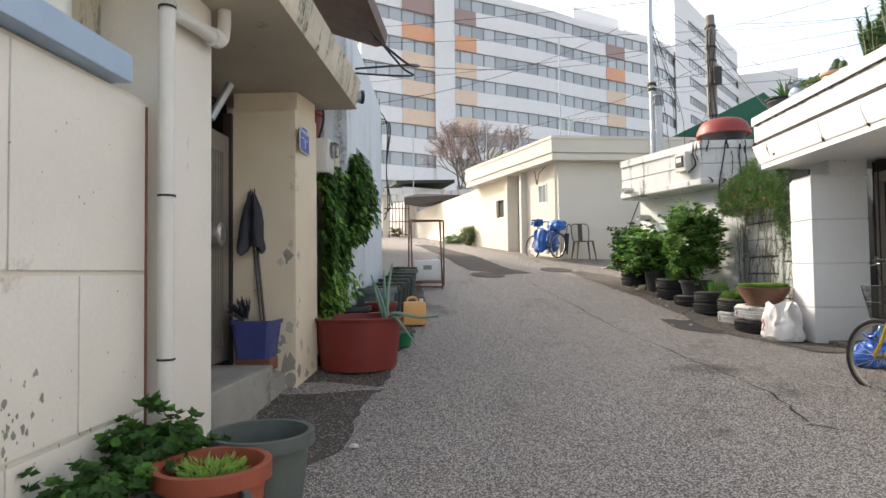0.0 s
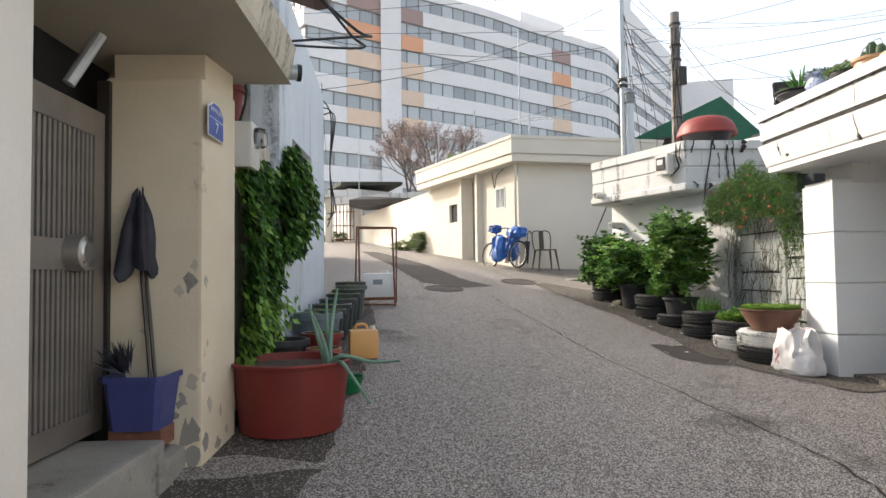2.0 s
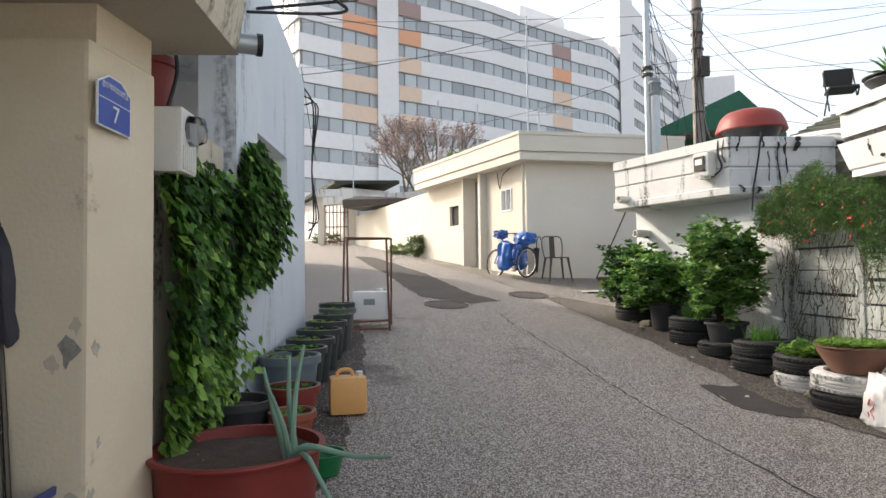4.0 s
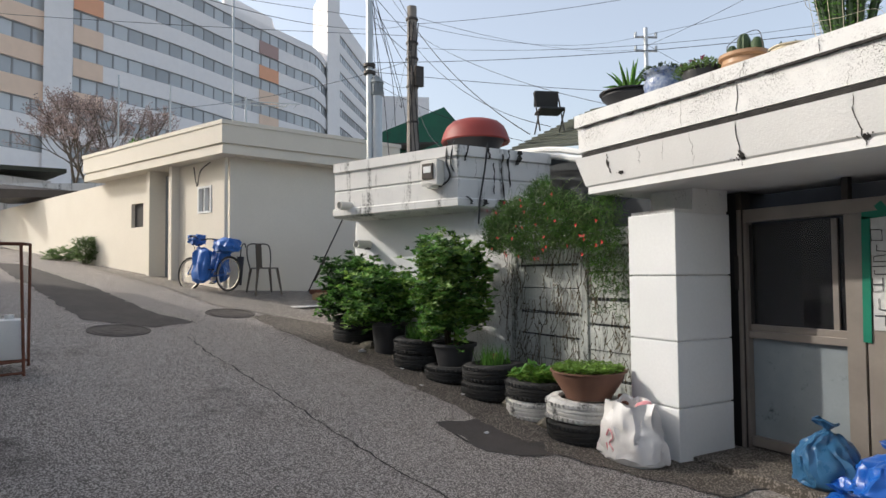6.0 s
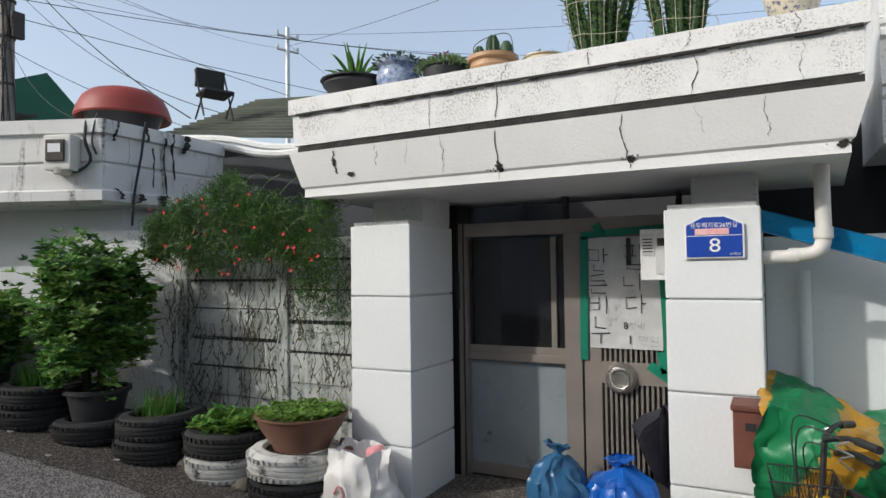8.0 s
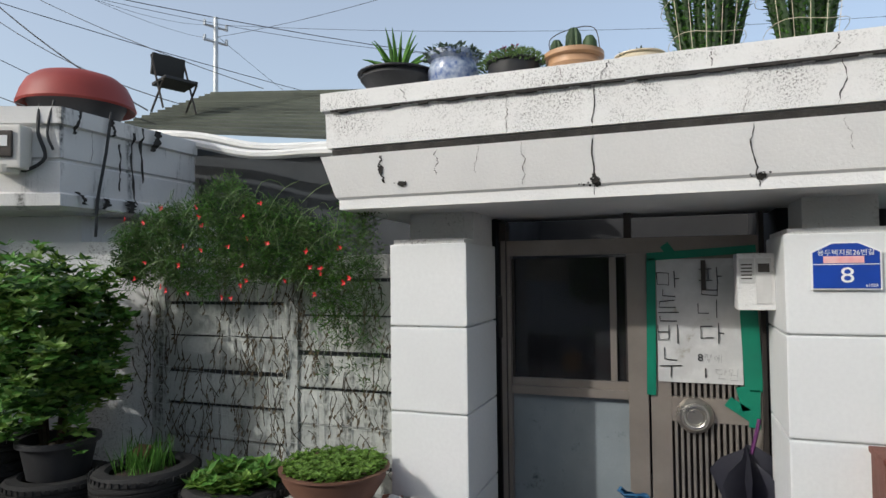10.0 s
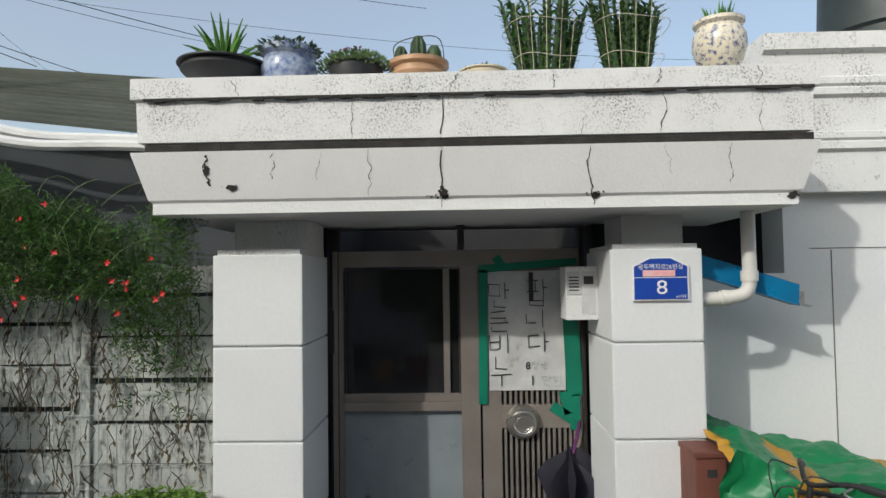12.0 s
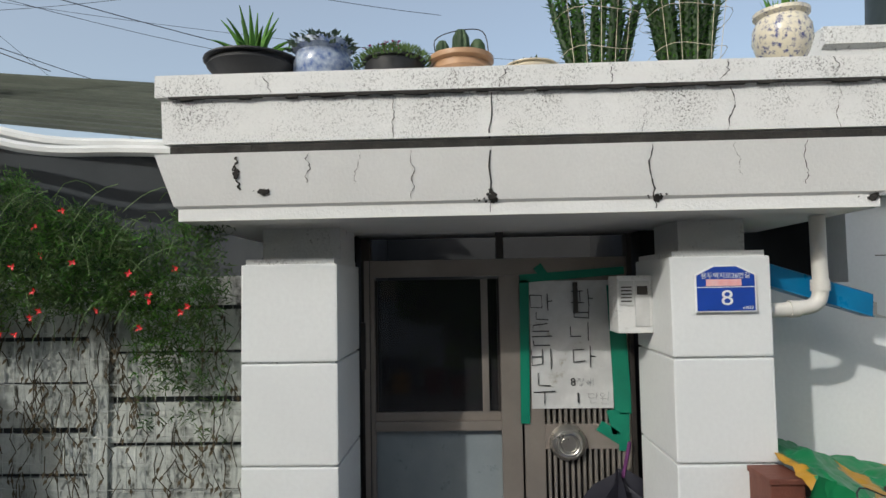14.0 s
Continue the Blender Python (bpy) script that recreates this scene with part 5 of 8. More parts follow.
def canopy_cracks():
    r = random.Random(5)
    t = thing("crack", "hairline cracks and black stains across the canopy face", "crack", 0, 0, 0, kind="structure")
    for y, z0, z1, w in ((8.66, 2.93, 3.09, 0.012), (8.33, 2.96, 3.1, 0.004), (8.1, 2.95, 3.1, 0.002), (7.82, 2.87, 3.1, 0.003), (7.42, 2.8, 3.38, 0.005), (6.62, 2.8, 3.1, 0.005), (6.3, 3.14, 3.38, 0.004),
                         (6.22, 2.95, 3.1, 0.002), (5.92, 2.9, 3.1, 0.004), (7.9, 3.16, 3.38, 0.003), (5.75, 3.14, 3.38, 0.003), (6.7, 3.15, 3.3, 0.002), (8.5, 3.4, 3.5, 0.004), (7.37, 3.4, 3.5, 0.004), (6.85, 3.4, 3.5, 0.004), (6.33, 3.4, 3.5, 0.004), (5.8, 3.4, 3.5, 0.004), (7.62, 3.4, 3.5, 0.003)):
        bm = bmesh.new()
        n = 16
        pts = []
        yy = y
        for k in range(n + 1):
            z = z0 + (z1 - z0) * k / n
            yy += r.uniform(-0.011, 0.011)
            pts.append((yy, z, w * r.uniform(0.15, 1.1) * (0.4 + 0.6 * math.sin(3.14 * (k + 0.5) / (n + 1)))))
        for (a, za, wa), (b, zb, wb) in zip(pts, pts[1:]):
            bm.faces.new([bm.verts.new(v) for v in ((face_x(za), a - wa, za), (face_x(za), a + wa, za), (face_x(zb), b + wb, zb), (face_x(zb), b - wb, zb))])
        part("crack_line", bm, "crackline" if w < 0.004 else "grime", t)
    for y, z, a, b in ((7.42, 2.87, 0.03, 0.07), (6.62, 2.85, 0.06, 0.015), (5.6, 2.83, 0.07, 0.02), (8.55, 2.92, 0.05, 0.008), (7.42, 2.855, 0.09, 0.01), (8.68, 3.0, 0.014, 0.05)):
        bm = bmesh.new()
        for j in range(16):
            far = r.random() ** 1.5
            cp, cq, sz = a * far * math.cos(j * 2.4), b * far * math.sin(j * 2.4) + 0.4 * b * far, r.uniform(0.006, 0.016) * (1.3 - far)
            pts = [(cp + sz * math.cos(k / 9 * 6.28) * r.uniform(0.4, 1.5), cq + sz * math.sin(k / 9 * 6.28) * r.uniform(0.4, 1.5)) for k in range(9)]
            bm.faces.new([bm.verts.new((face_x(z + q) - 0.0015 - 0.0002 * j, y + p, z + q)) for p, q in pts])
        part("stain", bm, "grime", t)
    bm = bmesh.new()
    for k in range(60):
        y = 5.5 + k * 0.0585
        h = r.uniform(0.001, 0.012)
        box(bm, 4.287 + r.uniform(0, 0.006), 4.322, y, y + 0.0585, 3.112, 3.152)
        box(bm, 4.266, 4.29, y, y + 0.0585, 3.388 - h, 3.396)
    part("grime_line", bm, "grime", t)


canopy_cracks()


def pot_on(name, label, x, y, z, prof, mat, soil_at, n=28, group=""):
    t = thing(name, label, "plant pot", x, y, z, group=group)
    bm = bmesh.new()
    lathe(bm, prof, n)
    part("body", bm, mat, t, smooth=True)
    bm = bmesh.new()
    rr, zz = soil_at
    lathe(bm, [(0, zz + 0.01), (rr * 0.6, zz + 0.012), (rr, zz)], 20)
    for v in bm.verts:
        v.co.z += 0.012 * noise.noise(v.co * 14)
    part("soil", bm, "soil", t, smooth=True)
    return t


def bowl(r, h, foot=0.6, lip=0.02, wall_t=0.012):
    return [(0, 0.004), (r * foot, 0.004), (r * foot, 0.0), (r * foot + 0.005, 0.02), (r * 0.93, h * 0.75), (r - lip, h * 0.93), (r, h * 0.95), (r, h), (r - lip * 1.4, h), (r * 0.88, h * 0.7), (r * 0.8, h * 0.55), (0, h * 0.55)]


def straight_pot(r, h, taper=0.78, lip=0.018):
    return [(0, 0.004), (r * taper, 0.004), (r * taper, 0), (r * 0.96, h * 0.86), (r + lip, h * 0.87), (r + lip, h), (r - 0.012, h), (r - 0.014, h * 0.86), (r * 0.88, h * 0.6), (0, h * 0.6)]


def canopy_plants():
    z = 3.5
    r = random.Random(11)
    p = pot_on("plant_pot", "wide black plastic bowl with an aloe on the canopy", 4.56, 8.68, z, bowl(0.26, 0.16, 0.55, 0.03), "blackpot", (0.2, 0.12))
    L = []
    for k in range(19):
        a, tilt, ln = 2.4 * k, 0.12 + 0.062 * k, 0.36 - 0.007 * k
        side = Vector((math.cos(a), math.sin(a), 0))
        q = Vector((0, 0, 0.11)) + side * 0.02
        bm = bmesh.new()
        pts = []
        for j in range(8):
            pts.append(q.copy())
            an = 1.5708 - tilt * (0.5 + j * 0.17)
            q = q + (side * math.cos(an) + Vector((0, 0, math.sin(an)))) * ln / 7
        tube(bm, pts, [0.017, 0.019, 0.018, 0.016, 0.013, 0.01, 0.006, 0.002], 6)
        across = side.cross(Vector((0, 0, 1)))
        part("aloe_leaf", bm, "leaf", p, smooth=True)
    bm = bmesh.new()
    p = pot_on("plant_pot", "blue and white porcelain pot with trailing succulents", 4.58, 8.31, z, [(0, 0), (0.1, 0), (0.15, 0.06), (0.165, 0.13), (0.14, 0.2), (0.165, 0.22), (0.165, 0.25), (0.15, 0.25), (0.13, 0.19), (0, 0.19)], "porcelain", (0.14, 0.2))
    L = []
    for k in range(420):
        a, q = r.uniform(0, 6.28), 0.17 * math.sqrt(r.random())
        base = Vector((q * math.cos(a), q * math.sin(a), 0.24 + r.uniform(-0.02, 0.035) - 0.6 * max(0, q - 0.13)))
        L.append((base, (Vector((math.cos(a), math.sin(a), 0.2)) + rv(r, 0.6)).normalized() * 0.045, rv(r) + Vector((0, 0, 1)), 0.02))
    leaf_mesh("succulent_leaf", L, "succulent", p, kind="stuff")
    p = pot_on("plant_pot", "dark glazed pot with a pink-flowering bush", 4.58, 7.92, z, bowl(0.17, 0.15, 0.7), "blackpot", (0.14, 0.12))
    L, F = [], []
    for k in range(900):
        a, q = r.uniform(0, 6.28), math.sqrt(r.random()) * 0.21
        base = Vector((q * math.cos(a), q * math.sin(a), 0.1 + 0.13 * r.random() ** 0.5 * (1 - (q / 0.25) ** 2)))
        L.append((base, (Vector((math.cos(a), math.sin(a), 0.8)) + rv(r, 0.7)).normalized() * 0.032, rv(r), 0.012))
    for k in range(26):
        a, q = r.uniform(0, 6.28), r.random() * 0.17
        F += whorl(r, Vector((q * math.cos(a), q * math.sin(a), 0.22 + r.random() * 0.04 - 0.3 * q * q / 0.17)), Vector((0, 0, 1)), 5, 0.018, 0.014)
    leaf_mesh("bush_leaf", L, "leaf_dusty", p)
    leaf_mesh("flower", F, "petal_pink", p, kind="stuff")
    p = pot_on("plant_pot", "tan clay pot with small barrel cacti and a wire hoop", 4.58, 7.56, z, [(0, 0), (0.12, 0), (0.16, 0.08), (0.15, 0.12), (0.175, 0.13), (0.175, 0.155), (0.14, 0.155), (0.12, 0.12), (0, 0.12)], "claybeige", (0.14, 0.135))
    for k, (dy, h, rr) in enumerate(((0.0, 0.2, 0.05), (-0.09, 0.15, 0.045), (0.1, 0.14, 0.04), (0.03, 0.1, 0.035))):
        bm = bmesh.new()
        lathe(bm, [(0, 0), (rr * 0.9, 0.01), (rr, h * 0.4), (rr * 0.9, h * 0.75), (rr * 0.5, h * 0.95), (0, h)], 20, pose(0.02 * (k % 2), dy, 0.12))
        for v in bm.verts:
            a = math.atan2(v.co.y - dy, v.co.x)
            v.co.x *= 1 + 0.1 * math.cos(10 * a)
        part("cactus", bm, "cactus", p, smooth=True)
    bm = bmesh.new()
    tube(bm, bend([(0, 0.12, 0.14), (0, 0.14, 0.26), (0, 0.02, 0.31), (0, -0.12, 0.3), (0, -0.15, 0.15)], 5), 0.003, 5)
    part("wire_hoop", bm, "steel_dark", p)
    p = pot_on("plant_pot", "shallow white dish with low cactus", 4.55, 7.19, z, bowl(0.14, 0.09, 0.7), "cream_glaze", (0.12, 0.07))
    L = []
    for k in range(120):
        a, q = r.uniform(0, 6.28), r.random() * 0.12
        L.append((Vector((q * math.cos(a), q * math.sin(a), 0.08)), (Vector((0, 0, 1)) + rv(r, 0.8)).normalized() * 0.035, rv(r), 0.02))
    leaf_mesh("succulent_leaf", L, "succulent", p, kind="stuff")
    for y, seed in ((6.84, 1), (6.36, 2)):
        q = random.Random(seed)
        t = thing("spurge_cactus", "tall bundle of green spiky spurge stems tied with string", "cactus", 4.6, y, z)
        stems = []
        for k in range(26):
            a, rad = q.uniform(0, 6.28), math.sqrt(q.random()) * 0.12
            b = Vector((rad * math.cos(a), rad * math.sin(a), 0))
            tip = Vector((b.x * 2.0, b.y * 2.1, q.uniform(0.42, 0.66) - 0.6 * rad))
            stems.append((b, tip))
        bm = bmesh.new()
        for b, tip in stems:
            pts = [b.lerp(tip, f) + rv(q, 0.006) for f in (0, 0.35, 0.7, 1)]
            tube(bm, pts, [0.014, 0.017, 0.015, 0.008], 6)
        part("stem", bm, "cactus", t, smooth=True, kind="stuff")
        L = []
        for b, tip in stems:
            for k in range(58):
                f = 0.04 + 0.96 * k / 58
                p0 = b.lerp(tip, f)
                a = k * 2.4
                d = Vector((math.cos(a), math.sin(a), 0.5)) * 0.055 * (1.25 if f > 0.9 else 0.85)
                L.append((p0, d, Vector((0, 0, 1)), 0.017))
        leaf_mesh("spine_leaf", L[::2], "leaf_dark", t, kind="stuff")
        leaf_mesh("spine_leaf", L[1::2], "leaf", t, kind="stuff")
        for zz, rr in ((0.14, 0.2), (0.33, 0.235)):
            bm = bmesh.new()
            tube(bm, [(rr * math.cos(k / 20 * 6.2832), rr * math.sin(k / 20 * 6.2832), zz + 0.015 * math.sin(k)) for k in range(21)], 0.0018, 4)
            part("string", bm, "cream_glaze", t)
        for k in range(5):
            a = 2.3 + k * 0.4
            bm = bmesh.new()
            tube(bm, [(0.17 * math.cos(a), 0.17 * math.sin(a), 0), (0.235 * math.cos(a), 0.235 * math.sin(a), 0.45)], 0.0016, 4)
            part("string", bm, "cream_glaze", t)
    p = pot_on("vase", "round floral porcelain pot on a cream foot", 4.75, 5.78, 3.56, [(0, 0), (0.1, 0), (0.11, 0.03), (0.08, 0.05), (0.13, 0.12), (0.155, 0.2), (0.15, 0.27), (0.125, 0.32), (0.145, 0.34), (0.145, 0.36), (0.12, 0.36), (0.1, 0.3), (0, 0.3)], "mosaic", (0.1, 0.31))
    bm = bmesh.new()
    lathe(bm, [(0, -0.04), (0.13, -0.04), (0.135, 0.0), (0.1, 0.035), (0, 0.035)], 24)
    part("foot", bm, "cream_glaze", p, smooth=True)
    L = []
    for k in range(60):
        a = r.uniform(0, 6.28)
        L.append((Vector((0.04 * math.cos(a), 0.04 * math.sin(a), 0.32)), (Vector((math.cos(a) * 0.4, math.sin(a) * 0.4, 1)) + rv(r, 0.2)).normalized() * r.uniform(0.08, 0.16), Vector((math.cos(a), math.sin(a), 0)), 0.02))
    leaf_mesh("blade", L, "leaf", p)
    t = thing("moss_cushion", "low brown cushion plants on the canopy edge", "plant", 4.5, 5.95, z)
    L = []
    for k in range(900):
        a, q = r.uniform(0, 6.28), math.sqrt(r.random())
        L.append((Vector((0.1 * q * math.cos(a), 0.22 * q * math.sin(a), 0.05 * (1 - q * q))), (Vector((0, 0, 1)) + rv(r, 0.9)).normalized() * 0.03, rv(r), 0.014))
    leaf_mesh("cushion", L, "dry", t)


canopy_plants()


# ---- tyres with plants along the fence ----
def tyre(x, y, z, mat="tyre", tilt=0.0, R=0.347, label="worn black car tyre used as a planter, stacked by the fence"):
    t = thing("tyre", label, "tyre", x, y, z, group="tyres along the fence")
    prof = []
    for k in range(15):
        a = -2.5 + 5.0 * k / 14
        q = R - 0.09 + 0.09 * math.copysign(abs(math.cos(a)) ** 0.5, math.cos(a))
        prof.append((q, 0.09 + 0.09 * math.copysign(abs(math.sin(a)) ** 0.55, math.sin(a))))
    prof = [(R - 0.13, 0.02)] + [(R - 0.1, 0.0)] + [(R - 0.03, 0.0), (R - 0.006, 0.025), (R, 0.045), (R - 0.008, 0.05), (R - 0.008, 0.058), (R, 0.063), (R + 0.002, 0.085), (R - 0.008, 0.088), (R - 0.008, 0.096), (R + 0.002, 0.1), (R, 0.12), (R - 0.008, 0.124), (R - 0.008, 0.132), (R, 0.136), (R - 0.006, 0.155), (R - 0.03, 0.18), (R - 0.1, 0.185), (R - 0.125, 0.165), (R - 0.11, 0.14), (R - 0.05, 0.1), (R - 0.11, 0.04), (R - 0.13, 0.02)]
    bm = bmesh.new()
    lathe(bm, prof, 44, pose(0, 0, 0, tilt, tilt * 0.6, 0))
    part("tread", bm, mat, t, smooth=True, ripple=0.006)
    bm = bmesh.new()
    for k in range(44):
        a = 6.2832 * k / 44
        box(bm, R - 0.004, R + 0.006, -0.012, 0.012, 0.135, 0.165, Matrix.Rotation(a, 4, "Z"))
        box(bm, R - 0.004, R + 0.006, -0.012, 0.012, 0.018, 0.045, Matrix.Rotation(a + 0.07, 4, "Z"))
    part("tread_block", bm, mat, t, kind="stuff")
    return t


def soil_disc(parent, r, z):
    bm = bmesh.new()
    lathe(bm, [(0, z + 0.015), (r * 0.6, z + 0.012), (r, z)], 20)
    for v in bm.verts:
        v.co.z += 0.02 * noise.noise(v.co * 12)
    return part("soil", bm, "soil", parent, smooth=True)


def stone(x, y, s, seed, label="rough broken stone wedged between the tyres", mat="rock"):
    bm = bmesh.new()
    bmesh.ops.create_icosphere(bm, subdivisions=2, radius=s)
    for v in bm.verts:
        v.co += 0.35 * s * noise.noise_vector(v.co / s * 1.3 + Vector((seed * 3.1, 0, 0)))
        v.co.z *= 0.6
    ob = part("stone", bm, mat, None, label, category="stone")
    ob.location = (x, y, ground_z(x, y) + s * 0.25)
    ob["group"] = "stones by the tyres"


def tyre_row():
    r = random.Random(3)
    gz = ground_z
    white = "white-painted peeling tyre used as a planter under another"
    # nearest stack with the brown bowl
    x, y = 4.34, 9.08
    z = gz(x, y)
    tyre(x, y, z - 0.01, "tyre")
    tyre(x + 0.01, y + 0.02, z + 0.18, "tyre_white", 3, label=white)
    p = pot_on("planter_bowl", "wide brown clay bowl packed with green seedlings", x, y - 0.05, z + 0.37, bowl(0.34, 0.25, 0.6, 0.02), "brownpot", (0.3, 0.2))
    L = []
    for k in range(650):
        a, q = r.uniform(0, 6.28), math.sqrt(r.random()) * 0.31
        base = Vector((q * math.cos(a), q * math.sin(a), 0.24 + r.random() * 0.05))
        L += whorl(r, base, Vector((0, 0, 1)), 4, 0.035, 0.026, 1.0)
    leaf_mesh("seedling", L, "leaf_light", p, kind="stuff")
    x, y = 4.38, 9.78
    z = gz(x, y)
    tyre(x, y, z - 0.01, "tyre_white", 0, label=white)
    t = tyre(x, y + 0.02, z + 0.175, "tyre", 2)
    soil_disc(t, 0.2, 0.12)
    L = []
    for k in range(150):
        a, q = r.uniform(0, 6.28), math.sqrt(r.random()) * 0.26
        L += whorl(r, Vector((q * math.cos(a), q * math.sin(a), 0.15 + r.random() * 0.1)), Vector((0, 0, 1)), 5, 0.09, 0.06, 0.9)
    leaf_mesh("lettuce", L, "leaf_light", t, kind="stuff")
    leaf_mesh("lettuce", [(p0 + rv(r, 0.05), d, n, w) for p0, d, n, w in L[::2]], "leaf", t)
    x, y = 4.24, 10.44
    z = gz(x, y)
    tyre(x, y, z - 0.01)
    t = tyre(x + 0.02, y, z + 0.17, "tyre", -2)
    soil_disc(t, 0.2, 0.12)
    L = [(Vector((r.uniform(-0.15, 0.15), r.uniform(-0.15, 0.15), 0.12)), (Vector((0, 0, 1)) + rv(r, 0.35)).normalized() * r.uniform(0.15, 0.3), rv(r), 0.012) for k in range(160)]
    leaf_mesh("chive", L, "leaf", t, kind="stuff")
    bm = bmesh.new()
    box(bm, -0.1, 0.1, -0.05, 0.05, 0, 0.06, bevel=0.006)
    b = part("brick", bm, "brick", None, "broken red brick lying on a tyre", category="brick")
    b.location, b.rotation_euler = (4.4, 10.62, z + 0.36), (0.2, 0.1, 0.6)
    x, y = 4.15, 11.12
    z = gz(x, y)
    tyre(x, y, z - 0.01)
    p = pot_on("plant_pot", "black ribbed plastic pot in a tyre holding the shrub", x, y, z + 0.16, straight_pot(0.25, 0.26), "blackpot", (0.22, 0.18))
    shrub("dense bright green evergreen shrub growing in a black pot", x + 0.02, y + 0.1, z + 0.26, 0.54, 1.5, 1700, 0.085, 0.036, ("leaf", "leaf_light", "leaf", "leaf_light", "leaf_dark"), 21, 9, low=0.06, ry=0.52)
    x, y = 4.02, 11.72
    z = gz(x, y)
    tyre(x, y, z - 0.01)
    t = tyre(x, y, z + 0.175, "tyre", 2)
    soil_disc(t, 0.2, 0.12)
    L = [(Vector((r.uniform(-0.15, 0.15), r.uniform(-0.15, 0.15), 0.12)), (Vector((0, 0, 1)) + rv(r, 0.3)).normalized() * r.uniform(0.15, 0.28), rv(r), 0.012) for k in range(220)]
    leaf_mesh("chive", L, "leaf", t, kind="stuff")
    x, y = 3.9, 12.45
    z = gz(x, y)
    pot_on("plant_pot", "tall black plastic pot with a leafy shrub", x, y, z, straight_pot(0.24, 0.42), "blackpot", (0.2, 0.3))
    shrub("leafy dark green shrub in a black pot by the white wall", x - 0.1, y, z + 0.22, 0.62, 1.0, 900, 0.085, 0.036, ("leaf", "leaf", "leaf_dark", "leaf_light"), 22, 5, low=0.05)
    x, y = 3.75, 13.2
    z = gz(x, y)
    tyre(x, y, z - 0.01)
    t = tyre(x, y, z + 0.175)
    soil_disc(t, 0.2, 0.12)
    shrub("low dark green broad-leaved shrub in stacked tyres", x - 0.05, y, z + 0.2, 0.54, 1.08, 760, 0.1, 0.045, ("leaf_dark", "leaf_dark", "leaf"), 23, 6, low=0.0)
    for i, (x, y, s) in enumerate(((4.18, 9.45, 0.09), (4.2, 10.05, 0.1), (4.12, 10.75, 0.09), (4.0, 11.42, 0.1), (3.86, 12.05, 0.1), (3.72, 12.75, 0.11), (3.6, 12.95, 0.07), (4.3, 8.72, 0.06))):
        stone(x, y, s, i)
    bm = bmesh.new()
    box(bm, -0.09, 0.09, -0.06, 0.06, 0, 0.08, bevel=0.02)
    b = part("brick", bm, "brick", None, "worn red brick beside the brown bowl", category="brick")
    b.location, b.rotation_euler = (4.5, 8.72, gz(4.5, 8.72) + 0.37), (0.1, 0.3, 0.3)


tyre_row()


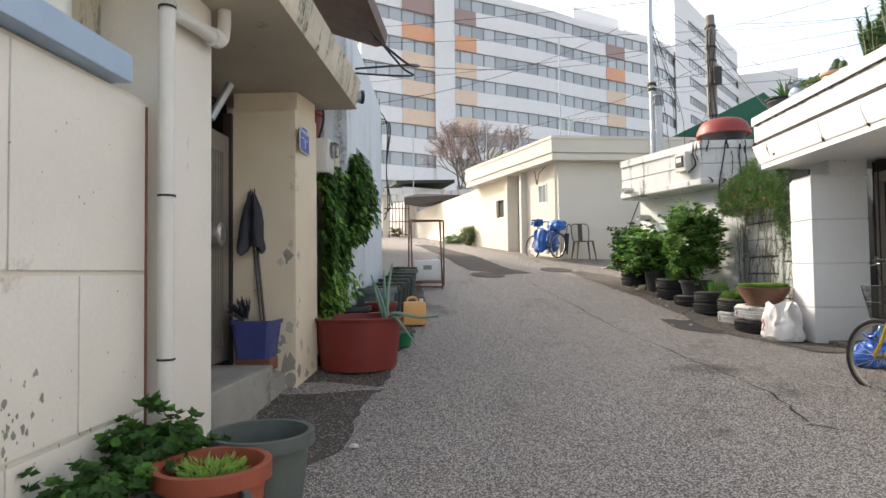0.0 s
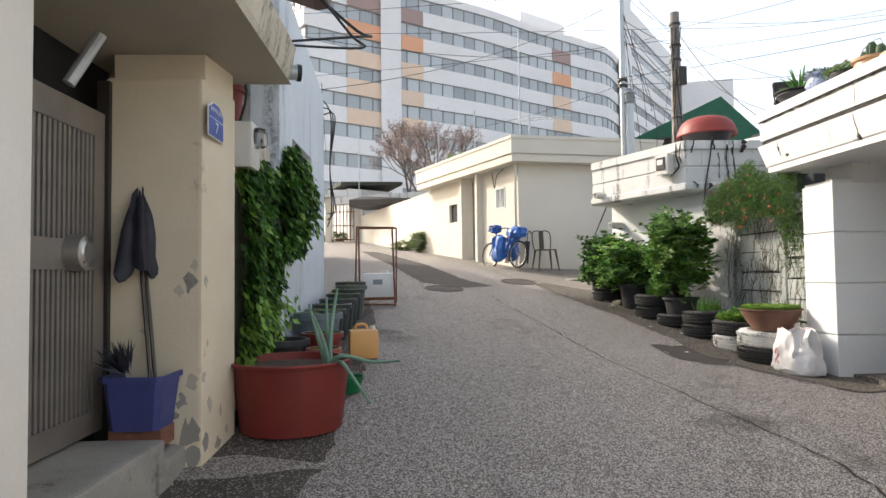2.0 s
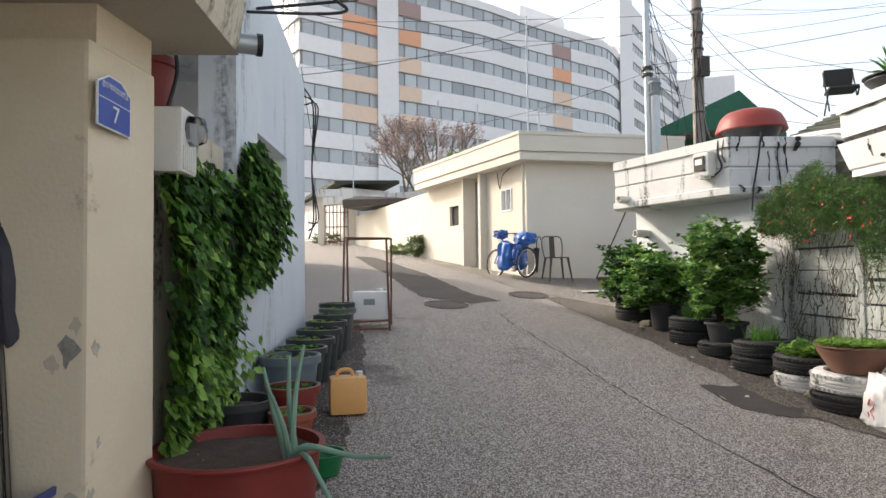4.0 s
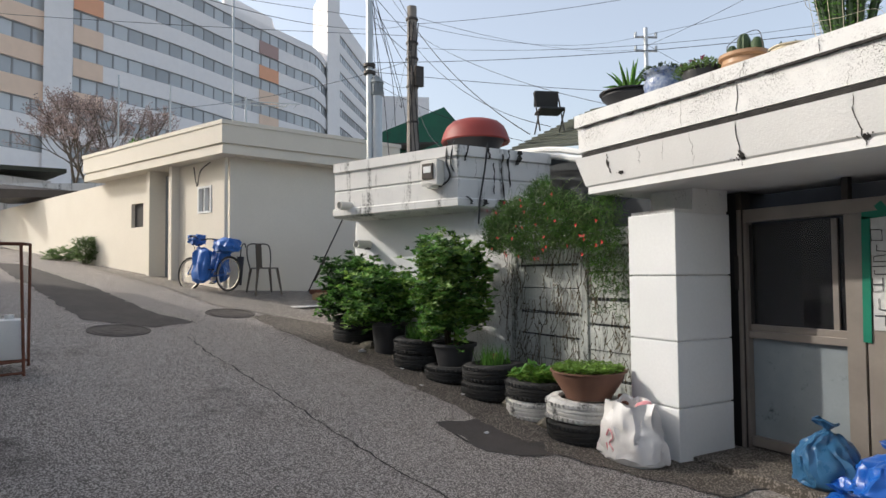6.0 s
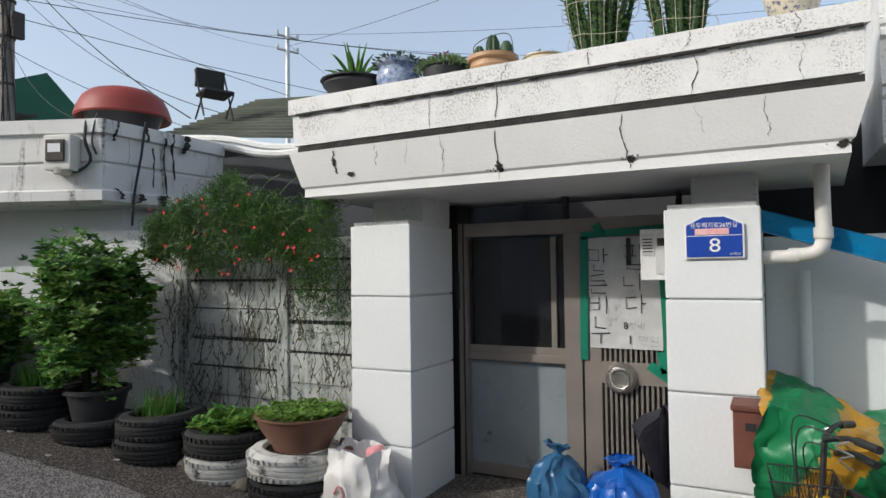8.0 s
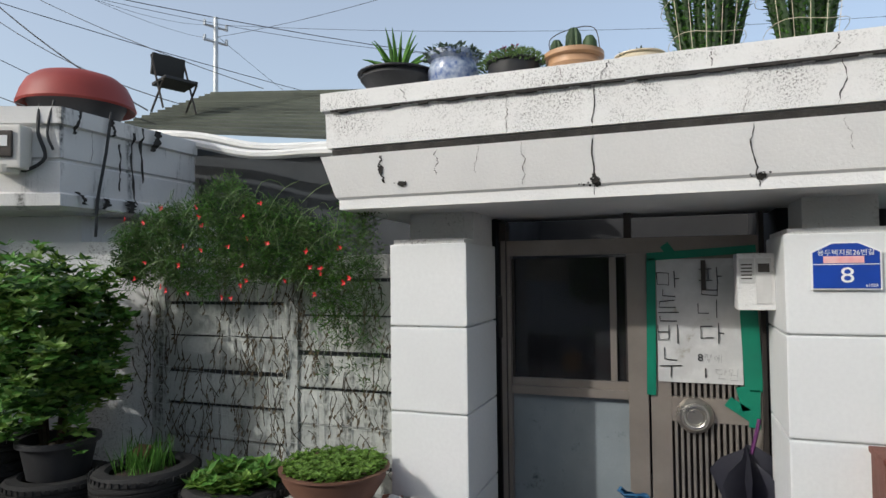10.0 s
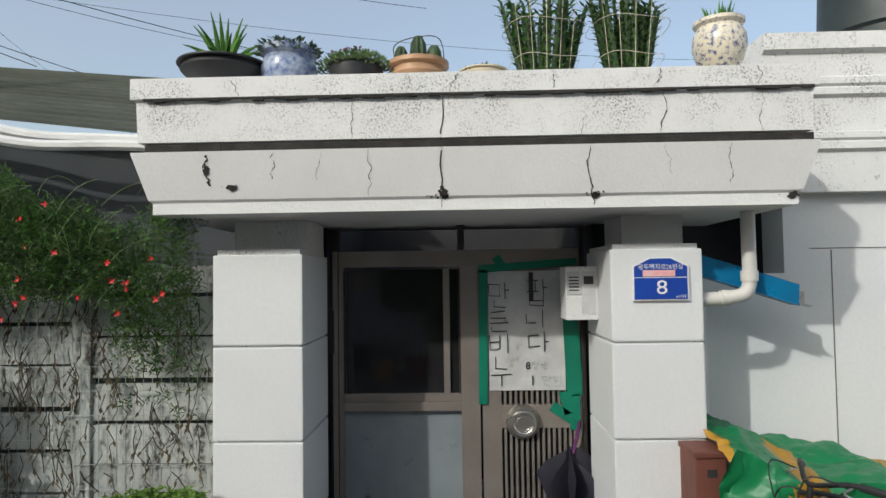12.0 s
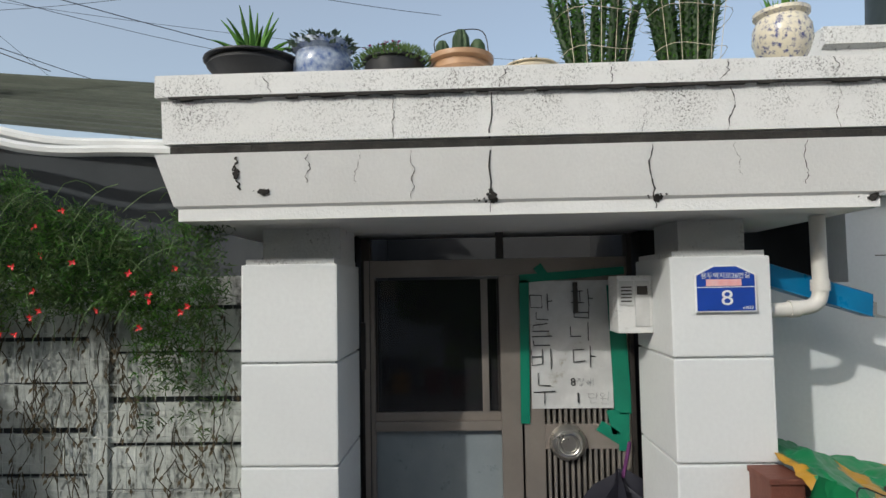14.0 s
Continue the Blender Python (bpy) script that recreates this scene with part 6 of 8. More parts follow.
def creeper_on_fence():
    r = random.Random(9)
    w = thing("wire_mesh", "white coated wire mesh standing against the concrete fence", "wire mesh", 4.88, 10.4, 0.9)
    for k in range(60):
        bm = bmesh.new()
        y = -1.6 + k * 0.0565
        tube(bm, [(0.01 * noise.noise(Vector((k, q, 0))), y + 0.006 * noise.noise(Vector((0, k, q))), ground_z(4.88, 10.4 + y) - 0.85 + q * 0.36 * 1.3) for q in range(5)], 0.0016, 4)
        part("wire", bm, "metalmesh", w)
    for k in range(10):
        bm = bmesh.new()
        z = -0.05 + k * 0.15
        tube(bm, [(-0.004, -1.6 + q * 0.65, z + 0.01 * noise.noise(Vector((k, q, 5))) + 0.05 * max(0, q - 2)) for q in range(6)], 0.0024, 4)
        part("wire", bm, "metalmesh", w)
    # bare stems
    vs = thing("dry_vines", "tangle of dry brown creeper stems on the wire mesh", "creeper", 4.86, 10.4, 0.9)
    bm = bmesh.new()
    L = []
    for k in range(310):
        y, z = r.uniform(-1.55, 1.1), r.uniform(0.15, 1.6)
        pts = [Vector((r.uniform(-0.02, 0.02), y, z))]
        for q in range(r.randint(2, 5)):
            pts.append(pts[-1] + Vector((r.uniform(-0.012, 0.012), r.uniform(-0.05, 0.05), -r.uniform(0.03, 0.09))))
        pts = [p for p in pts if p.z > 0.02] or pts[:2]
        if len(pts) > 1:
            tube(bm, pts, 0.003, 4)
        for p in pts[1:]:
            if r.random() < 0.5:
                L.append((p, (Vector((-0.4, r.uniform(-0.6, 0.6), -0.8))).normalized() * 0.045, Vector((-1, 0, 0.2)), 0.02))
    part("vine", bm, "dry", vs, kind="stuff")
    leaf_mesh("dead_leaf", L, "dry", vs, kind="stuff")
    # feathery plant with red flowers
    f = thing("cypress_vine", "feathery green creeper with small red star flowers over the fence", "creeper", 4.78, 10.0, 2.3)
    L, F, S = [], [], []
    bm = bmesh.new()
    for k in range(2500):
        y = r.uniform(-1.12, 1.05)
        mound = 0.62 + 0.14 * math.sin(y * 4 + 1) + 0.05 * math.sin(y * 11)
        low = 0.1 - (0.75 if -1.1 < y < -0.6 else 0.1) * r.random() ** 1.5 - 0.1 * max(0, math.sin(y * 5))
        z = r.uniform(low, mound)
        dep = 0.26 * math.sqrt(max(0.05, 1 - ((z - 0.3) / 0.5) ** 2))
        p = Vector((-dep * r.uniform(0.2, 1), y, z))
        for q in range(r.randint(9, 13)):
            d = (Vector((-0.5, 0, 0.1)) + rv(r, 1.0)).normalized() * r.uniform(0.03, 0.075)
            L.append((p + rv(r, 0.045), d, rv(r), 0.008))
    for k in range(90):
        y = r.uniform(-1.05, 1.0)
        p = Vector((-r.uniform(0.02, 0.3), y, r.uniform(0.1, 0.75)))
        pts = [p]
        way = Vector((-0.3, r.uniform(-1, 1), r.uniform(-0.3, 1.0)))
        for q in range(5):
            way += Vector((0, r.uniform(-0.3, 0.3), -0.35))
            pts.append(pts[-1] + way.normalized() * 0.06)
        tube(bm, pts, 0.0022, 3)
    part("tendril", bm, "leaf_dusty", f, kind="stuff")
    half = len(L) // 2
    leaf_mesh("foliage", L[:half], "leaf_dusty", f, kind="stuff")
    leaf_mesh("foliage", L[half:half + half // 2], "leaf", f, kind="stuff")
    leaf_mesh("foliage", L[half + half // 2:], "leaf_dark", f, kind="stuff")
    for k in range(34):
        y = r.uniform(-1.1, 0.9)
        p = Vector((-r.uniform(0.24, 0.34), y, r.uniform(-0.1, 0.6)))
        F = whorl(r, p, Vector((-1, 0, 0.2)), 5, 0.026, 0.014, 0.9)
        F = [(b, Vector((-0.012, d.x, d.y)).normalized() * 0.024, Vector((-1, 0, 0)), 0.013) for b, d, n, w2 in F]
        leaf_mesh("flower", F, "petal", f, kind="stuff")


creeper_on_fence()


# ---- bags ----
def bag(name, label, x, y, w, d, h, mat, seed, knot=True, lean=0.0, z=None):
    r = random.Random(seed)
    t = thing(name, label, "bag", x, y, ground_z(x, y) if z is None else z, r.uniform(0, 60) if knot else -10)
    bm = bmesh.new()
    prof = [(0, 0.0), (0.42, 0.0), (0.5, 0.08), (0.52, 0.3), (0.47, 0.55), (0.36, 0.78), (0.2, 0.93), (0.06, 1.0), (0.05, 1.04)]
    if knot:
        prof += [(0.12, 1.12), (0.2, 1.22), (0.17, 1.24)]
    else:
        prof = [(0, 0.0), (0.52, 0.0), (0.56, 0.08), (0.5, 0.35), (0.42, 0.7), (0.37, 1.0), (0.34, 0.97), (0.34, 0.8), (0, 0.78)]
    lathe(bm, [(a[0] * (1 - f) + b[0] * f, a[1] * (1 - f) + b[1] * f) for a, b in zip(prof, prof[1:]) for f in (0, 0.25, 0.5, 0.75)] + [prof[-1]], 56)
    for v in bm.verts:
        a = math.atan2(v.co.y, v.co.x)
        f = 1 + (0.05 * math.sin(9 * a + seed) + 0.04 * math.sin(17 * a + 3 * v.co.z)) * min(1, v.co.z * 2)
        v.co = Vector((v.co.x * f * w + lean * v.co.z, v.co.y * f * d, v.co.z * h))
        v.co += (0.05 * noise.noise_vector(v.co * 6 + Vector((seed, 0, 0))) + 0.025 * noise.noise_vector(v.co * 15)) * (1 if v.co.z > 0.02 else 0)
    part("sack", bm, mat, t, smooth=True)
    return t


b = bag("plastic_sack", "stuffed white plastic sack with red print by the gate pillar", 4.33, 8.5, 0.44, 0.6, 0.46, "whitebag", 3, knot=False)
bm = bmesh.new()
bmesh.ops.create_icosphere(bm, subdivisions=3, radius=0.07)
bm2 = bm
part("knot", bm2, "pink", b, "pink twisted handle", smooth=True, ripple=0.03).location = (0.05, -0.1, 0.42)
bm = bmesh.new()
tube(bm, bend([(-0.225, 0.03, 0.2), (-0.23, -0.02, 0.26), (-0.225, -0.06, 0.2), (-0.23, -0.02, 0.15), (-0.228, -0.07, 0.1), (-0.22, 0.0, 0.07), (-0.225, 0.03, 0.14)], 5), 0.007, 5)
part("print", bm, "pink", b, "red curling print")
bag("rubbish_bag", "translucent blue rubbish bag tied at the top before the gate", 5.0, 7.3, 0.46, 0.42, 0.36, "bluebag_pale", 5, z=0.56)
bag("rubbish_bag", "slumped bright blue rubbish bag at the gate post", 5.0, 6.86, 0.5, 0.5, 0.3, "bluebag", 8, lean=0.1, z=0.56)
bag("rubbish_bag", "small bright blue rubbish bag against the pillar", 4.45, 6.9, 0.4, 0.36, 0.26, "bluebag", 12)


# ---- bicycles ----
def wheel(parent, x, R=0.33, spokes=28):
    w = tagged(new("wheel"), "")
    w.parent = parent
    w.location = (0, x, R)
    bm = bmesh.new()
    lathe(bm, [(R - 0.04, -0.018), (R - 0.015, -0.024), (R, -0.01), (R, 0.01), (R - 0.015, 0.024), (R - 0.04, 0.018), (R - 0.04, -0.018)], 48, pose(0, 0, 0, 0, 90, 0))
    part("tyre", bm, "tyre", w, smooth=True)
    bm = bmesh.new()
    lathe(bm, [(R - 0.055, -0.012), (R - 0.038, -0.015), (R - 0.038, 0.015), (R - 0.055, 0.012), (R - 0.055, -0.012)], 48, pose(0, 0, 0, 0, 90, 0))
    part("rim", bm, "steel", w, smooth=True)
    bm = bmesh.new()
    for k in range(spokes):
        a = 6.2832 * k / spokes
        s = 0.025 if k % 2 else -0.025
        c = a + (0.5 if k % 4 < 2 else -0.5)
        tube(bm, [(s, 0.025 * math.cos(c), 0.025 * math.sin(c)), (0, (R - 0.05) * math.cos(a), (R - 0.05) * math.sin(a))], 0.0016, 3)
    part("spokes", bm, "steel", w)
    bm = bmesh.new()
    rod(bm, (-0.05, 0, 0), (0.05, 0, 0), 0.02, n=10)
    part("hub", bm, "steel", w)
    return w


def bicycle(label, x, y, turn, mat, basket=None, lean=6, up=0.0, steer=0):
    """Points along its own +y; wheels 1.06 m apart."""
    t = thing("bicycle", label, "bicycle", x, y, ground_z(x, y), group="bicycles")
    t.matrix_basis = Matrix.Translation((x, y, ground_z(x, y))) @ Matrix.Rotation(radians(turn), 4, "Z") @ Matrix.Rotation(radians(lean), 4, "Y")
    wheel(t, 0.53).rotation_euler.z = radians(steer)
    wheel(t, -0.53)
    bb, seat, head_t, head_b = (0, -0.08, 0.28), (0, -0.22, 0.75), (0, 0.33, 0.85), (0, 0.37, 0.68)
    bm = bmesh.new()
    tube(bm, [bb, seat], 0.017, 8)
    tube(bm, [bb, head_b], 0.024, 8)
    tube(bm, [(0, -0.18, 0.62), head_t], 0.02, 8)
    tube(bm, [head_t, head_b], 0.024, 8)
    for s in (-0.05, 0.05):
        tube(bm, [(0, -0.08, 0.28), (s, -0.53, 0.33)], 0.01, 6)
        tube(bm, [(0, -0.2, 0.68), (s, -0.53, 0.33)], 0.009, 6)
    part("frame", bm, mat, t, smooth=True)
    bm = bmesh.new()
    for s in (-0.045, 0.045):
        tube(bm, [(s * 0.8, 0.38, 0.68), (s, 0.43, 0.5), (s, 0.53, 0.33)], 0.013, 6)
    part("fork", bm, mat, t, smooth=True)
    bm = bmesh.new()
    tube(bm, [(0, 0.33, 0.84), (0, 0.31, 0.98 + up)], 0.013, 8)
    tube(bm, bend([(-0.3, 0.17, 1.02 + up), (-0.18, 0.24, 1.03 + up), (0, 0.31, 0.99 + up), (0.18, 0.24, 1.03 + up), (0.3, 0.17, 1.02 + up)], 4), 0.012, 8)
    part("handlebar", bm, "black", t, smooth=True)
    for s in (-1, 1):
        bm = bmesh.new()
        rod(bm, (s * 0.22, 0.215, 1.028 + up), (s * 0.33, 0.155, 1.018 + up), 0.018, n=10)
        part("grip", bm, "black", t)
        bm = bmesh.new()
        tube(bm, bend([(s * 0.2, 0.24, 1.02 + up), (s * 0.22, 0.29, 1.0 + up), (s * 0.31, 0.24, 0.98 + up)], 4), 0.005, 5)
        part("brake_lever", bm, "steel", t)
        bm = bmesh.new()
        tube(bm, bend([(s * 0.2, 0.26, 1.02 + up), (s * 0.15, 0.42, 1.05 + up), (s * 0.03, 0.42, 0.85), (0, 0.4, 0.7)], 5), 0.004, 5)
        part("brake_cable", bm, "cable", t)
    bm = bmesh.new()
    prof = [(-0.14, 0.075), (-0.05, 0.07), (0.03, 0.03), (0.13, 0.015)]
    lo = [bm.verts.new((s * w, q - 0.25, 0.83)) for q, w in prof for s in (-1, 1)]
    hi = [bm.verts.new((s * w * 0.8, q - 0.25, 0.88)) for q, w in prof for s in (-1, 1)]
    for i in range(3):
        a = 2 * i
        for r0 in (lo, hi):
            bm.faces.new((r0[a], r0[a + 1], r0[a + 3], r0[a + 2]))
        bm.faces.new((lo[a], lo[a + 2], hi[a + 2], hi[a]))
        bm.faces.new((lo[a + 1], lo[a + 3], hi[a + 3], hi[a + 1]))
    bm.faces.new((lo[0], lo[1], hi[1], hi[0]))
    bm.faces.new((lo[6], lo[7], hi[7], hi[6]))
    part("saddle", bm, "black", t)
    bm = bmesh.new()
    rod(bm, seat, (0, -0.25, 0.84), 0.013)
    part("seat_post", bm, "steel", t)
    bm = bmesh.new()
    lathe(bm, [(0, -0.004), (0.085, -0.004), (0.09, 0.0), (0.085, 0.004), (0, 0.004)], 24, pose(0.05, -0.08, 0.28, 0, 90, 0))
    part("chainring", bm, "steel", t)
    for s in (-1, 1):
        bm = bmesh.new()
        tube(bm, [(s * 0.05, -0.08, 0.28), (s * 0.07, -0.08 + s * 0.12, 0.28 - s * 0.12)], 0.009, 6)
        part("crank", bm, "steel", t)
        bm = bmesh.new()
        box(bm, s * 0.08 - 0.0, s * 0.17, -0.12 + s * 0.12, -0.04 + s * 0.12, 0.27 - s * 0.12, 0.29 - s * 0.12, bevel=0.004)
        part("pedal", bm, "black", t)
    bm = bmesh.new()
    for dz in (0.07, -0.07):
        tube(bm, [(0.05, -0.08, 0.28 + dz), (0.05, -0.53, 0.33 + dz * 0.5)], 0.004, 4)
    part("chain", bm, "steel_dark", t)
    if basket:
        k = tagged(new("basket"), "black wire mesh basket")
        k.parent = t
        c = Vector((0, 0.4, 0.66))
        ring = []
        for zz, sx, sy in ((0.0, 0.12, 0.09), (0.14, 0.15, 0.115), (0.28, 0.18, 0.14)):
            ring.append([c + Vector((sx * sgx, sy * sgy, zz)) for sgx, sgy in ((-1, -1), (1, -1), (1, 1), (-1, 1))])
        bm = bmesh.new()
        for q in ring:
            tube(bm, [*q, q[0]], 0.004, 5)
        part("rim_wire", bm, "black", k)
        bm = bmesh.new()
        for i in range(4):
            a0, a1, b0, b1 = ring[0][i], ring[0][(i + 1) % 4], ring[2][i], ring[2][(i + 1) % 4]
            for q in range(19):
                f = q / 18
                tube(bm, [a0.lerp(a1, f), b0.lerp(b1, min(1, f + 0.2))], 0.0014, 3)
                tube(bm, [a0.lerp(a1, f), b0.lerp(b1, max(0, f - 0.2))], 0.0014, 3)
        for q in range(10):
            f = q / 9
            tube(bm, [ring[0][0].lerp(ring[0][1], f), ring[0][3].lerp(ring[0][2], f)], 0.0014, 3)
        part("mesh", bm, "black", k)
    return t


bicycle("yellow bicycle with a black wire basket before the tarpaulin", 3.95, 5.42, 3, "yellow", basket=True, lean=4, up=0.12, steer=14)
bicycle("dark bicycle pushed in between the yellow one and the tarpaulin", 4.22, 5.38, -2, "gunmetal", lean=3)


def covered_heap():
    """A tarpaulin over boxes between the bicycles and the wall."""
    t = thing("tarpaulin", "green and ochre tarpaulin draped over goods by the white wall", "tarpaulin", 4.63, 5.44, 0.3)
    bm = bmesh.new()
    n, m = 104, 88
    rows = []
    for i in range(n + 1):
        y = 0.6 - 1.9 * i / n
        row = []
        for j in range(m + 1):
            f = j / m
            top = 1.2 - 0.42 * (i / n) + 0.04 * math.sin(i * 0.15)
            if f < 0.55:
                z = top * (f / 0.55) ** 0.8
                x = -0.32 + 0.1 * math.sin(i * 0.225) * (1 - f) - 0.05 * (1 - f)
            else:
                z = top + 0.05 * math.sin((f - 0.55) * 6)
                x = -0.32 + (f - 0.55) / 0.45 * 0.9
            v = Vector((x, y, z))
            row.append(bm.verts.new(v + 0.07 * noise.noise_vector(v * 3.5) + 0.035 * noise.noise_vector(v * 9) + 0.012 * noise.noise_vector(v * 25)))
        rows.append(row)
    faces = []
    for a, b in zip(rows, rows[1:]):
        for j in range(m):
            faces.append(bm.faces.new((a[j], a[j + 1], b[j + 1], b[j])))
    for k, fc in enumerate(faces):
        c = fc.calc_center_median()
        band = (c.y * 1.0 + c.z * 0.75) % 0.62
        fc.material_index = 1 if 0.2 < band < 0.42 and c.z > 0.2 else 0
    part("cloth", bm, ["tarp_green", "tarp_yellow"], t, smooth=True)
    bm = bmesh.new()
    box(bm, -0.2, 0.55, -1.2, 0.42, 0.0, 0.72, bevel=0.03)
    part("load", bm, "wood", t)
    b = thing("plastic_crate", "red-brown ribbed plastic box fixed on the gate pillar", "crate", 4.46, 6.04, 1.17)
    bm = bmesh.new()
    box(bm, -0.1, 0.14, -0.07, 0.09, 0, 0.32, bevel=0.01)
    part("body", bm, "redbrownbox", b)
    # thin near-black plate drawn for the shade inside the slot
    bm = bmesh.new()
    box(bm, -0.104, -0.1, -0.02, 0.03, 0.2, 0.24)
    part("slot", bm, "dark", b)
    bm = bmesh.new()
    box(bm, -0.11, 0.14, -0.08, 0.1, 0.3, 0.33, bevel=0.008)
    part("rim", bm, "redbrownbox", b)


covered_heap()


def south_wall_things():
    t = thing("drainpipe", "white plastic drainpipe with an elbow under the canopy", "drainpipe", 4.7, 5.67, 2.28)
    bm = bmesh.new()
    tube(bm, bend([(0, 0.0, 0.5), (0, 0, 0.3), (0, 0.0, 0.1), (0, 0.03, 0.03), (0, 0.1, 0.01), (0, 0.2, 0.0), (0, 0.31, 0.0)], 4), 0.04, 16)
    part("pipe", bm, "pvc", t, smooth=True)
    bm = bmesh.new()
    rod(bm, (0, 0, 0.1), (0, 0, 0.16), 0.048, n=20)
    part("collar", bm, "pvc", t, smooth=True)
    bm = bmesh.new()
    rod(bm, (0, 0.12, 0.005), (0, 0.17, 0.005), 0.046, n=20)
    part("collar", bm, "pvc", t, smooth=True)
    t = thing("gutter_length", "spare blue film-wrapped gutter length slung under the canopy", "gutter", 4.85, 5.36, 2.36)
    bm = bmesh.new()
    for a, b in (((-0.045, 0.0), (-0.06, 0.12)), ((-0.06, 0.0), (0.06, 0.0)), ((0.06, 0.0), (0.06, 0.12)), ((-0.06, 0.12), (-0.035, 0.12))):
        sweep(bm, [(a[0], a[1]), (b[0], b[1]), (b[0] + 0.006, b[1] + 0.006), (a[0] + 0.006, a[1] + 0.006)], (0, 0.66, 0.09), (0, -0.02, -0.13), (1, 0))
    part("channel", bm, "gutter_blue", t)
    bm = bmesh.new()
    sweep(bm, [(-0.045, 0.015), (0.05, 0.015), (0.05, 0.1), (0.044, 0.1), (0.044, 0.021), (-0.045, 0.021)], (0, 0.0, -0.12), (0, -0.1, -0.155), (1, 0))
    part("bare_end", bm, "steel", t)
    t = thing("downpipe", "thin white downpipe in the corner of the house wall", "drainpipe", 5.25, 5.75, 0.5)
    bm = bmesh.new()
    rod(bm, (0, 0, 0), (0, 0, 1.7), 0.035, n=12)
    part("pipe", bm, "white", t, smooth=True)
    bm = bmesh.new()
    for y in (4.86, 3.2, 1.5):
        box(bm, 5.296, 5.3, y - 0.003, y + 0.003, 0.2, 2.9 if y < 4 else 2.57)
    box(bm, 5.296, 5.3, -5, 5.0, 2.58, 2.586)
    part("wall_joint", bm, "crackline", kind="structure", label="thin joint in the white wall")
    t = thing("water_tank", "dark blue-green round water tank on the roof", "water tank", 6.3, 3.75, 3.95)
    bm = bmesh.new()
    lathe(bm, [(0, 0), (0.5, 0), (0.52, 0.1), (0.48, 0.12), (0.48, 0.4), (0.52, 0.42), (0.5, 0.9), (0, 1.0)], 28)
    part("body", bm, "darkpot", t, smooth=True)
    bm = bmesh.new()
    box(bm, 6.65, 7.9, -6, 5.3, 3.3, 3.95)
    part("roof_south", bm, "concrete", kind="structure", label="flat roof of the white house")


south_wall_things()


# ---- terrace and things behind it ----
def terrace_things():
    a = math.degrees(math.atan2(0.917, -0.40)) - 90
    m = thing("electric_meter", "cream electricity meter box with a glass window on the parapet", "electric meter", 4.29, 11.79, 3.2, a)
    bm = bmesh.new()
    box(bm, -0.16, 0.0, -0.13, 0.13, 0.0, 0.33, bevel=0.02)
    part("body", bm, "pvc", m)
    bm = bmesh.new()
    box(bm, -0.18, -0.16, -0.08, 0.1, 0.08, 0.28, bevel=0.01)
    part("window", bm, "steel_dark", m)
    bm = bmesh.new()
    box(bm, -0.185, -0.18, -0.05, 0.07, 0.16, 0.24)
    part("dial", bm, "white", m)
    bm = bmesh.new()
    lathe(bm, [(0, -0.03), (0.07, -0.03), (0.09, 0.03), (0, 0.03)], 16, pose(-0.08, 0, 0))
    part("base", bm, "pvc", m)
    bm = bmesh.new()
    tube(bm, bend([(4.36, 11.62, 3.72), (4.33, 11.6, 3.5), (4.36, 11.56, 3.3), (4.3, 11.7, 3.2), (4.28, 11.75, 3.25)], 5), 0.014, 6)
    tube(bm, bend([(4.4, 11.52, 3.75), (4.36, 11.54, 3.5), (4.38, 11.5, 3.36)], 5), 0.01, 6)
    part("meter_cable", bm, "cable", None, "black cable looped beside the meter", category="cable")
    bm = bmesh.new()
    tube(bm, [(4.85, 11.43, 3.75), (4.8, 11.43, 3.4), (4.72, 11.43, 3.0), (4.68, 11.4, 2.7)], 0.012, 6)
    part("hanging_cable", bm, "cable", None, "black cable hanging over the parapet", category="cable")
    # pipe ends
    for x, y, z, nm in ((3.95, 13.45, 2.52, "vent pipe stub in the white wall"), (3.62, 13.25, 3.06, "rusty pipe stub under the parapet")):
        t = thing("pipe_stub", nm, "pipe", x, y, z)
        bm = bmesh.new()
        lathe(bm, [(0.05, -0.1), (0.062, -0.1), (0.062, 0.16), (0.05, 0.16), (0.045, -0.05), (0, -0.05)], 18, pose(0, 0, 0, 90, 0, -70))
        part("pipe", bm, "pvc", t, smooth=True)
        bm = bmesh.new()
        rod(bm, (0.02, 0.0, -0.03), (0.1, 0.05, -0.03), 0.045, n=14)
        part("collar", bm, "steel_dark", t)
    # red tank cover
    t = thing("tank_cover", "faded red dished tank cover upside down on black pots", "tank cover", 5.05, 12.05, 3.68)
    bm = bmesh.new()
    lathe(bm, [(0.0, 0.51), (0.24, 0.51), (0.33, 0.48), (0.4, 0.42), (0.445, 0.33), (0.47, 0.25), (0.48, 0.22), (0.47, 0.2), (0.44, 0.22), (0.34, 0.44), (0, 0.45)], 36)
    part("cover", bm, "red_tank", t, smooth=True)
    bm = bmesh.new()
    lathe(bm, [(0, 0), (0.28, 0), (0.4, 0.24), (0.0, 0.26)], 30)
    part("vessel", bm, "blackpot", t, smooth=True)
    # steel pole with its cap
    t = thing("steel_pole", "galvanised steel mast with a green cap fitting and cables", "pole", 4.52, 14.28, 2.9)
    bm = bmesh.new()
    rod(bm, (0, 0, 0), (0, 0, 2.2), 0.085, n=16)
    part("sleeve", bm, "galv", t, smooth=True)
    bm = bmesh.new()
    rod(bm, (-0.11, 0.05, 0), (-0.11, 0.05, 4.6), 0.055, n=14)
    part("mast", bm, "galv", t, smooth=True)
    bm = bmesh.new()
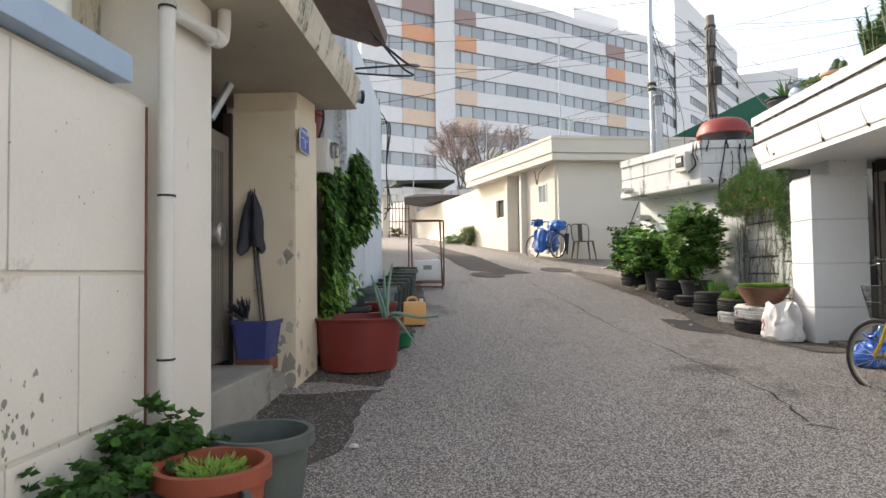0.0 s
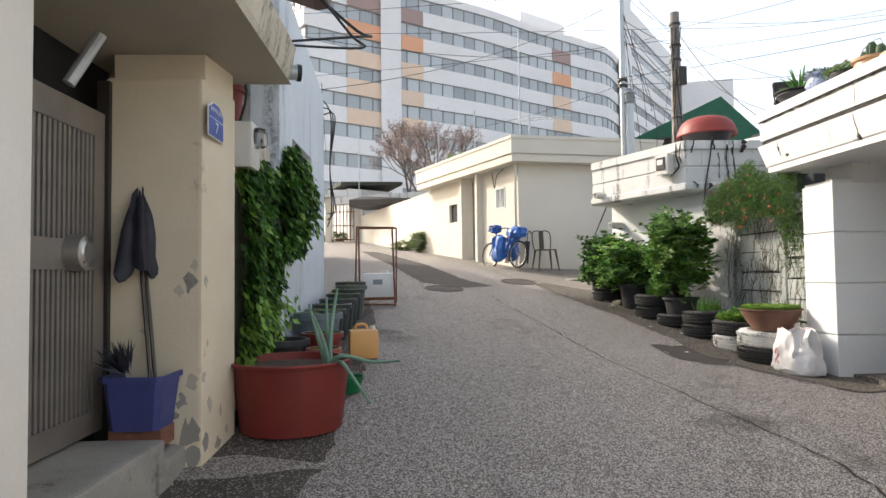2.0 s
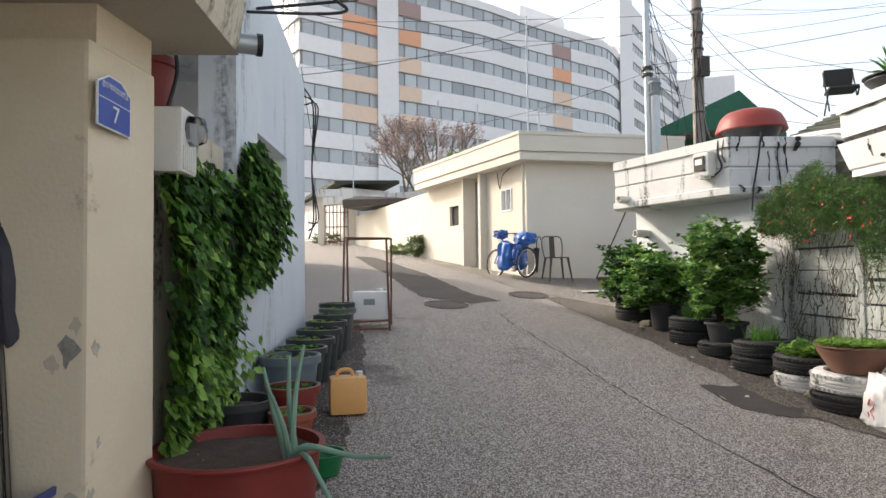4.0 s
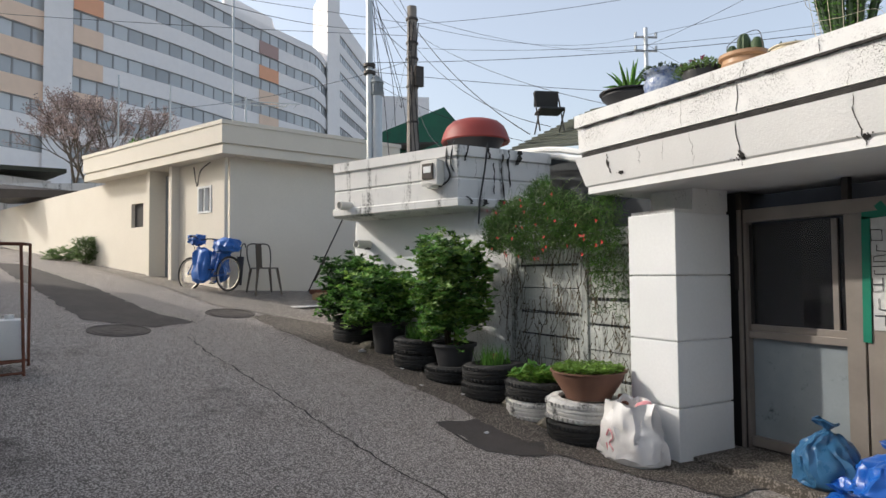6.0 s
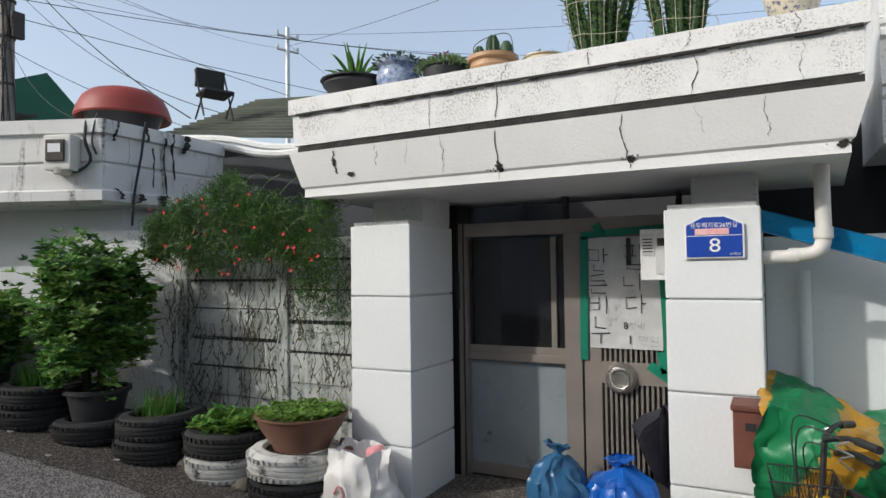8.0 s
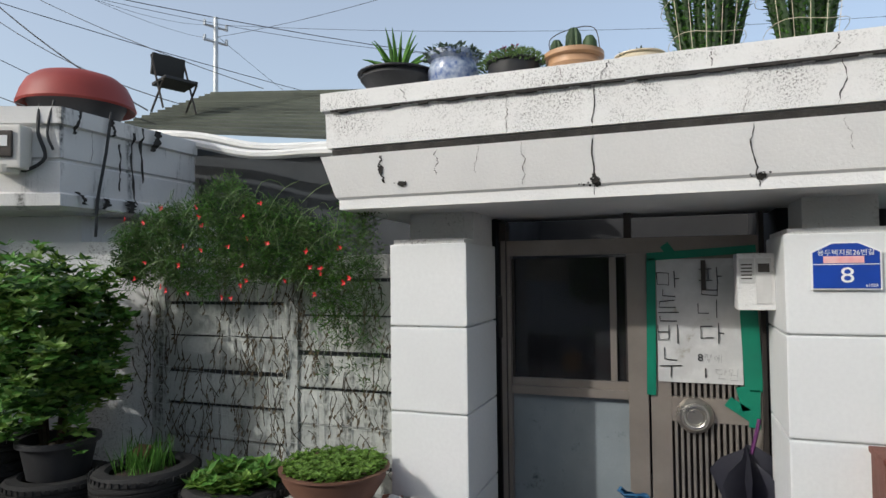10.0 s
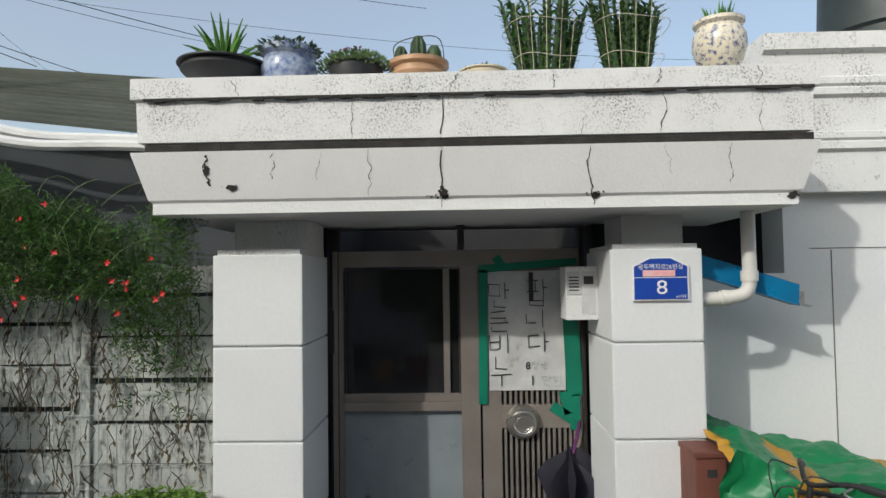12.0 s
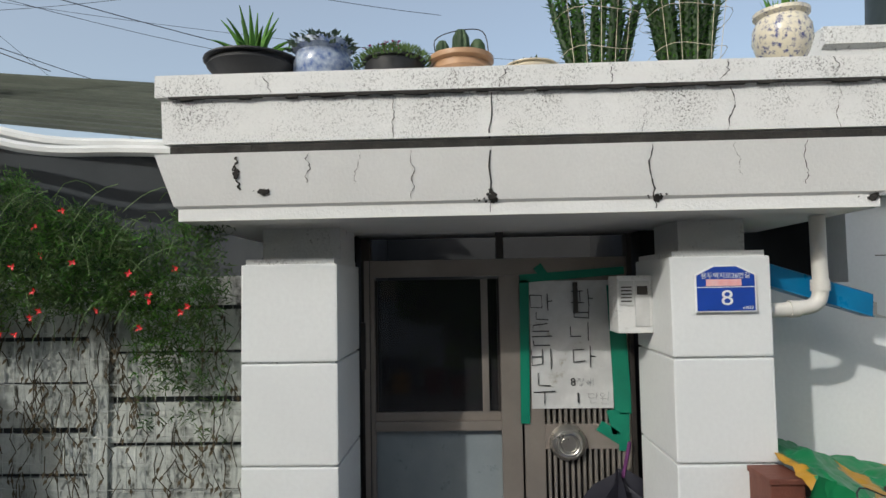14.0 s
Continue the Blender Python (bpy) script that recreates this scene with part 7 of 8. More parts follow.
    for k in range(12):
        an = 6.2832 * k / 12
        box(bm, 0.085, 0.105, -0.014, 0.014, 2.18, 2.34, Matrix.Rotation(an, 4, "Z"))
    lathe(bm, [(0, 2.12), (0.1, 2.14), (0.12, 2.19), (0.09, 2.2), (0.09, 2.34), (0.12, 2.35), (0.1, 2.4), (0.05, 2.46), (0, 2.46)], 20)
    part("cap", bm, "panel_grey", t, "grey-green slotted cap", smooth=True)
    for z in (2.5, 2.62):
        bm = bmesh.new()
        lathe(bm, [(0.05, z), (0.1, z), (0.1, z + 0.05), (0.05, z + 0.05)], 14, pose(-0.11, 0.05, 0))
        part("clamp", bm, "steel_dark", t)
    # concrete pole
    t = thing("utility_pole", "tall concrete utility pole wrapped in cables", "utility pole", 7.33, 18.65, 1.5)
    bm = bmesh.new()
    rod(bm, (0, 0, 0), (0, 0, 7.25), 0.17, 0.12, n=20)
    part("shaft", bm, "pole", t, smooth=True)
    for z in (4.3, 5.2, 5.9, 6.3, 6.9):
        bm = bmesh.new()
        lathe(bm, [(0.12, z), (0.155, z), (0.155, z + 0.05), (0.12, z + 0.05)], 16)
        part("band", bm, "steel_dark", t)
    bm = bmesh.new()
    for k in range(4):
        an = 0.5 + k * 0.8
        tube(bm, [(0.16 * math.cos(an + z * 0.3), -0.16 + 0.02 * math.sin(an + z), 3.2 + z * 0.45) for z in range(9)], 0.014, 5)
    part("cable_run", bm, "cable", t)
    bm = bmesh.new()
    box(bm, -0.02, 0.2, -0.25, -0.13, 5.2, 5.7, bevel=0.02)
    part("junction_box", bm, "steel_dark", t)
    # distant pole
    t = thing("utility_pole", "slender distant pole with short crossarms", "utility pole", 21.2, 24.0, 4.0)
    bm = bmesh.new()
    rod(bm, (0, 0, 0), (0, 0, 8.6), 0.13, 0.09, n=12)
    part("shaft", bm, "galv", t, smooth=True)
    for z in (7.6, 8.2):
        bm = bmesh.new()
        rod(bm, (-0.45, 0.2, z), (0.45, -0.2, z), 0.05)
        rod(bm, (-0.4, 0.2, z), (-0.4, 0.2, z + 0.2), 0.06)
        rod(bm, (0.4, -0.2, z), (0.4, -0.2, z + 0.2), 0.06)
        part("crossarm", bm, "galv", t)
    # shingled roof
    root = thing("roof_shingled", "dark green-grey shingle roof with a sagging white awning", "roof", 0, 0, 0, kind="structure")
    e0, e1, r0, r1 = Vector((6.2, 13.0, 4.02)), Vector((6.2, 8.3, 3.46)), Vector((8.5, 13.4, 5.1)), Vector((8.5, 9.0, 4.7))
    n = 15
    for k in range(n):
        f0, f1 = k / n, (k + 1) / n + 0.02
        a, b = e0.lerp(r0, f0), e1.lerp(r1, f0)
        c, d = e1.lerp(r1, f1), e0.lerp(r0, f1)
        bm = bmesh.new()
        up = Vector((0, 0, 0.03))
        lo = [bm.verts.new(v) for v in (a, b, c - up * 0.6, d - up * 0.6)]
        hi = [bm.verts.new(v) for v in (a + up, b + up, c - up * 0.3, d - up * 0.3)]
        for i in range(4):
            bm.faces.new((lo[i], lo[(i + 1) % 4], hi[(i + 1) % 4], hi[i]))
        bm.faces.new(lo[::-1])
        bm.faces.new(hi)
        part("shingle_course", bm, "shingle", root)
    # walls below the eave, with the roof's shade put into their colour
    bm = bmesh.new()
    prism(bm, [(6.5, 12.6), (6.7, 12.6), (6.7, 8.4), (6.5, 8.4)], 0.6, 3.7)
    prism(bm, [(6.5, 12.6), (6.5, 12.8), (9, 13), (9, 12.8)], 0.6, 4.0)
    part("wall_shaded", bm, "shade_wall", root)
    bm = bmesh.new()
    for k in range(2):
        pts = bend([(6.05, 12.7, 3.93), (6.02, 11.6, 3.80 - k * 0.02), (6.0, 10.8, 3.62 - k * 0.02), (6.05, 10.0, 3.58), (6.1, 8.6, 3.5)], 5)
        tube(bm, [p + Vector((-0.1 * k, 0, -0.07 * k)) for p in pts], 0.045, 8)
    part("awning_roll", bm, "awning", root, "white rolled awning", smooth=True)
    # folding chair on the roof
    t = thing("folding_chair", "black padded folding chair standing on the roof", "chair", 6.75, 12.55, 4.3, 160)
    for s in (-1, 1):
        for q, (p0, p1) in enumerate((((0, 0.14, 0), (0, -0.16, 0.68)), ((0, -0.15, 0), (0, 0.16, 0.34)))):
            bm = bmesh.new()
            tube(bm, [(s * 0.2 + p0[0], p0[1], p0[2]), (s * 0.2, p1[1], p1[2])], 0.012, 6)
            part("leg", bm, "gunmetal", t)
    for nm, zz, yy, tilt in (("seat", 0.34, 0.02, 5), ("backrest", 0.58, -0.15, 80)):
        bm = bmesh.new()
        box(bm, -0.2, 0.2, -0.17 if nm == "seat" else -0.13, 0.17 if nm == "seat" else 0.13, -0.02, 0.02, pose(0, yy, zz, tilt, 0, 0), bevel=0.015)
        part(nm, bm, "black", t)
    # green-roofed house
    t = thing("green_house", "distant house with a dark green gabled sheet roof", "house", 11.2, 24, 3.2)
    bm = bmesh.new()
    box(bm, -4.2, 3.0, 0.2, 6, 0, 3.2)
    part("wall", bm, "house_cream", t)
    bm = bmesh.new()
    v = [bm.verts.new(p) for p in ((-3.4, 0, 3.15), (0, 0, 4.75), (1.6, 0, 3.3), (-3.4, 6, 3.15), (0, 6, 4.75), (1.6, 6, 3.3), (-3.4, 0, 2.9), (1.6, 0, 2.9), (-3.4, 6, 2.9), (1.6, 6, 2.9))]
    for f in ((0, 1, 4, 3), (1, 2, 5, 4), (6, 7, 2, 1, 0), (8, 9, 5, 4, 3), (0, 3, 8, 6), (2, 7, 9, 5), (6, 8, 9, 7)):
        bm.faces.new([v[i] for i in f])
    part("roof", bm, "green_roof", t)
    bm = bmesh.new()
    box(bm, -6.5, -0.5, -1.2, 0, 3.25, 3.3, pose(0, 0, 0, 0, -7, 0))
    part("lean_to", bm, "steel_dark", t)


terrace_things()


def cables():
    P1, P2, P3 = Vector((4.41, 14.33, 7.4)), Vector((7.33, 18.6, 8.3)), Vector((21.2, 24, 12.3))
    runs = [
        (P2, (6.4, 12.6, 4.25), 0.25, 0.022), (P2 + Vector((0, 0, -0.5)), (6.5, 12.2, 4.3), 0.35, 0.014), (P2 + Vector((0, 0, -0.2)), (6.9, 11.4, 4.5), 0.2, 0.012),
        (P2, P3, 0.5, 0.014), (P2 + Vector((0, 0, 0.2)), P3 + Vector((0, 0, -0.6)), 0.4, 0.014), (P2, (14, 8, 8.0), 0.4, 0.014), (P2 + Vector((0, 0, -0.6)), (15, 10, 7.2), 0.4, 0.012),
        (P2, (-40, 48, 22), 1.0, 0.016), (P2 + Vector((0, 0, -0.3)), (-36, 50, 17), 1.0, 0.016), (P2 + Vector((0, 0, -0.9)), (-1.4, 26, 7.0), 0.6, 0.014),
        (P1, P2, 0.15, 0.012), (P1, (-40, 44, 20), 1.0, 0.014), (P1 + Vector((0, 0, -0.2)), (-1.3, 10.8, 4.3), 0.3, 0.012), (P1 + Vector((0, 0, -1.9)), P2 + Vector((0, 0, -1.5)), 0.2, 0.012),
        (P1 + Vector((0, 0, -1.95)), (16, 9.5, 5.4), 0.25, 0.012), (P1 + Vector((0, 0, -2.1)), (6.6, 12.4, 4.05), 0.15, 0.01), (P1 + Vector((0, 0, -1.8)), (12, 7, 5.6), 0.25, 0.012),
        (P2 + Vector((0, 0, 0.1)), (9.0, 24, 6.5), 0.2, 0.01), (P2 + Vector((0, 0, -1.6)), (4.3, 11.7, 3.7), 0.25, 0.01), (P1 + Vector((0, 0, 0.1)), (4.7, 14.5, 2.95), 0.02, 0.01),
        (P3, (30, -6, 12), 0.6, 0.02), (P3 + Vector((0, 0, -0.5)), (12, 2, 9.5), 0.5, 0.02), (P3 + Vector((0, 0, -0.4)), (36, 20, 7), 0.5, 0.02),
        ((-1.1, 10.6, 4.35), (-3.2, 26, 5.9), 0.4, 0.012), (P2, (-1.2, 9.5, 4.6), 0.5, 0.012), 
    ]
    for a, b, sag, r in runs:
        a, b = Vector(a), Vector(b)
        bm = bmesh.new()
        tube(bm, [a.lerp(b, k / 16) - Vector((0, 0, sag * 4 * (k / 16) * (1 - k / 16))) for k in range(17)], r * 0.4, 5)
        tagged(part("overhead_cable", bm, "cable", None, "black overhead cable strung between poles and houses", category="cable"), group="overhead cables")
    r = random.Random(4)
    for k in range(9):
        z0, z1 = r.uniform(6.2, 7.6), r.uniform(3.9, 5.6)
        a, b = Vector((4.45, 14.3, z0)), Vector((7.33, 18.5, r.uniform(6, 8.4))) if k % 2 else Vector((4.45 + r.uniform(0.1, 0.7), 14.4, z1))
        bm = bmesh.new()
        tube(bm, bend([a, (a + b) / 2 + Vector((r.uniform(0, 0.3), 0, -r.uniform(0.1, 0.8))), b], 6), 0.007, 4)
        tagged(part("slack_cable", bm, "cable", None, "thin slack cable dangling at the mast", category="cable"), group="slack cables")


cables()


def lane_things():
    gz = ground_z
    # metal chair
    t = thing("metal_chair", "dark gunmetal steel cafe chair before the cream wall", "chair", 3.3, 17.0, gz(3.3, 17.0), 8)
    k = 1.18
    bm = bmesh.new()
    box(bm, -0.18 * k, 0.18 * k, -0.18 * k, 0.18 * k, 0.435 * k, 0.455 * k, bevel=0.012)
    part("seat", bm, "gunmetal", t)
    for sx in (-1, 1):
        for sy in (-1, 1):
            bm = bmesh.new()
            rod(bm, (sx * 0.22 * k, sy * 0.22 * k, 0), (sx * 0.16 * k, sy * 0.16 * k, 0.44 * k), 0.016, 0.03, n=4)
            part("leg", bm, "gunmetal", t)
    bm = bmesh.new()
    tube(bm, bend([(-0.17 * k, 0.17 * k, 0.44 * k), (-0.2 * k, 0.22 * k, 0.65 * k), (-0.17 * k, 0.25 * k, 0.83 * k), (0, 0.26 * k, 0.85 * k), (0.17 * k, 0.25 * k, 0.83 * k), (0.2 * k, 0.22 * k, 0.65 * k), (0.17 * k, 0.17 * k, 0.44 * k)], 5), 0.013, 6)
    part("back_frame", bm, "gunmetal", t, smooth=True)
    bm = bmesh.new()
    prism(bm, [(-0.05 * k, 0.2 * k), (0.05 * k, 0.2 * k), (0.05 * k, 0.21 * k), (-0.05 * k, 0.21 * k)], 0.45 * k, 0.85 * k)
    for v in bm.verts:
        v.co.y += (v.co.z - 0.45 * k) * 0.12
    part("backrest", bm, "gunmetal", t)
    # blue bicycle with crates
    b = bicycle("blue bicycle loaded with blue crates leaning at the cream house", 2.32, 17.3, 32, "blue_paint", lean=4)
    for nm, p, s, rot in (("crate", (0.0, -0.45, 0.86), (0.2, 0.25, 0.14), 0), ("cover", (0.02, 0.42, 1.0), (0.14, 0.16, 0.1), 20), ("bag", (-0.14, 0.05, 0.48), (0.09, 0.22, 0.36), 0), ("bag", (0.16, -0.1, 0.5), (0.08, 0.24, 0.35), 0)):
        bm = bmesh.new()
        bmesh.ops.create_icosphere(bm, subdivisions=4, radius=1.0)
        for v in bm.verts:
            q = v.co.copy()
            big = max(abs(q.x), abs(q.y), abs(q.z))
            q = q.lerp(q / big, 0.6)
            v.co = Vector((q.x * s[0], q.y * s[1], q.z * s[2])) * 0.9 + 0.05 * noise.noise_vector(q * 2.0 + Vector(p)) + 0.008 * noise.noise_vector(q * 7)
        part(nm, bm, "blue_paint", b, smooth=True).location = p
    u = thing("umbrella", "closed black umbrella hung on the bicycle rack", "umbrella", 2.9, 17.2, gz(2.9, 17.2) + 0.15)
    bm = bmesh.new()
    rod(bm, (0, 0, 0), (0, 0, 0.55), 0.02, 0.07)
    part("canopy", bm, "umbrella", u)
    bm = bmesh.new()
    tube(bm, bend([(0, 0, 0.55), (0.02, 0, 0.75), (0.08, 0, 0.8), (0.1, 0, 0.72)], 4), 0.012)
    part("handle", bm, "black", u)
    # guy wire and planks
    bm = bmesh.new()
    tube(bm, [(4.15, 16.9, 1.75), (4.45, 15.6, 3.2)], 0.014, 5)
    part("guy_wire", bm, "cable", None, "slanting guy wire with a grip at the mast", category="guy wire")
    bm = bmesh.new()
    rod(bm, (4.2, 16.7, 1.95), (4.3, 16.3, 2.4), 0.025)
    part("wire_grip", bm, "steel_dark", None, "dark grip on the guy wire", category="guy wire")
    for i, (x, y, L, W, a, m, lb) in enumerate(((3.95, 15.9, 0.9, 0.35, 20, "paper", "flattened pale cardboard on the ground"), (4.3, 16.6, 0.3, 0.2, 40, "wood", "short raw wood block"), (4.6, 16.8, 0.7, 0.12, 5, "wood", "loose plank end by the wall"), (4.75, 17.2, 0.9, 0.3, 0, "rust", "rusty sheet by the wall"))):
        bm = bmesh.new()
        box(bm, -L / 2, L / 2, -W / 2, W / 2, 0, 0.02 if i == 0 else 0.12, bevel=0.006)
        o = part("plank", bm, m, None, lb, category="plank")
        o.location, o.rotation_euler = (x, y, gz(x, y) + 0.01), (0, 0, radians(a))
    # pipe frame rack with the white container
    t = thing("metal_rack", "rusty thin pipe frame standing on the lane", "rack", -0.42, 11.75, gz(-0.42, 11.75))
    for x0, x1, y0 in ((-0.3, -0.3, -0.45), (0.28, 0.24, -0.02), (-0.3, -0.3, 0.3), (0.28, 0.3, 0.45)):
        bm = bmesh.new()
        tube(bm, [(x0, y0, 0), (x1, y0 * 0.4, 1.24)], 0.014, 6)
        part("leg", bm, "rust", t)
    for a, b2 in (((-0.3, -0.18, 1.24), (0.26, 0.0, 1.24)), ((-0.3, 0.15, 1.24), (0.3, 0.18, 1.24)), ((-0.3, -0.45, 0.06), (0.28, -0.02, 0.03)), ((-0.3, 0.3, 0.1), (0.28, 0.45, 0.1)), ((0.26, 0, 1.24), (0.3, 0.18, 1.24)), ((-0.3, -0.4, 0.14), (0.28, 0.0, 0.14))):
        bm = bmesh.new()
        tube(bm, [a, b2], 0.013, 6)
        part("rail", bm, "rust", t)
    t = thing("jerry_can", "large white plastic container inside the metal rack", "container", -0.4, 11.95, gz(-0.4, 11.95) + 0.12)
    bm = bmesh.new()
    box(bm, -0.25, 0.25, -0.16, 0.16, 0, 0.38, bevel=0.045)
    part("body", bm, "jug_white", t, smooth=True)
    bm = bmesh.new()
    box(bm, -0.09, 0.06, -0.166, -0.16, 0.2, 0.28)
    part("label", bm, "panel_grey", t)
    bm = bmesh.new()
    rod(bm, (0.12, 0, 0.37), (0.12, 0, 0.42), 0.04, n=14)
    part("cap", bm, "jug_white", t)
    # amber jug
    t = thing("jerry_can", "translucent amber plastic jerry can standing on the asphalt", "container", -0.37, 8.62, gz(-0.37, 8.62), 12)
    bm = bmesh.new()
    box(bm, -0.155, 0.155, -0.11, 0.11, 0, 0.31, bevel=0.045)
    part("body", bm, "jug", t, smooth=True)
    bm = bmesh.new()
    tube(bm, bend([(-0.09, 0, 0.3), (-0.07, 0, 0.355), (0.02, 0, 0.36), (0.05, 0, 0.3)], 4), 0.016, 8)
    part("handle", bm, "jug", t, smooth=True)
    bm = bmesh.new()
    rod(bm, (0.1, 0, 0.3), (0.1, 0, 0.345), 0.03, n=14)
    part("cap", bm, "white", t)
    # litter and leaves
    r = random.Random(17)
    for i, (x, y, s) in enumerate(((3.49, 9.41, 0.03), (3.53, 12.49, 0.07), (4.15, 9.25, 0.04), (3.6, 10.9, 0.025), (3.9, 10.5, 0.03), (-0.4, 4.6, 0.04), (3.7, 11.6, 0.03))):
        bm = bmesh.new()
        bmesh.ops.create_icosphere(bm, subdivisions=1, radius=s)
        for v in bm.verts:
            v.co.z *= 0.35
            v.co += rv(r, s * 0.3)
        o = part("litter", bm, "paper", None, "scrap of pale crumpled litter on the asphalt", category="litter")
        o.location = (x, y, gz(x, y) + s * 0.25)
        o["group"] = "litter"
    L = []
    for k in range(260):
        side = r.random() < 0.5
        x = r.uniform(-1.1, -0.3) if side else 4.2 - abs(r.gauss(0, 0.35))
        y = r.uniform(4.2, 9.5) if side else r.uniform(8.6, 13.5)
        L.append((Vector((x, y, gz(x, y) + 0.008)), Vector((r.uniform(-1, 1), r.uniform(-1, 1), 0.15)).normalized() * 0.035, Vector((0, 0, 1)), 0.015))
    leaf_mesh("fallen_leaves", L, "dry", None, "stuff", "small dry leaves scattered along the lane edges", "leaves")
    # grit at the walls
    vs, fs = [], []
    for k in range(2600):
        side = r.random() < 0.6
        x = -1.15 + abs(r.gauss(0, 0.3)) if side else 4.5 - abs(r.gauss(0, 0.4))
        y = r.uniform(2.5, 9.5) if side else r.uniform(8.0, 13.5)
        s = r.uniform(0.003, 0.009)
        z = gz(x, y)
        i = len(vs)
        vs += [(x - s, y, z), (x + s, y - s, z), (x, y + s, z), (x, y, z + s * 1.1)]
        fs += [(i, i + 1, i + 3), (i + 1, i + 2, i + 3), (i + 2, i, i + 3)]
    me = bpy.data.meshes.new("grit")
    me.from_pydata(vs, [], fs)
    me.materials.append(M["rock"])
    tagged(new("grit", me), "loose grit along the foot of the walls", "grit", "", "stuff")


lane_things()


# ---- left side things ----
def gate_left():
    t = thing("door_2", "brown steel gate with vertical slats and a round knob", "gate", -1.83, 5.1, 0.68, kind="structure")

    def P(name, mat, y0, y1, z0, z1, x0=-0.02, x1=0.02, label=""):
        bm = bmesh.new()
        box(bm, x0, x1, y0 - 5.1, y1 - 5.1, z0 - 0.68, z1 - 0.68, bevel=0.004)
        return part(name, bm, mat, t, label)

    P("stile", "steel_brown", 4.24, 4.5, 0.68, 2.95)
    P("stile", "steel_brown", 5.82, 5.95, 0.68, 2.72)
    P("jamb", "steel_dark", 5.96, 6.05, 0.6, 2.95, -0.04, 0.04)
    P("rail", "steel_brown", 4.5, 5.82, 2.55, 2.72)
    P("rail", "steel_brown", 4.5, 5.82, 1.7, 1.88, -0.02, 0.022)
    P("rail", "steel_brown", 4.5, 5.82, 0.68, 0.82)
    P("backing", "steel_dark", 4.5, 5.82, 0.82, 2.55, -0.02, -0.012)
    bm = bmesh.new()
    box(bm, -0.012, 0.016, -0.014, 0.014, 0.14, 1.87, bevel=0.005)
    me = mesh_from(bm, "slat")
    me.materials.append(M["slat"])
    for k in range(26):
        s = new("slat", me)
        s.parent = t
        s.location = (0, 4.54 + k * 0.05 - 5.1, 0)
    bm = bmesh.new()
    lathe(bm, [(0, 0.1), (0.06, 0.105), (0.07, 0.095), (0.1, 0.09), (0.11, 0.06), (0.11, 0.0), (0, 0)], 28, pose(0.02, 5.56 - 5.1, 1.8 - 0.68, 0, 90, 0))
    part("knob", bm, "steel", t, "round steel knob", smooth=True)
    bm = bmesh.new()
    box(bm, 0.02, 0.03, 0.59, 0.69, 1.09, 1.14)
    part("keyplate", bm, "steel", t)
    # pipe scrap over the gate
    bm = bmesh.new()
    rod(bm, (-1.75, 5.4, 2.76), (-1.62, 5.5, 3.08), 0.035, n=10)
    part("pipe_scrap", bm, "galv", None, "short pale pipe stuck over the gate", category="pipe")
    # bucket on a brick, broom
    z = 0.66
    bm = bmesh.new()
    box(bm, -0.16, 0.16, -0.11, 0.11, 0, 0.11, bevel=0.01)
    o = part("block", bm, "brick", None, "dark brick block on the gate step", category="brick")
    o.location = (-1.52, 5.86, 0.6)
    t = thing("bucket", "square indigo plastic bucket on a brick by the gate", "bucket", -1.52, 5.86, 0.71)
    bm = bmesh.new()
    v = []
    for zz, s in ((0, 0.135), (0.3, 0.165), (0.3, 0.18), (0.335, 0.182), (0.335, 0.168), (0.05, 0.13)):
        v.append([bm.verts.new((s * 1.1 * a, s * b, zz)) for a, b in ((-1, -0.8), (-0.8, -1), (0.8, -1), (1, -0.8), (1, 0.8), (0.8, 1), (-0.8, 1), (-1, 0.8))])
    for a, b in zip(v, v[1:]):
        for k in range(8):
            bm.faces.new((a[k], a[(k + 1) % 8], b[(k + 1) % 8], b[k]))
    bm.faces.new(v[0])
    bm.faces.new(v[-1])
    part("body", bm, "bucket", t)
    t = thing("broom", "dark cloth mop hung head up with its handle in the bucket", "mop", -1.52, 5.86, 0.78)
    for dx in (0.0, 0.03):
        bm = bmesh.new()
        tube(bm, [(0.06 + dx, 0.02, 0), (-0.08 + dx, 0.15, 0.95)], 0.012, 6)
        part("handle", bm, "gunmetal", t)
    bm = bmesh.new()
    lathe(bm, [(0.02, 1.42), (0.07, 1.37), (0.12, 1.28), (0.155, 1.15), (0.18, 1.02), (0.2, 0.93), (0.19, 0.9), (0.12, 0.93), (0.05, 1.3)], 40)
    for vv in bm.verts:
        a = math.atan2(vv.co.y, vv.co.x)
        f = 1 + 0.25 * math.sin(5 * a)
        vv.co = Vector((vv.co.x * f * 0.62 - 0.08, vv.co.y * f * 0.8 + 0.14, vv.co.z + 0.035 * math.sin(4 * a) + 0.02 * math.sin(7 * a)))
    part("cloth", bm, "umbrella", t, smooth=True, ripple=0.015)
    bm = bmesh.new()
    tube(bm, [(-0.08, 0.16, 1.4), (-0.16, 0.2, 2.05)], 0.006, 5)
    part("cord", bm, "cable", t)
    L = []
    r = random.Random(2)
    for k in range(60):
        L.append((Vector((-0.08, -0.06, 0.28)) + rv(r, 0.03), (Vector((-0.5, -0.2, 0.9)) + rv(r, 0.6)).normalized() * 0.2, rv(r), 0.02))
    leaf_mesh("bristle", L, "umbrella", t)


gate_left()


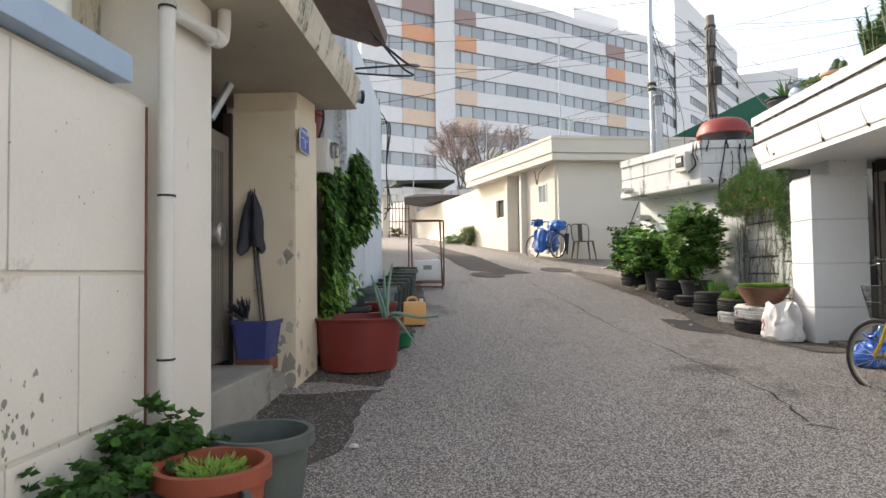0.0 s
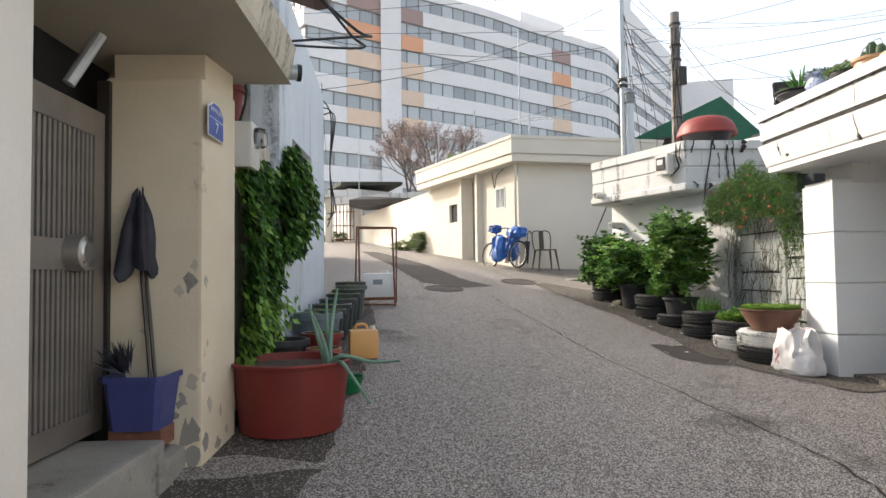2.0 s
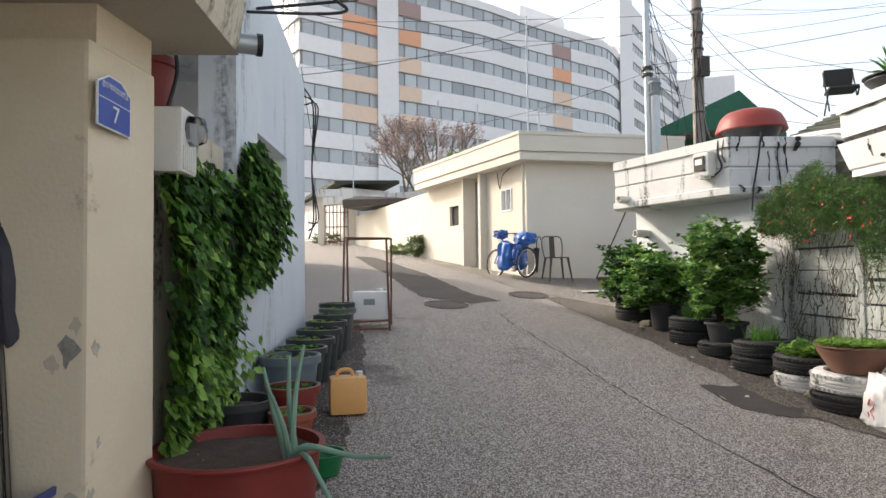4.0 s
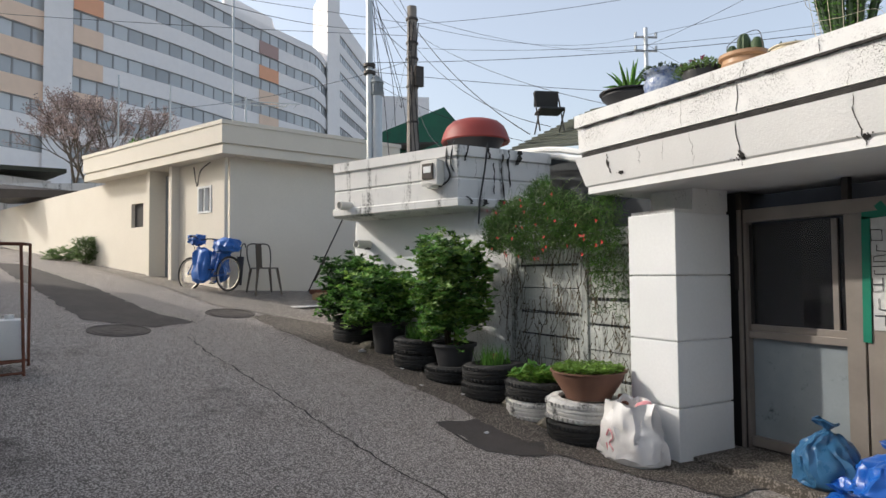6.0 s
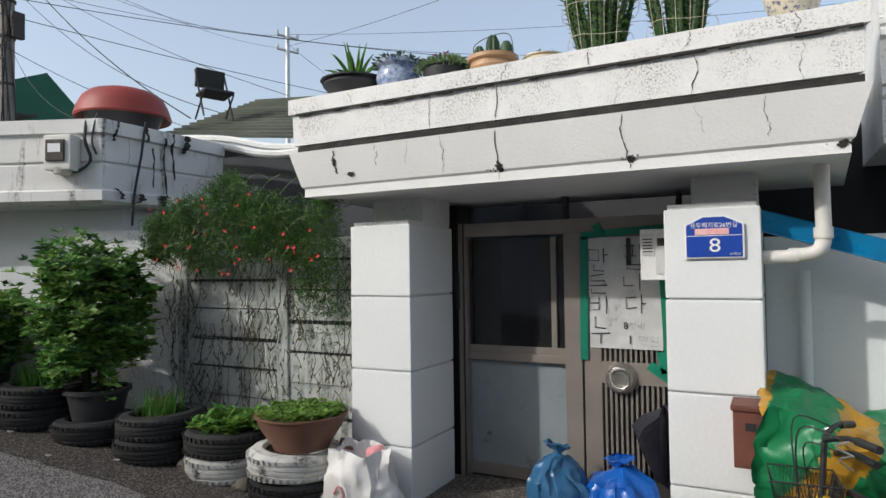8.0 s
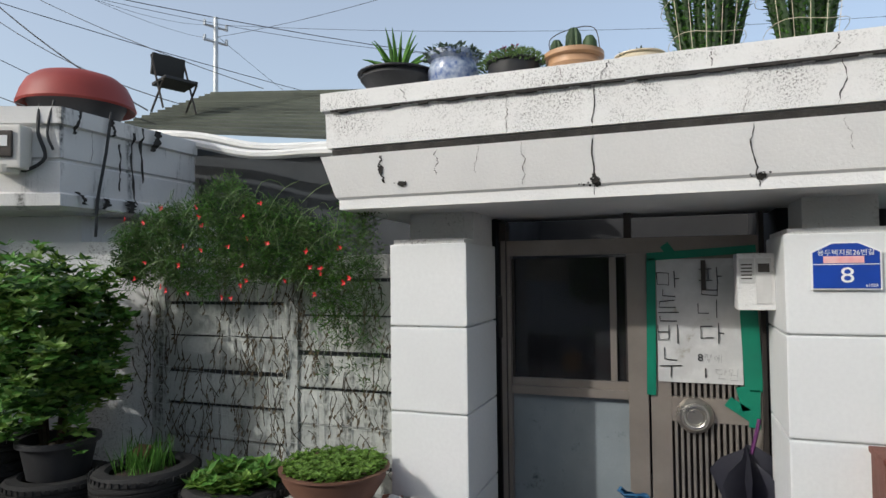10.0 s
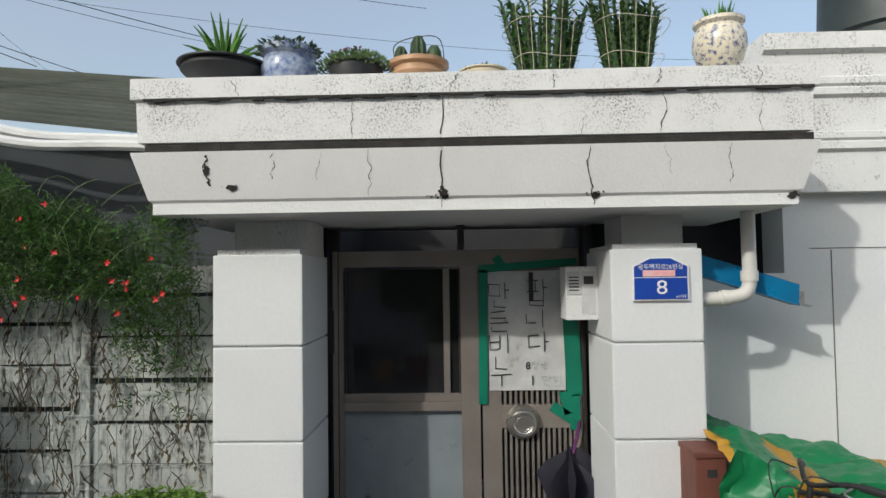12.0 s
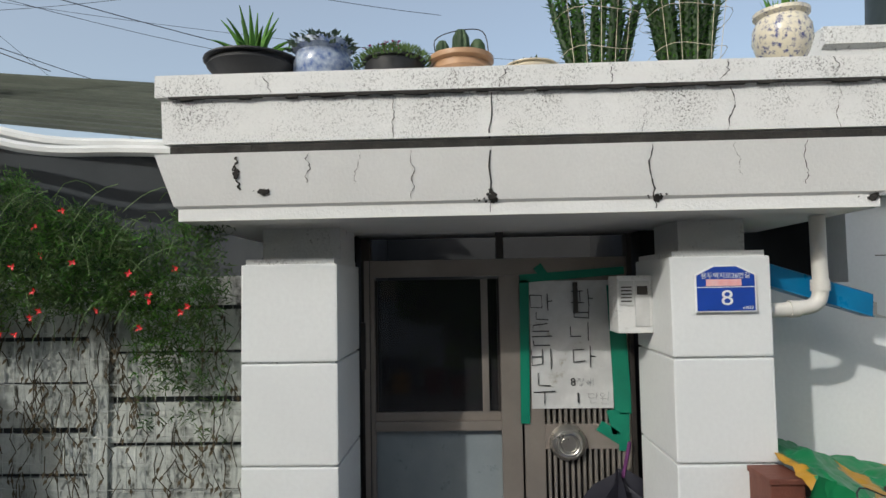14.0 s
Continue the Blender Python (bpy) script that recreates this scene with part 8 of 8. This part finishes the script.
def left_things():
    gz = ground_z
    r = random.Random(31)
    # drainpipe
    t = thing("drainpipe", "thick off-white plastic drainpipe with elbow and straps", "drainpipe", -1.16, 3.46, gz(-1.16, 3.4) - 0.02)
    bm = bmesh.new()
    h = 2.88 - gz(-1.16, 3.4)
    tube(bm, bend([(0, 0, 0), (0, 0, h * 0.5), (0, 0.0, h - 0.1), (0, 0.06, h), (0, 0.2, h + 0.03), (0.0, 0.6, h + 0.07), (0.0, 0.72, h + 0.1), (0, 0.76, h + 0.2), (0, 0.77, h + 0.5)], 4), 0.042, 20)
    part("pipe", bm, "pvc", t, smooth=True)
    for z in (0.9, 1.75, h + 0.0):
        bm = bmesh.new()
        lathe(bm, [(0.042, z), (0.046, z), (0.046, z + 0.012), (0.042, z + 0.012)], 20)
        part("strap", bm, "grime", t)
    bm = bmesh.new()
    rod(bm, (0, 0.55, h + 0.06), (0, 0.66, h + 0.08), 0.058, n=20)
    part("collar", bm, "pvc", t, smooth=True)
    # brown rod added in place of the dark gap beside the wide drainpipe
    t = thing("drainpipe", "thin rust-brown rod standing in for a dark gap by the drainpipe", "drainpipe", -1.2, 3.33, gz(-1.2, 3.3) - 0.02)
    bm = bmesh.new()
    rod(bm, (0, 0, 0), (0, 0, 2.2), 0.007)
    part("pipe", bm, "rust", t)
    t = thing("vent_pipe", "stained grey vertical pipe over the wall", "pipe", -1.55, 3.1, 2.4)
    bm = bmesh.new()
    rod(bm, (0, 0, 0), (0, 0, 1.2), 0.09, n=16)
    part("pipe", bm, "pvc", t, smooth=True)

    # foreground pots
    def lane_pot(label, x, y, R, h, mat, soil=0.7, group="pots by the wall"):
        return pot_on("plant_pot", label, x, y, gz(x, y), straight_pot(R, h, 0.76, 0.02), mat, (R * 0.9, h * soil), group=group)

    lane_pot("large worn grey-green plastic pot, half empty", -0.67, 3.5, 0.25, 0.5, "greypot", 0.68)
    p = lane_pot("terracotta-coloured plastic pot with bright feathery greens", -0.72, 3.0, 0.235, 0.54, "terracotta", 0.82)
    L = []
    for k in range(700):
        a, q = r.uniform(0, 6.28), math.sqrt(r.random()) * 0.13
        L.append((Vector((q * math.cos(a), q * math.sin(a), 0.4 + r.random() * 0.12)), (Vector((math.cos(a), math.sin(a), 0.9)) + rv(r, 0.6)).normalized() * 0.05, rv(r), 0.01))
    leaf_mesh("herb", L, "leaf_light", p, kind="stuff")
    p = lane_pot("large grey-green plastic pot with dark soil at the wall", -0.72, 2.7, 0.25, 0.5, "greypot", 0.75)
    for x, y, rx, h, n, sd in ((-1.06, 3.2, 0.27, 0.74, 420, 41), (-1.06, 2.7, 0.25, 0.72, 320, 42)):
        shrub("low clump of round-lobed dark green leaves at the wall foot", x, y, gz(x, y), rx, h, n, 0.05, 0.05, ("leaf_dark", "leaf_dark", "leaf"), sd, 8, low=0.0)
    # red tub
    x, y = -0.76, 6.74
    p = pot_on("rubber_tub", "big round dark red rubber tub planted with soil", x, y, gz(x, y) - 0.02, [(0, 0.004), (0.38, 0.004), (0.385, 0), (0.41, 0.2), (0.44, 0.49), (0.465, 0.495), (0.47, 0.51), (0.465, 0.52), (0.435, 0.52), (0.42, 0.46), (0, 0.46)], "redtub", (0.425, 0.46), 44)
    for k in range(6):
        a = r.uniform(0, 6.28)
        L = whorl(r, Vector((0.2 * math.cos(a), 0.2 * math.sin(a), 0.45)), Vector((0, 0, 1)), 6, 0.035, 0.02)
        leaf_mesh("seedling", L, "leaf_light", p, kind="stuff")
    t = thing("spring_onion", "thick drooping spring onion growing in the red tub", "plant", -0.46, 6.62, gz(x, y) + 0.42)
    for k, pts in enumerate((((0, 0, 0), (0.1, -0.1, 0.12), (0.35, -0.15, 0.08), (0.55, -0.25, 0.1)), ((0, 0, 0), (0.1, -0.12, 0.08), (0.2, -0.3, 0.02), (0.35, -0.5, -0.15)), ((0, 0, 0), (-0.02, -0.04, 0.2), (-0.1, -0.06, 0.42)), ((0, 0, 0), (-0.08, 0.02, 0.25), (-0.16, 0.1, 0.5)), ((0, 0.05, 0), (0.02, 0.06, 0.35), (0.06, 0.1, 0.62)), ((0.02, 0.08, 0), (-0.02, 0.1, 0.3), (-0.04, 0.2, 0.55)))):
        bm = bmesh.new()
        q = bend(pts, 6)
        tube(bm, q, [0.02 * (1 - 0.75 * i / len(q)) + 0.002 for i in range(len(q))], 8)
        part("blade", bm, "onion", t, smooth=True)
    # pots behind the tub
    p = lane_pot("black plastic trough pot under the creeper", -1.05, 7.75, 0.24, 0.4, "blackpot", 0.85)
    for i, (x, y, R, h, m, lb) in enumerate(((-0.66, 7.72, 0.15, 0.33, "terracotta", "small terracotta-coloured pot"), (-0.73, 8.12, 0.19, 0.38, "redtub", "dark red plastic pot"), (-0.85, 8.62, 0.24, 0.47, "slatepot", "slate-blue plastic pot"),
                                             (-0.84, 9.08, 0.22, 0.42, "darkpot", "dark plastic pot"), (-0.82, 9.5, 0.22, 0.42, "darkpot", "dark plastic pot"), (-0.8, 9.92, 0.22, 0.42, "darkpot", "dark plastic pot"), (-0.78, 10.32, 0.21, 0.42, "darkpot", "dark plastic pot"),
                                             (-0.76, 10.7, 0.21, 0.42, "darkpot", "dark plastic pot"), (-0.75, 11.05, 0.21, 0.42, "greypot", "grey-green plastic pot"), (-0.8, 11.4, 0.21, 0.42, "darkpot", "dark plastic pot"))):
        p = lane_pot(lb + " with seedlings in a row by the wall", x, y, R, h, m, 0.88, "pots along the bluish wall")
        L = []
        for k in range(26):
            a, q = r.uniform(0, 6.28), math.sqrt(r.random()) * R * 0.85
            L += whorl(r, Vector((q * math.cos(a), q * math.sin(a), h * 0.9 + r.random() * 0.04)), Vector((0, 0, 1)), 5, 0.04, 0.028)
        leaf_mesh("seedling", L, "leaf" if i % 2 else "leaf_light", p, kind="stuff")
        bm = bmesh.new()
        lathe(bm, [(R + 0.003, h + 0.0), (R + 0.016, h + 0.001), (R + 0.016, h + 0.006), (R + 0.003, h + 0.006), (R + 0.003, h)], 28)
        part("rim", bm, "slat", p, "pale worn rim", smooth=True)
    t = thing("basin", "small bright green plastic basin behind the red tub", "basin", -0.42, 7.5, gz(-0.42, 7.5))
    bm = bmesh.new()
    lathe(bm, [(0, 0), (0.11, 0), (0.15, 0.13), (0.16, 0.14), (0.145, 0.14), (0.1, 0.02), (0, 0.02)], 24)
    part("body", bm, "tarp_green", t, smooth=True)
    # creeper
    t = thing("creeper", "thick heart-leaved green creeper hanging over the old wall", "creeper", -1.24, 7.5, 0.6)
    sets = {"leaf_dark": [], "leaf": [], "leaf_light": []}
    for k in range(9000):
        y = r.uniform(-0.78, 1.22)
        z = r.uniform(0.1, 2.5)
        top = 2.02 + 0.42 * min(1, max(0, (y - 0.35) / 0.4)) + 0.06 * math.sin(y * 13)
        if z > top or (y > 0.42 and z < 1.25) and r.random() < 0.93 or (y > 0.15 and z < 1.0 and r.random() < 0.5):
            continue
        if y > 1.0 and (z < 1.35 or z > 2.35):
            continue
        dep = 0.14 + 0.16 * max(0, noise.noise(Vector((y * 2, z * 2, 1)))) + (0.19 * math.sin(min(1, max(0, (z - 1.1) / 1.3)) * 3.14) if y > 0.2 else 0)
        p = Vector((0.0 + dep * r.uniform(0.4, 1.1), y, z))
        d = Vector((0.55, r.uniform(-0.8, 0.8), -0.8)) + rv(r, 0.45)
        L = r.uniform(0.055, 0.115)
        low = z < 0.9
        key = "leaf_light" if (low and r.random() < 0.55) or r.random() < 0.12 else ("leaf" if r.random() < 0.7 else "leaf_dark")
        sets[key].append((p, d.normalized() * L, Vector((1, r.uniform(-0.7, 0.7), 0.6)), L * 0.85))
    for m, L in sets.items():
        leaf_mesh("foliage", L, m, t, kind="stuff")
    bm = bmesh.new()
    for k in range(22):
        y = r.uniform(-0.6, 1.1)
        pts = [Vector((0.08, y, 0.05 + (1.2 if y > 0.6 else 0)))]
        for q in range(7):
            pts.append(pts[-1] + Vector((r.uniform(-0.02, 0.03), r.uniform(-0.08, 0.08), 0.28 if y < 0.6 else 0.14)))
        tube(bm, pts, 0.006, 4)
    part("stem", bm, "dry", t, kind="stuff")
    # hanging red pot and meter
    t = thing("plant_pot", "empty red plastic pot standing on the wall end", "plant pot", -1.34, 6.95, 2.87)
    bm = bmesh.new()
    lathe(bm, [(0, 0.0), (0.11, 0.0), (0.15, 0.28), (0.168, 0.285), (0.168, 0.33), (0.15, 0.33), (0.13, 0.04), (0, 0.04)], 24)
    part("body", bm, "redtub", t, smooth=True)
    t = thing("electric_meter", "beige ribbed meter box with a round glass behind the pillar", "electric meter", -1.13, 6.8, 2.5)
    bm = bmesh.new()
    box(bm, -0.12, 0.08, -0.12, 0.12, 0.0, 0.36, bevel=0.02)
    part("body", bm, "pvc", t)
    for k in range(7):
        bm = bmesh.new()
        box(bm, 0.08, 0.088, -0.1 + k * 0.03, -0.085 + k * 0.03, 0.02, 0.15)
        part("rib", bm, "pvc", t)
    bm = bmesh.new()
    lathe(bm, [(0, 0.08), (0.07, 0.075), (0.085, 0.04), (0.085, 0.0), (0, 0)], 22, pose(0.08, 0.02, 0.25, 0, 90, 0))
    part("glass_cover", bm, "glass", t, smooth=True)
    bm = bmesh.new()
    box(bm, 0.08, 0.1, -0.04, 0.07, 0.18, 0.28)
    part("dial", bm, "white", t)
    bm = bmesh.new()
    tube(bm, bend([(-1.18, 6.9, 3.3), (-1.14, 6.86, 3.1), (-1.2, 6.84, 2.85), (-1.26, 6.84, 2.7)], 5), 0.012, 6)
    part("meter_cable", bm, "cable", None, "black cable down to the meter box", category="cable")
    t = thing("vent_pipe", "perforated grey vent pipe poking out under the eave", "pipe", -1.2, 7.55, 3.55, 0)
    bm = bmesh.new()
    lathe(bm, [(0.06, -0.3), (0.07, -0.3), (0.07, 0.35), (0.06, 0.35), (0.055, 0.2), (0, 0.2)], 20, pose(0, 0, 0, 0, 90, 20))
    part("pipe", bm, "galv", t, smooth=True)
    bm = bmesh.new()
    lathe(bm, [(0.072, 0.33), (0.078, 0.33), (0.078, 0.37), (0.06, 0.37)], 20, pose(0, 0, 0, 0, 90, 20))
    part("rim", bm, "black", t)
    # corner cables
    for k in range(3):
        bm = bmesh.new()
        tube(bm, bend([(-1.13, 10.93 + 0.02 * k, 4.2 - 0.1 * k), (-1.02 + 0.03 * k, 10.95, 3.95), (-1.04, 10.95, 3.2), (-1.02 + 0.03 * k, 10.95, 2.6), (-1.08, 10.95, 2.35 + 0.1 * k)], 5), 0.009, 6)
        part("corner_cable", bm, "cable", None, "black cable bundle down the gable corner", category="cable")
    bm = bmesh.new()
    tube(bm, bend([(-0.65, 7.2, 4.1), (-0.3, 7.4, 3.85), (-0.2, 7.8, 3.95), (-0.35, 8.2, 4.1), (-1.14, 8.6, 4.2)], 6), 0.014, 6)
    tube(bm, bend([(-0.66, 7.0, 4.1), (-0.35, 7.3, 3.78), (-0.3, 7.7, 3.8), (-1.14, 8.3, 4.05)], 6), 0.012, 6)
    part("eave_cable", bm, "cable", None, "loose black cables under the eave end", category="cable")


left_things()


def far_things():
    r = random.Random(51)
    # bare blossoming tree
    t = thing("tree", "bare-branched tree with sparse pale buds behind the lane wall", "tree", 0.7, 30.5, 3.1)
    bm = bmesh.new()
    tips = []

    def limb(p, d, L, rad, depth):
        pts = [p]
        for k in range(4):
            d = (d + rv(r, 0.18)).normalized()
            pts.append(pts[-1] + d * L / 4)
        tube(bm, pts, [rad * (1 - 0.4 * i / 4) for i in range(5)], 5 if depth < 2 else 3)
        if depth >= 4:
            tips.extend(pts[1:])
            return
        for k in range(3 if depth < 3 else 4):
            limb(pts[-1 - (k % 2)], (d + rv(r, 0.6) + Vector((0, 0, 0.22))).normalized(), L * 0.72, rad * 0.6, depth + 1)

    for k in range(4):
        limb(Vector((0.25 * k - 0.4, 0, 0)), Vector((0.22 * k - 0.33, 0, 1)).normalized(), 2.0, 0.09, 0)
    part("trunk", bm, "twig", t)
    leaf_mesh("bud", [(p + rv(r, 0.1), rv(r).normalized() * 0.08, rv(r), 0.045) for p in tips for _ in range(6)], "blossom", t, kind="stuff")
    shrub("yellow-green bush growing behind the cream house roof", 2.0, 23.6, 4.7, 1.0, 1.15, 260, 0.2, 0.06, ("leaf_light", "leaf"), 61, 4)
    shrub("weeds at the foot of the lane wall", 0.25, 22.8, 2.25, 0.35, 0.85, 260, 0.14, 0.022, ("leaf_dusty",), 62, 3)
    shrub("low weeds along the lane wall", -0.3, 23.9, 2.4, 0.5, 0.45, 220, 0.12, 0.02, ("leaf_dusty",), 63, 3)
    shrub("dark weeds at the far house", -3.6, 31.0, 3.0, 0.9, 0.7, 160, 0.15, 0.04, ("leaf_dusty", "leaf_dark"), 64, 3)
    # antenna rods
    for i, (x, y, z0, z1) in enumerate(((2.9, 18.0, 5.0, 8.0), (0.9, 21.5, 5.0, 6.9), (1.9, 20.0, 5.0, 6.4), (-2.2, 28, 4.3, 7.6), (3.1, 17.7, 5.0, 5.7))):
        t = thing("antenna_mast", "thin metal antenna rod on a roof", "antenna", x, y, z0, group="antenna rods")
        bm = bmesh.new()
        rod(bm, (0, 0, 0), (0, 0, z1 - z0), 0.022, n=6)
        part("rod", bm, "galv", t)
        if i in (0, 4):
            bm = bmesh.new()
            rod(bm, (-0.05, 0, 0.6), (1.1, 0, 0.68), 0.012, n=5)
            for k in range(6):
                rod(bm, (0.1 + k * 0.18, -0.12, 0.62), (0.1 + k * 0.18, 0.12, 0.62), 0.006, n=4)
            part("boom", bm, "galv", t)
    # far gate canopy and lean-to by the lane
    t = thing("lane_gateway", "small concrete gateway canopy with a scrolled iron gate", "gateway", -2.9, 29.6, 2.9)
    bm = bmesh.new()
    box(bm, -0.9, 0.7, -0.8, 0.8, 2.1, 2.4)
    part("canopy", bm, "white_streaked", t)
    for x in (-0.75, 0.5):
        bm = bmesh.new()
        box(bm, x - 0.12, x + 0.12, -0.4, 0.0, 0, 2.1)
        part("pillar", bm, "house_cream", t)
    for k in range(7):
        bm = bmesh.new()
        rod(bm, (-0.55 + k * 0.15, -0.35, 0.05), (-0.55 + k * 0.15, -0.35, 1.9), 0.02, n=5)
        part("bar", bm, "rust", t)
    for z in (0.3, 0.9, 1.5, 1.85):
        bm = bmesh.new()
        rod(bm, (-0.6, -0.35, z), (0.4, -0.35, z), 0.02, n=5)
        part("rail", bm, "rust", t)
    t = thing("lean_to_roof", "dark sagging sheet roof over the lane wall", "roof", -0.9, 27.3, 4.2)
    bm = bmesh.new()
    prism(bm, [(-1.6, -0.4), (1.3, -2.2), (1.9, -1.2), (-1.0, 1.0)], 0.15, lambda x, y: 0.3 + 0.25 * max(0, y + 1))
    part("sheet", bm, "steel_dark", t)
    bm = bmesh.new()
    prism(bm, [(-2.6, 1.4), (2.4, -1.0), (2.6, -0.6), (-2.4, 1.8)], 0.45, 0.75)
    part("fascia", bm, "white_streaked", t)
    # parked dark car at the end
    t = thing("car", "small dark car parked at the end of the lane", "car", -7.0, 40, ground_z(-7.0, 40), 20)
    bm = bmesh.new()
    box(bm, -0.85, 0.85, -2.0, 2.0, 0.28, 0.85, bevel=0.15)
    box(bm, -0.75, 0.75, -1.2, 1.5, 0.8, 1.4, bevel=0.22)
    part("body", bm, "black", t, smooth=True)
    for sx in (-1, 1):
        for sy in (-1.25, 1.25):
            bm = bmesh.new()
            lathe(bm, [(0, -0.1), (0.2, -0.1), (0.3, -0.08), (0.3, 0.08), (0.2, 0.1), (0, 0.1)], 20, pose(sx * 0.78, sy, 0.3, 0, 90, 0))
            part("wheel", bm, "tyre", t)
    bm = bmesh.new()
    box(bm, -0.6, 0.6, -1.24, -1.18, 0.95, 1.28)
    part("windscreen", bm, "apt_glass", t)
    for sx in (-0.6, 0.6):
        bm = bmesh.new()
        box(bm, sx - 0.15, sx + 0.15, -2.02, -1.96, 0.6, 0.72)
        part("headlight", bm, "steel", t)
    # house wall fittings
    bm = bmesh.new()
    tube(bm, bend([(2.45, 17.95, 4.35), (2.3, 18.2, 4.2), (2.25, 18.3, 3.9), (2.2, 18.4, 4.3)], 5), 0.012, 6)
    part("bracket_cable", bm, "cable", None, "dark cable loop under the house roof", category="cable")
    c = Vector((2.74, 17.45, 0))
    t = thing("drainpipe", "cream painted corner drainpipe of the small house", "drainpipe", 2.66, 17.42, 1.8)
    bm = bmesh.new()
    rod(bm, (0, 0, 0), (0, 0, 2.58), 0.04, n=12)
    part("pipe", bm, "house_cream", t, smooth=True)


far_things()
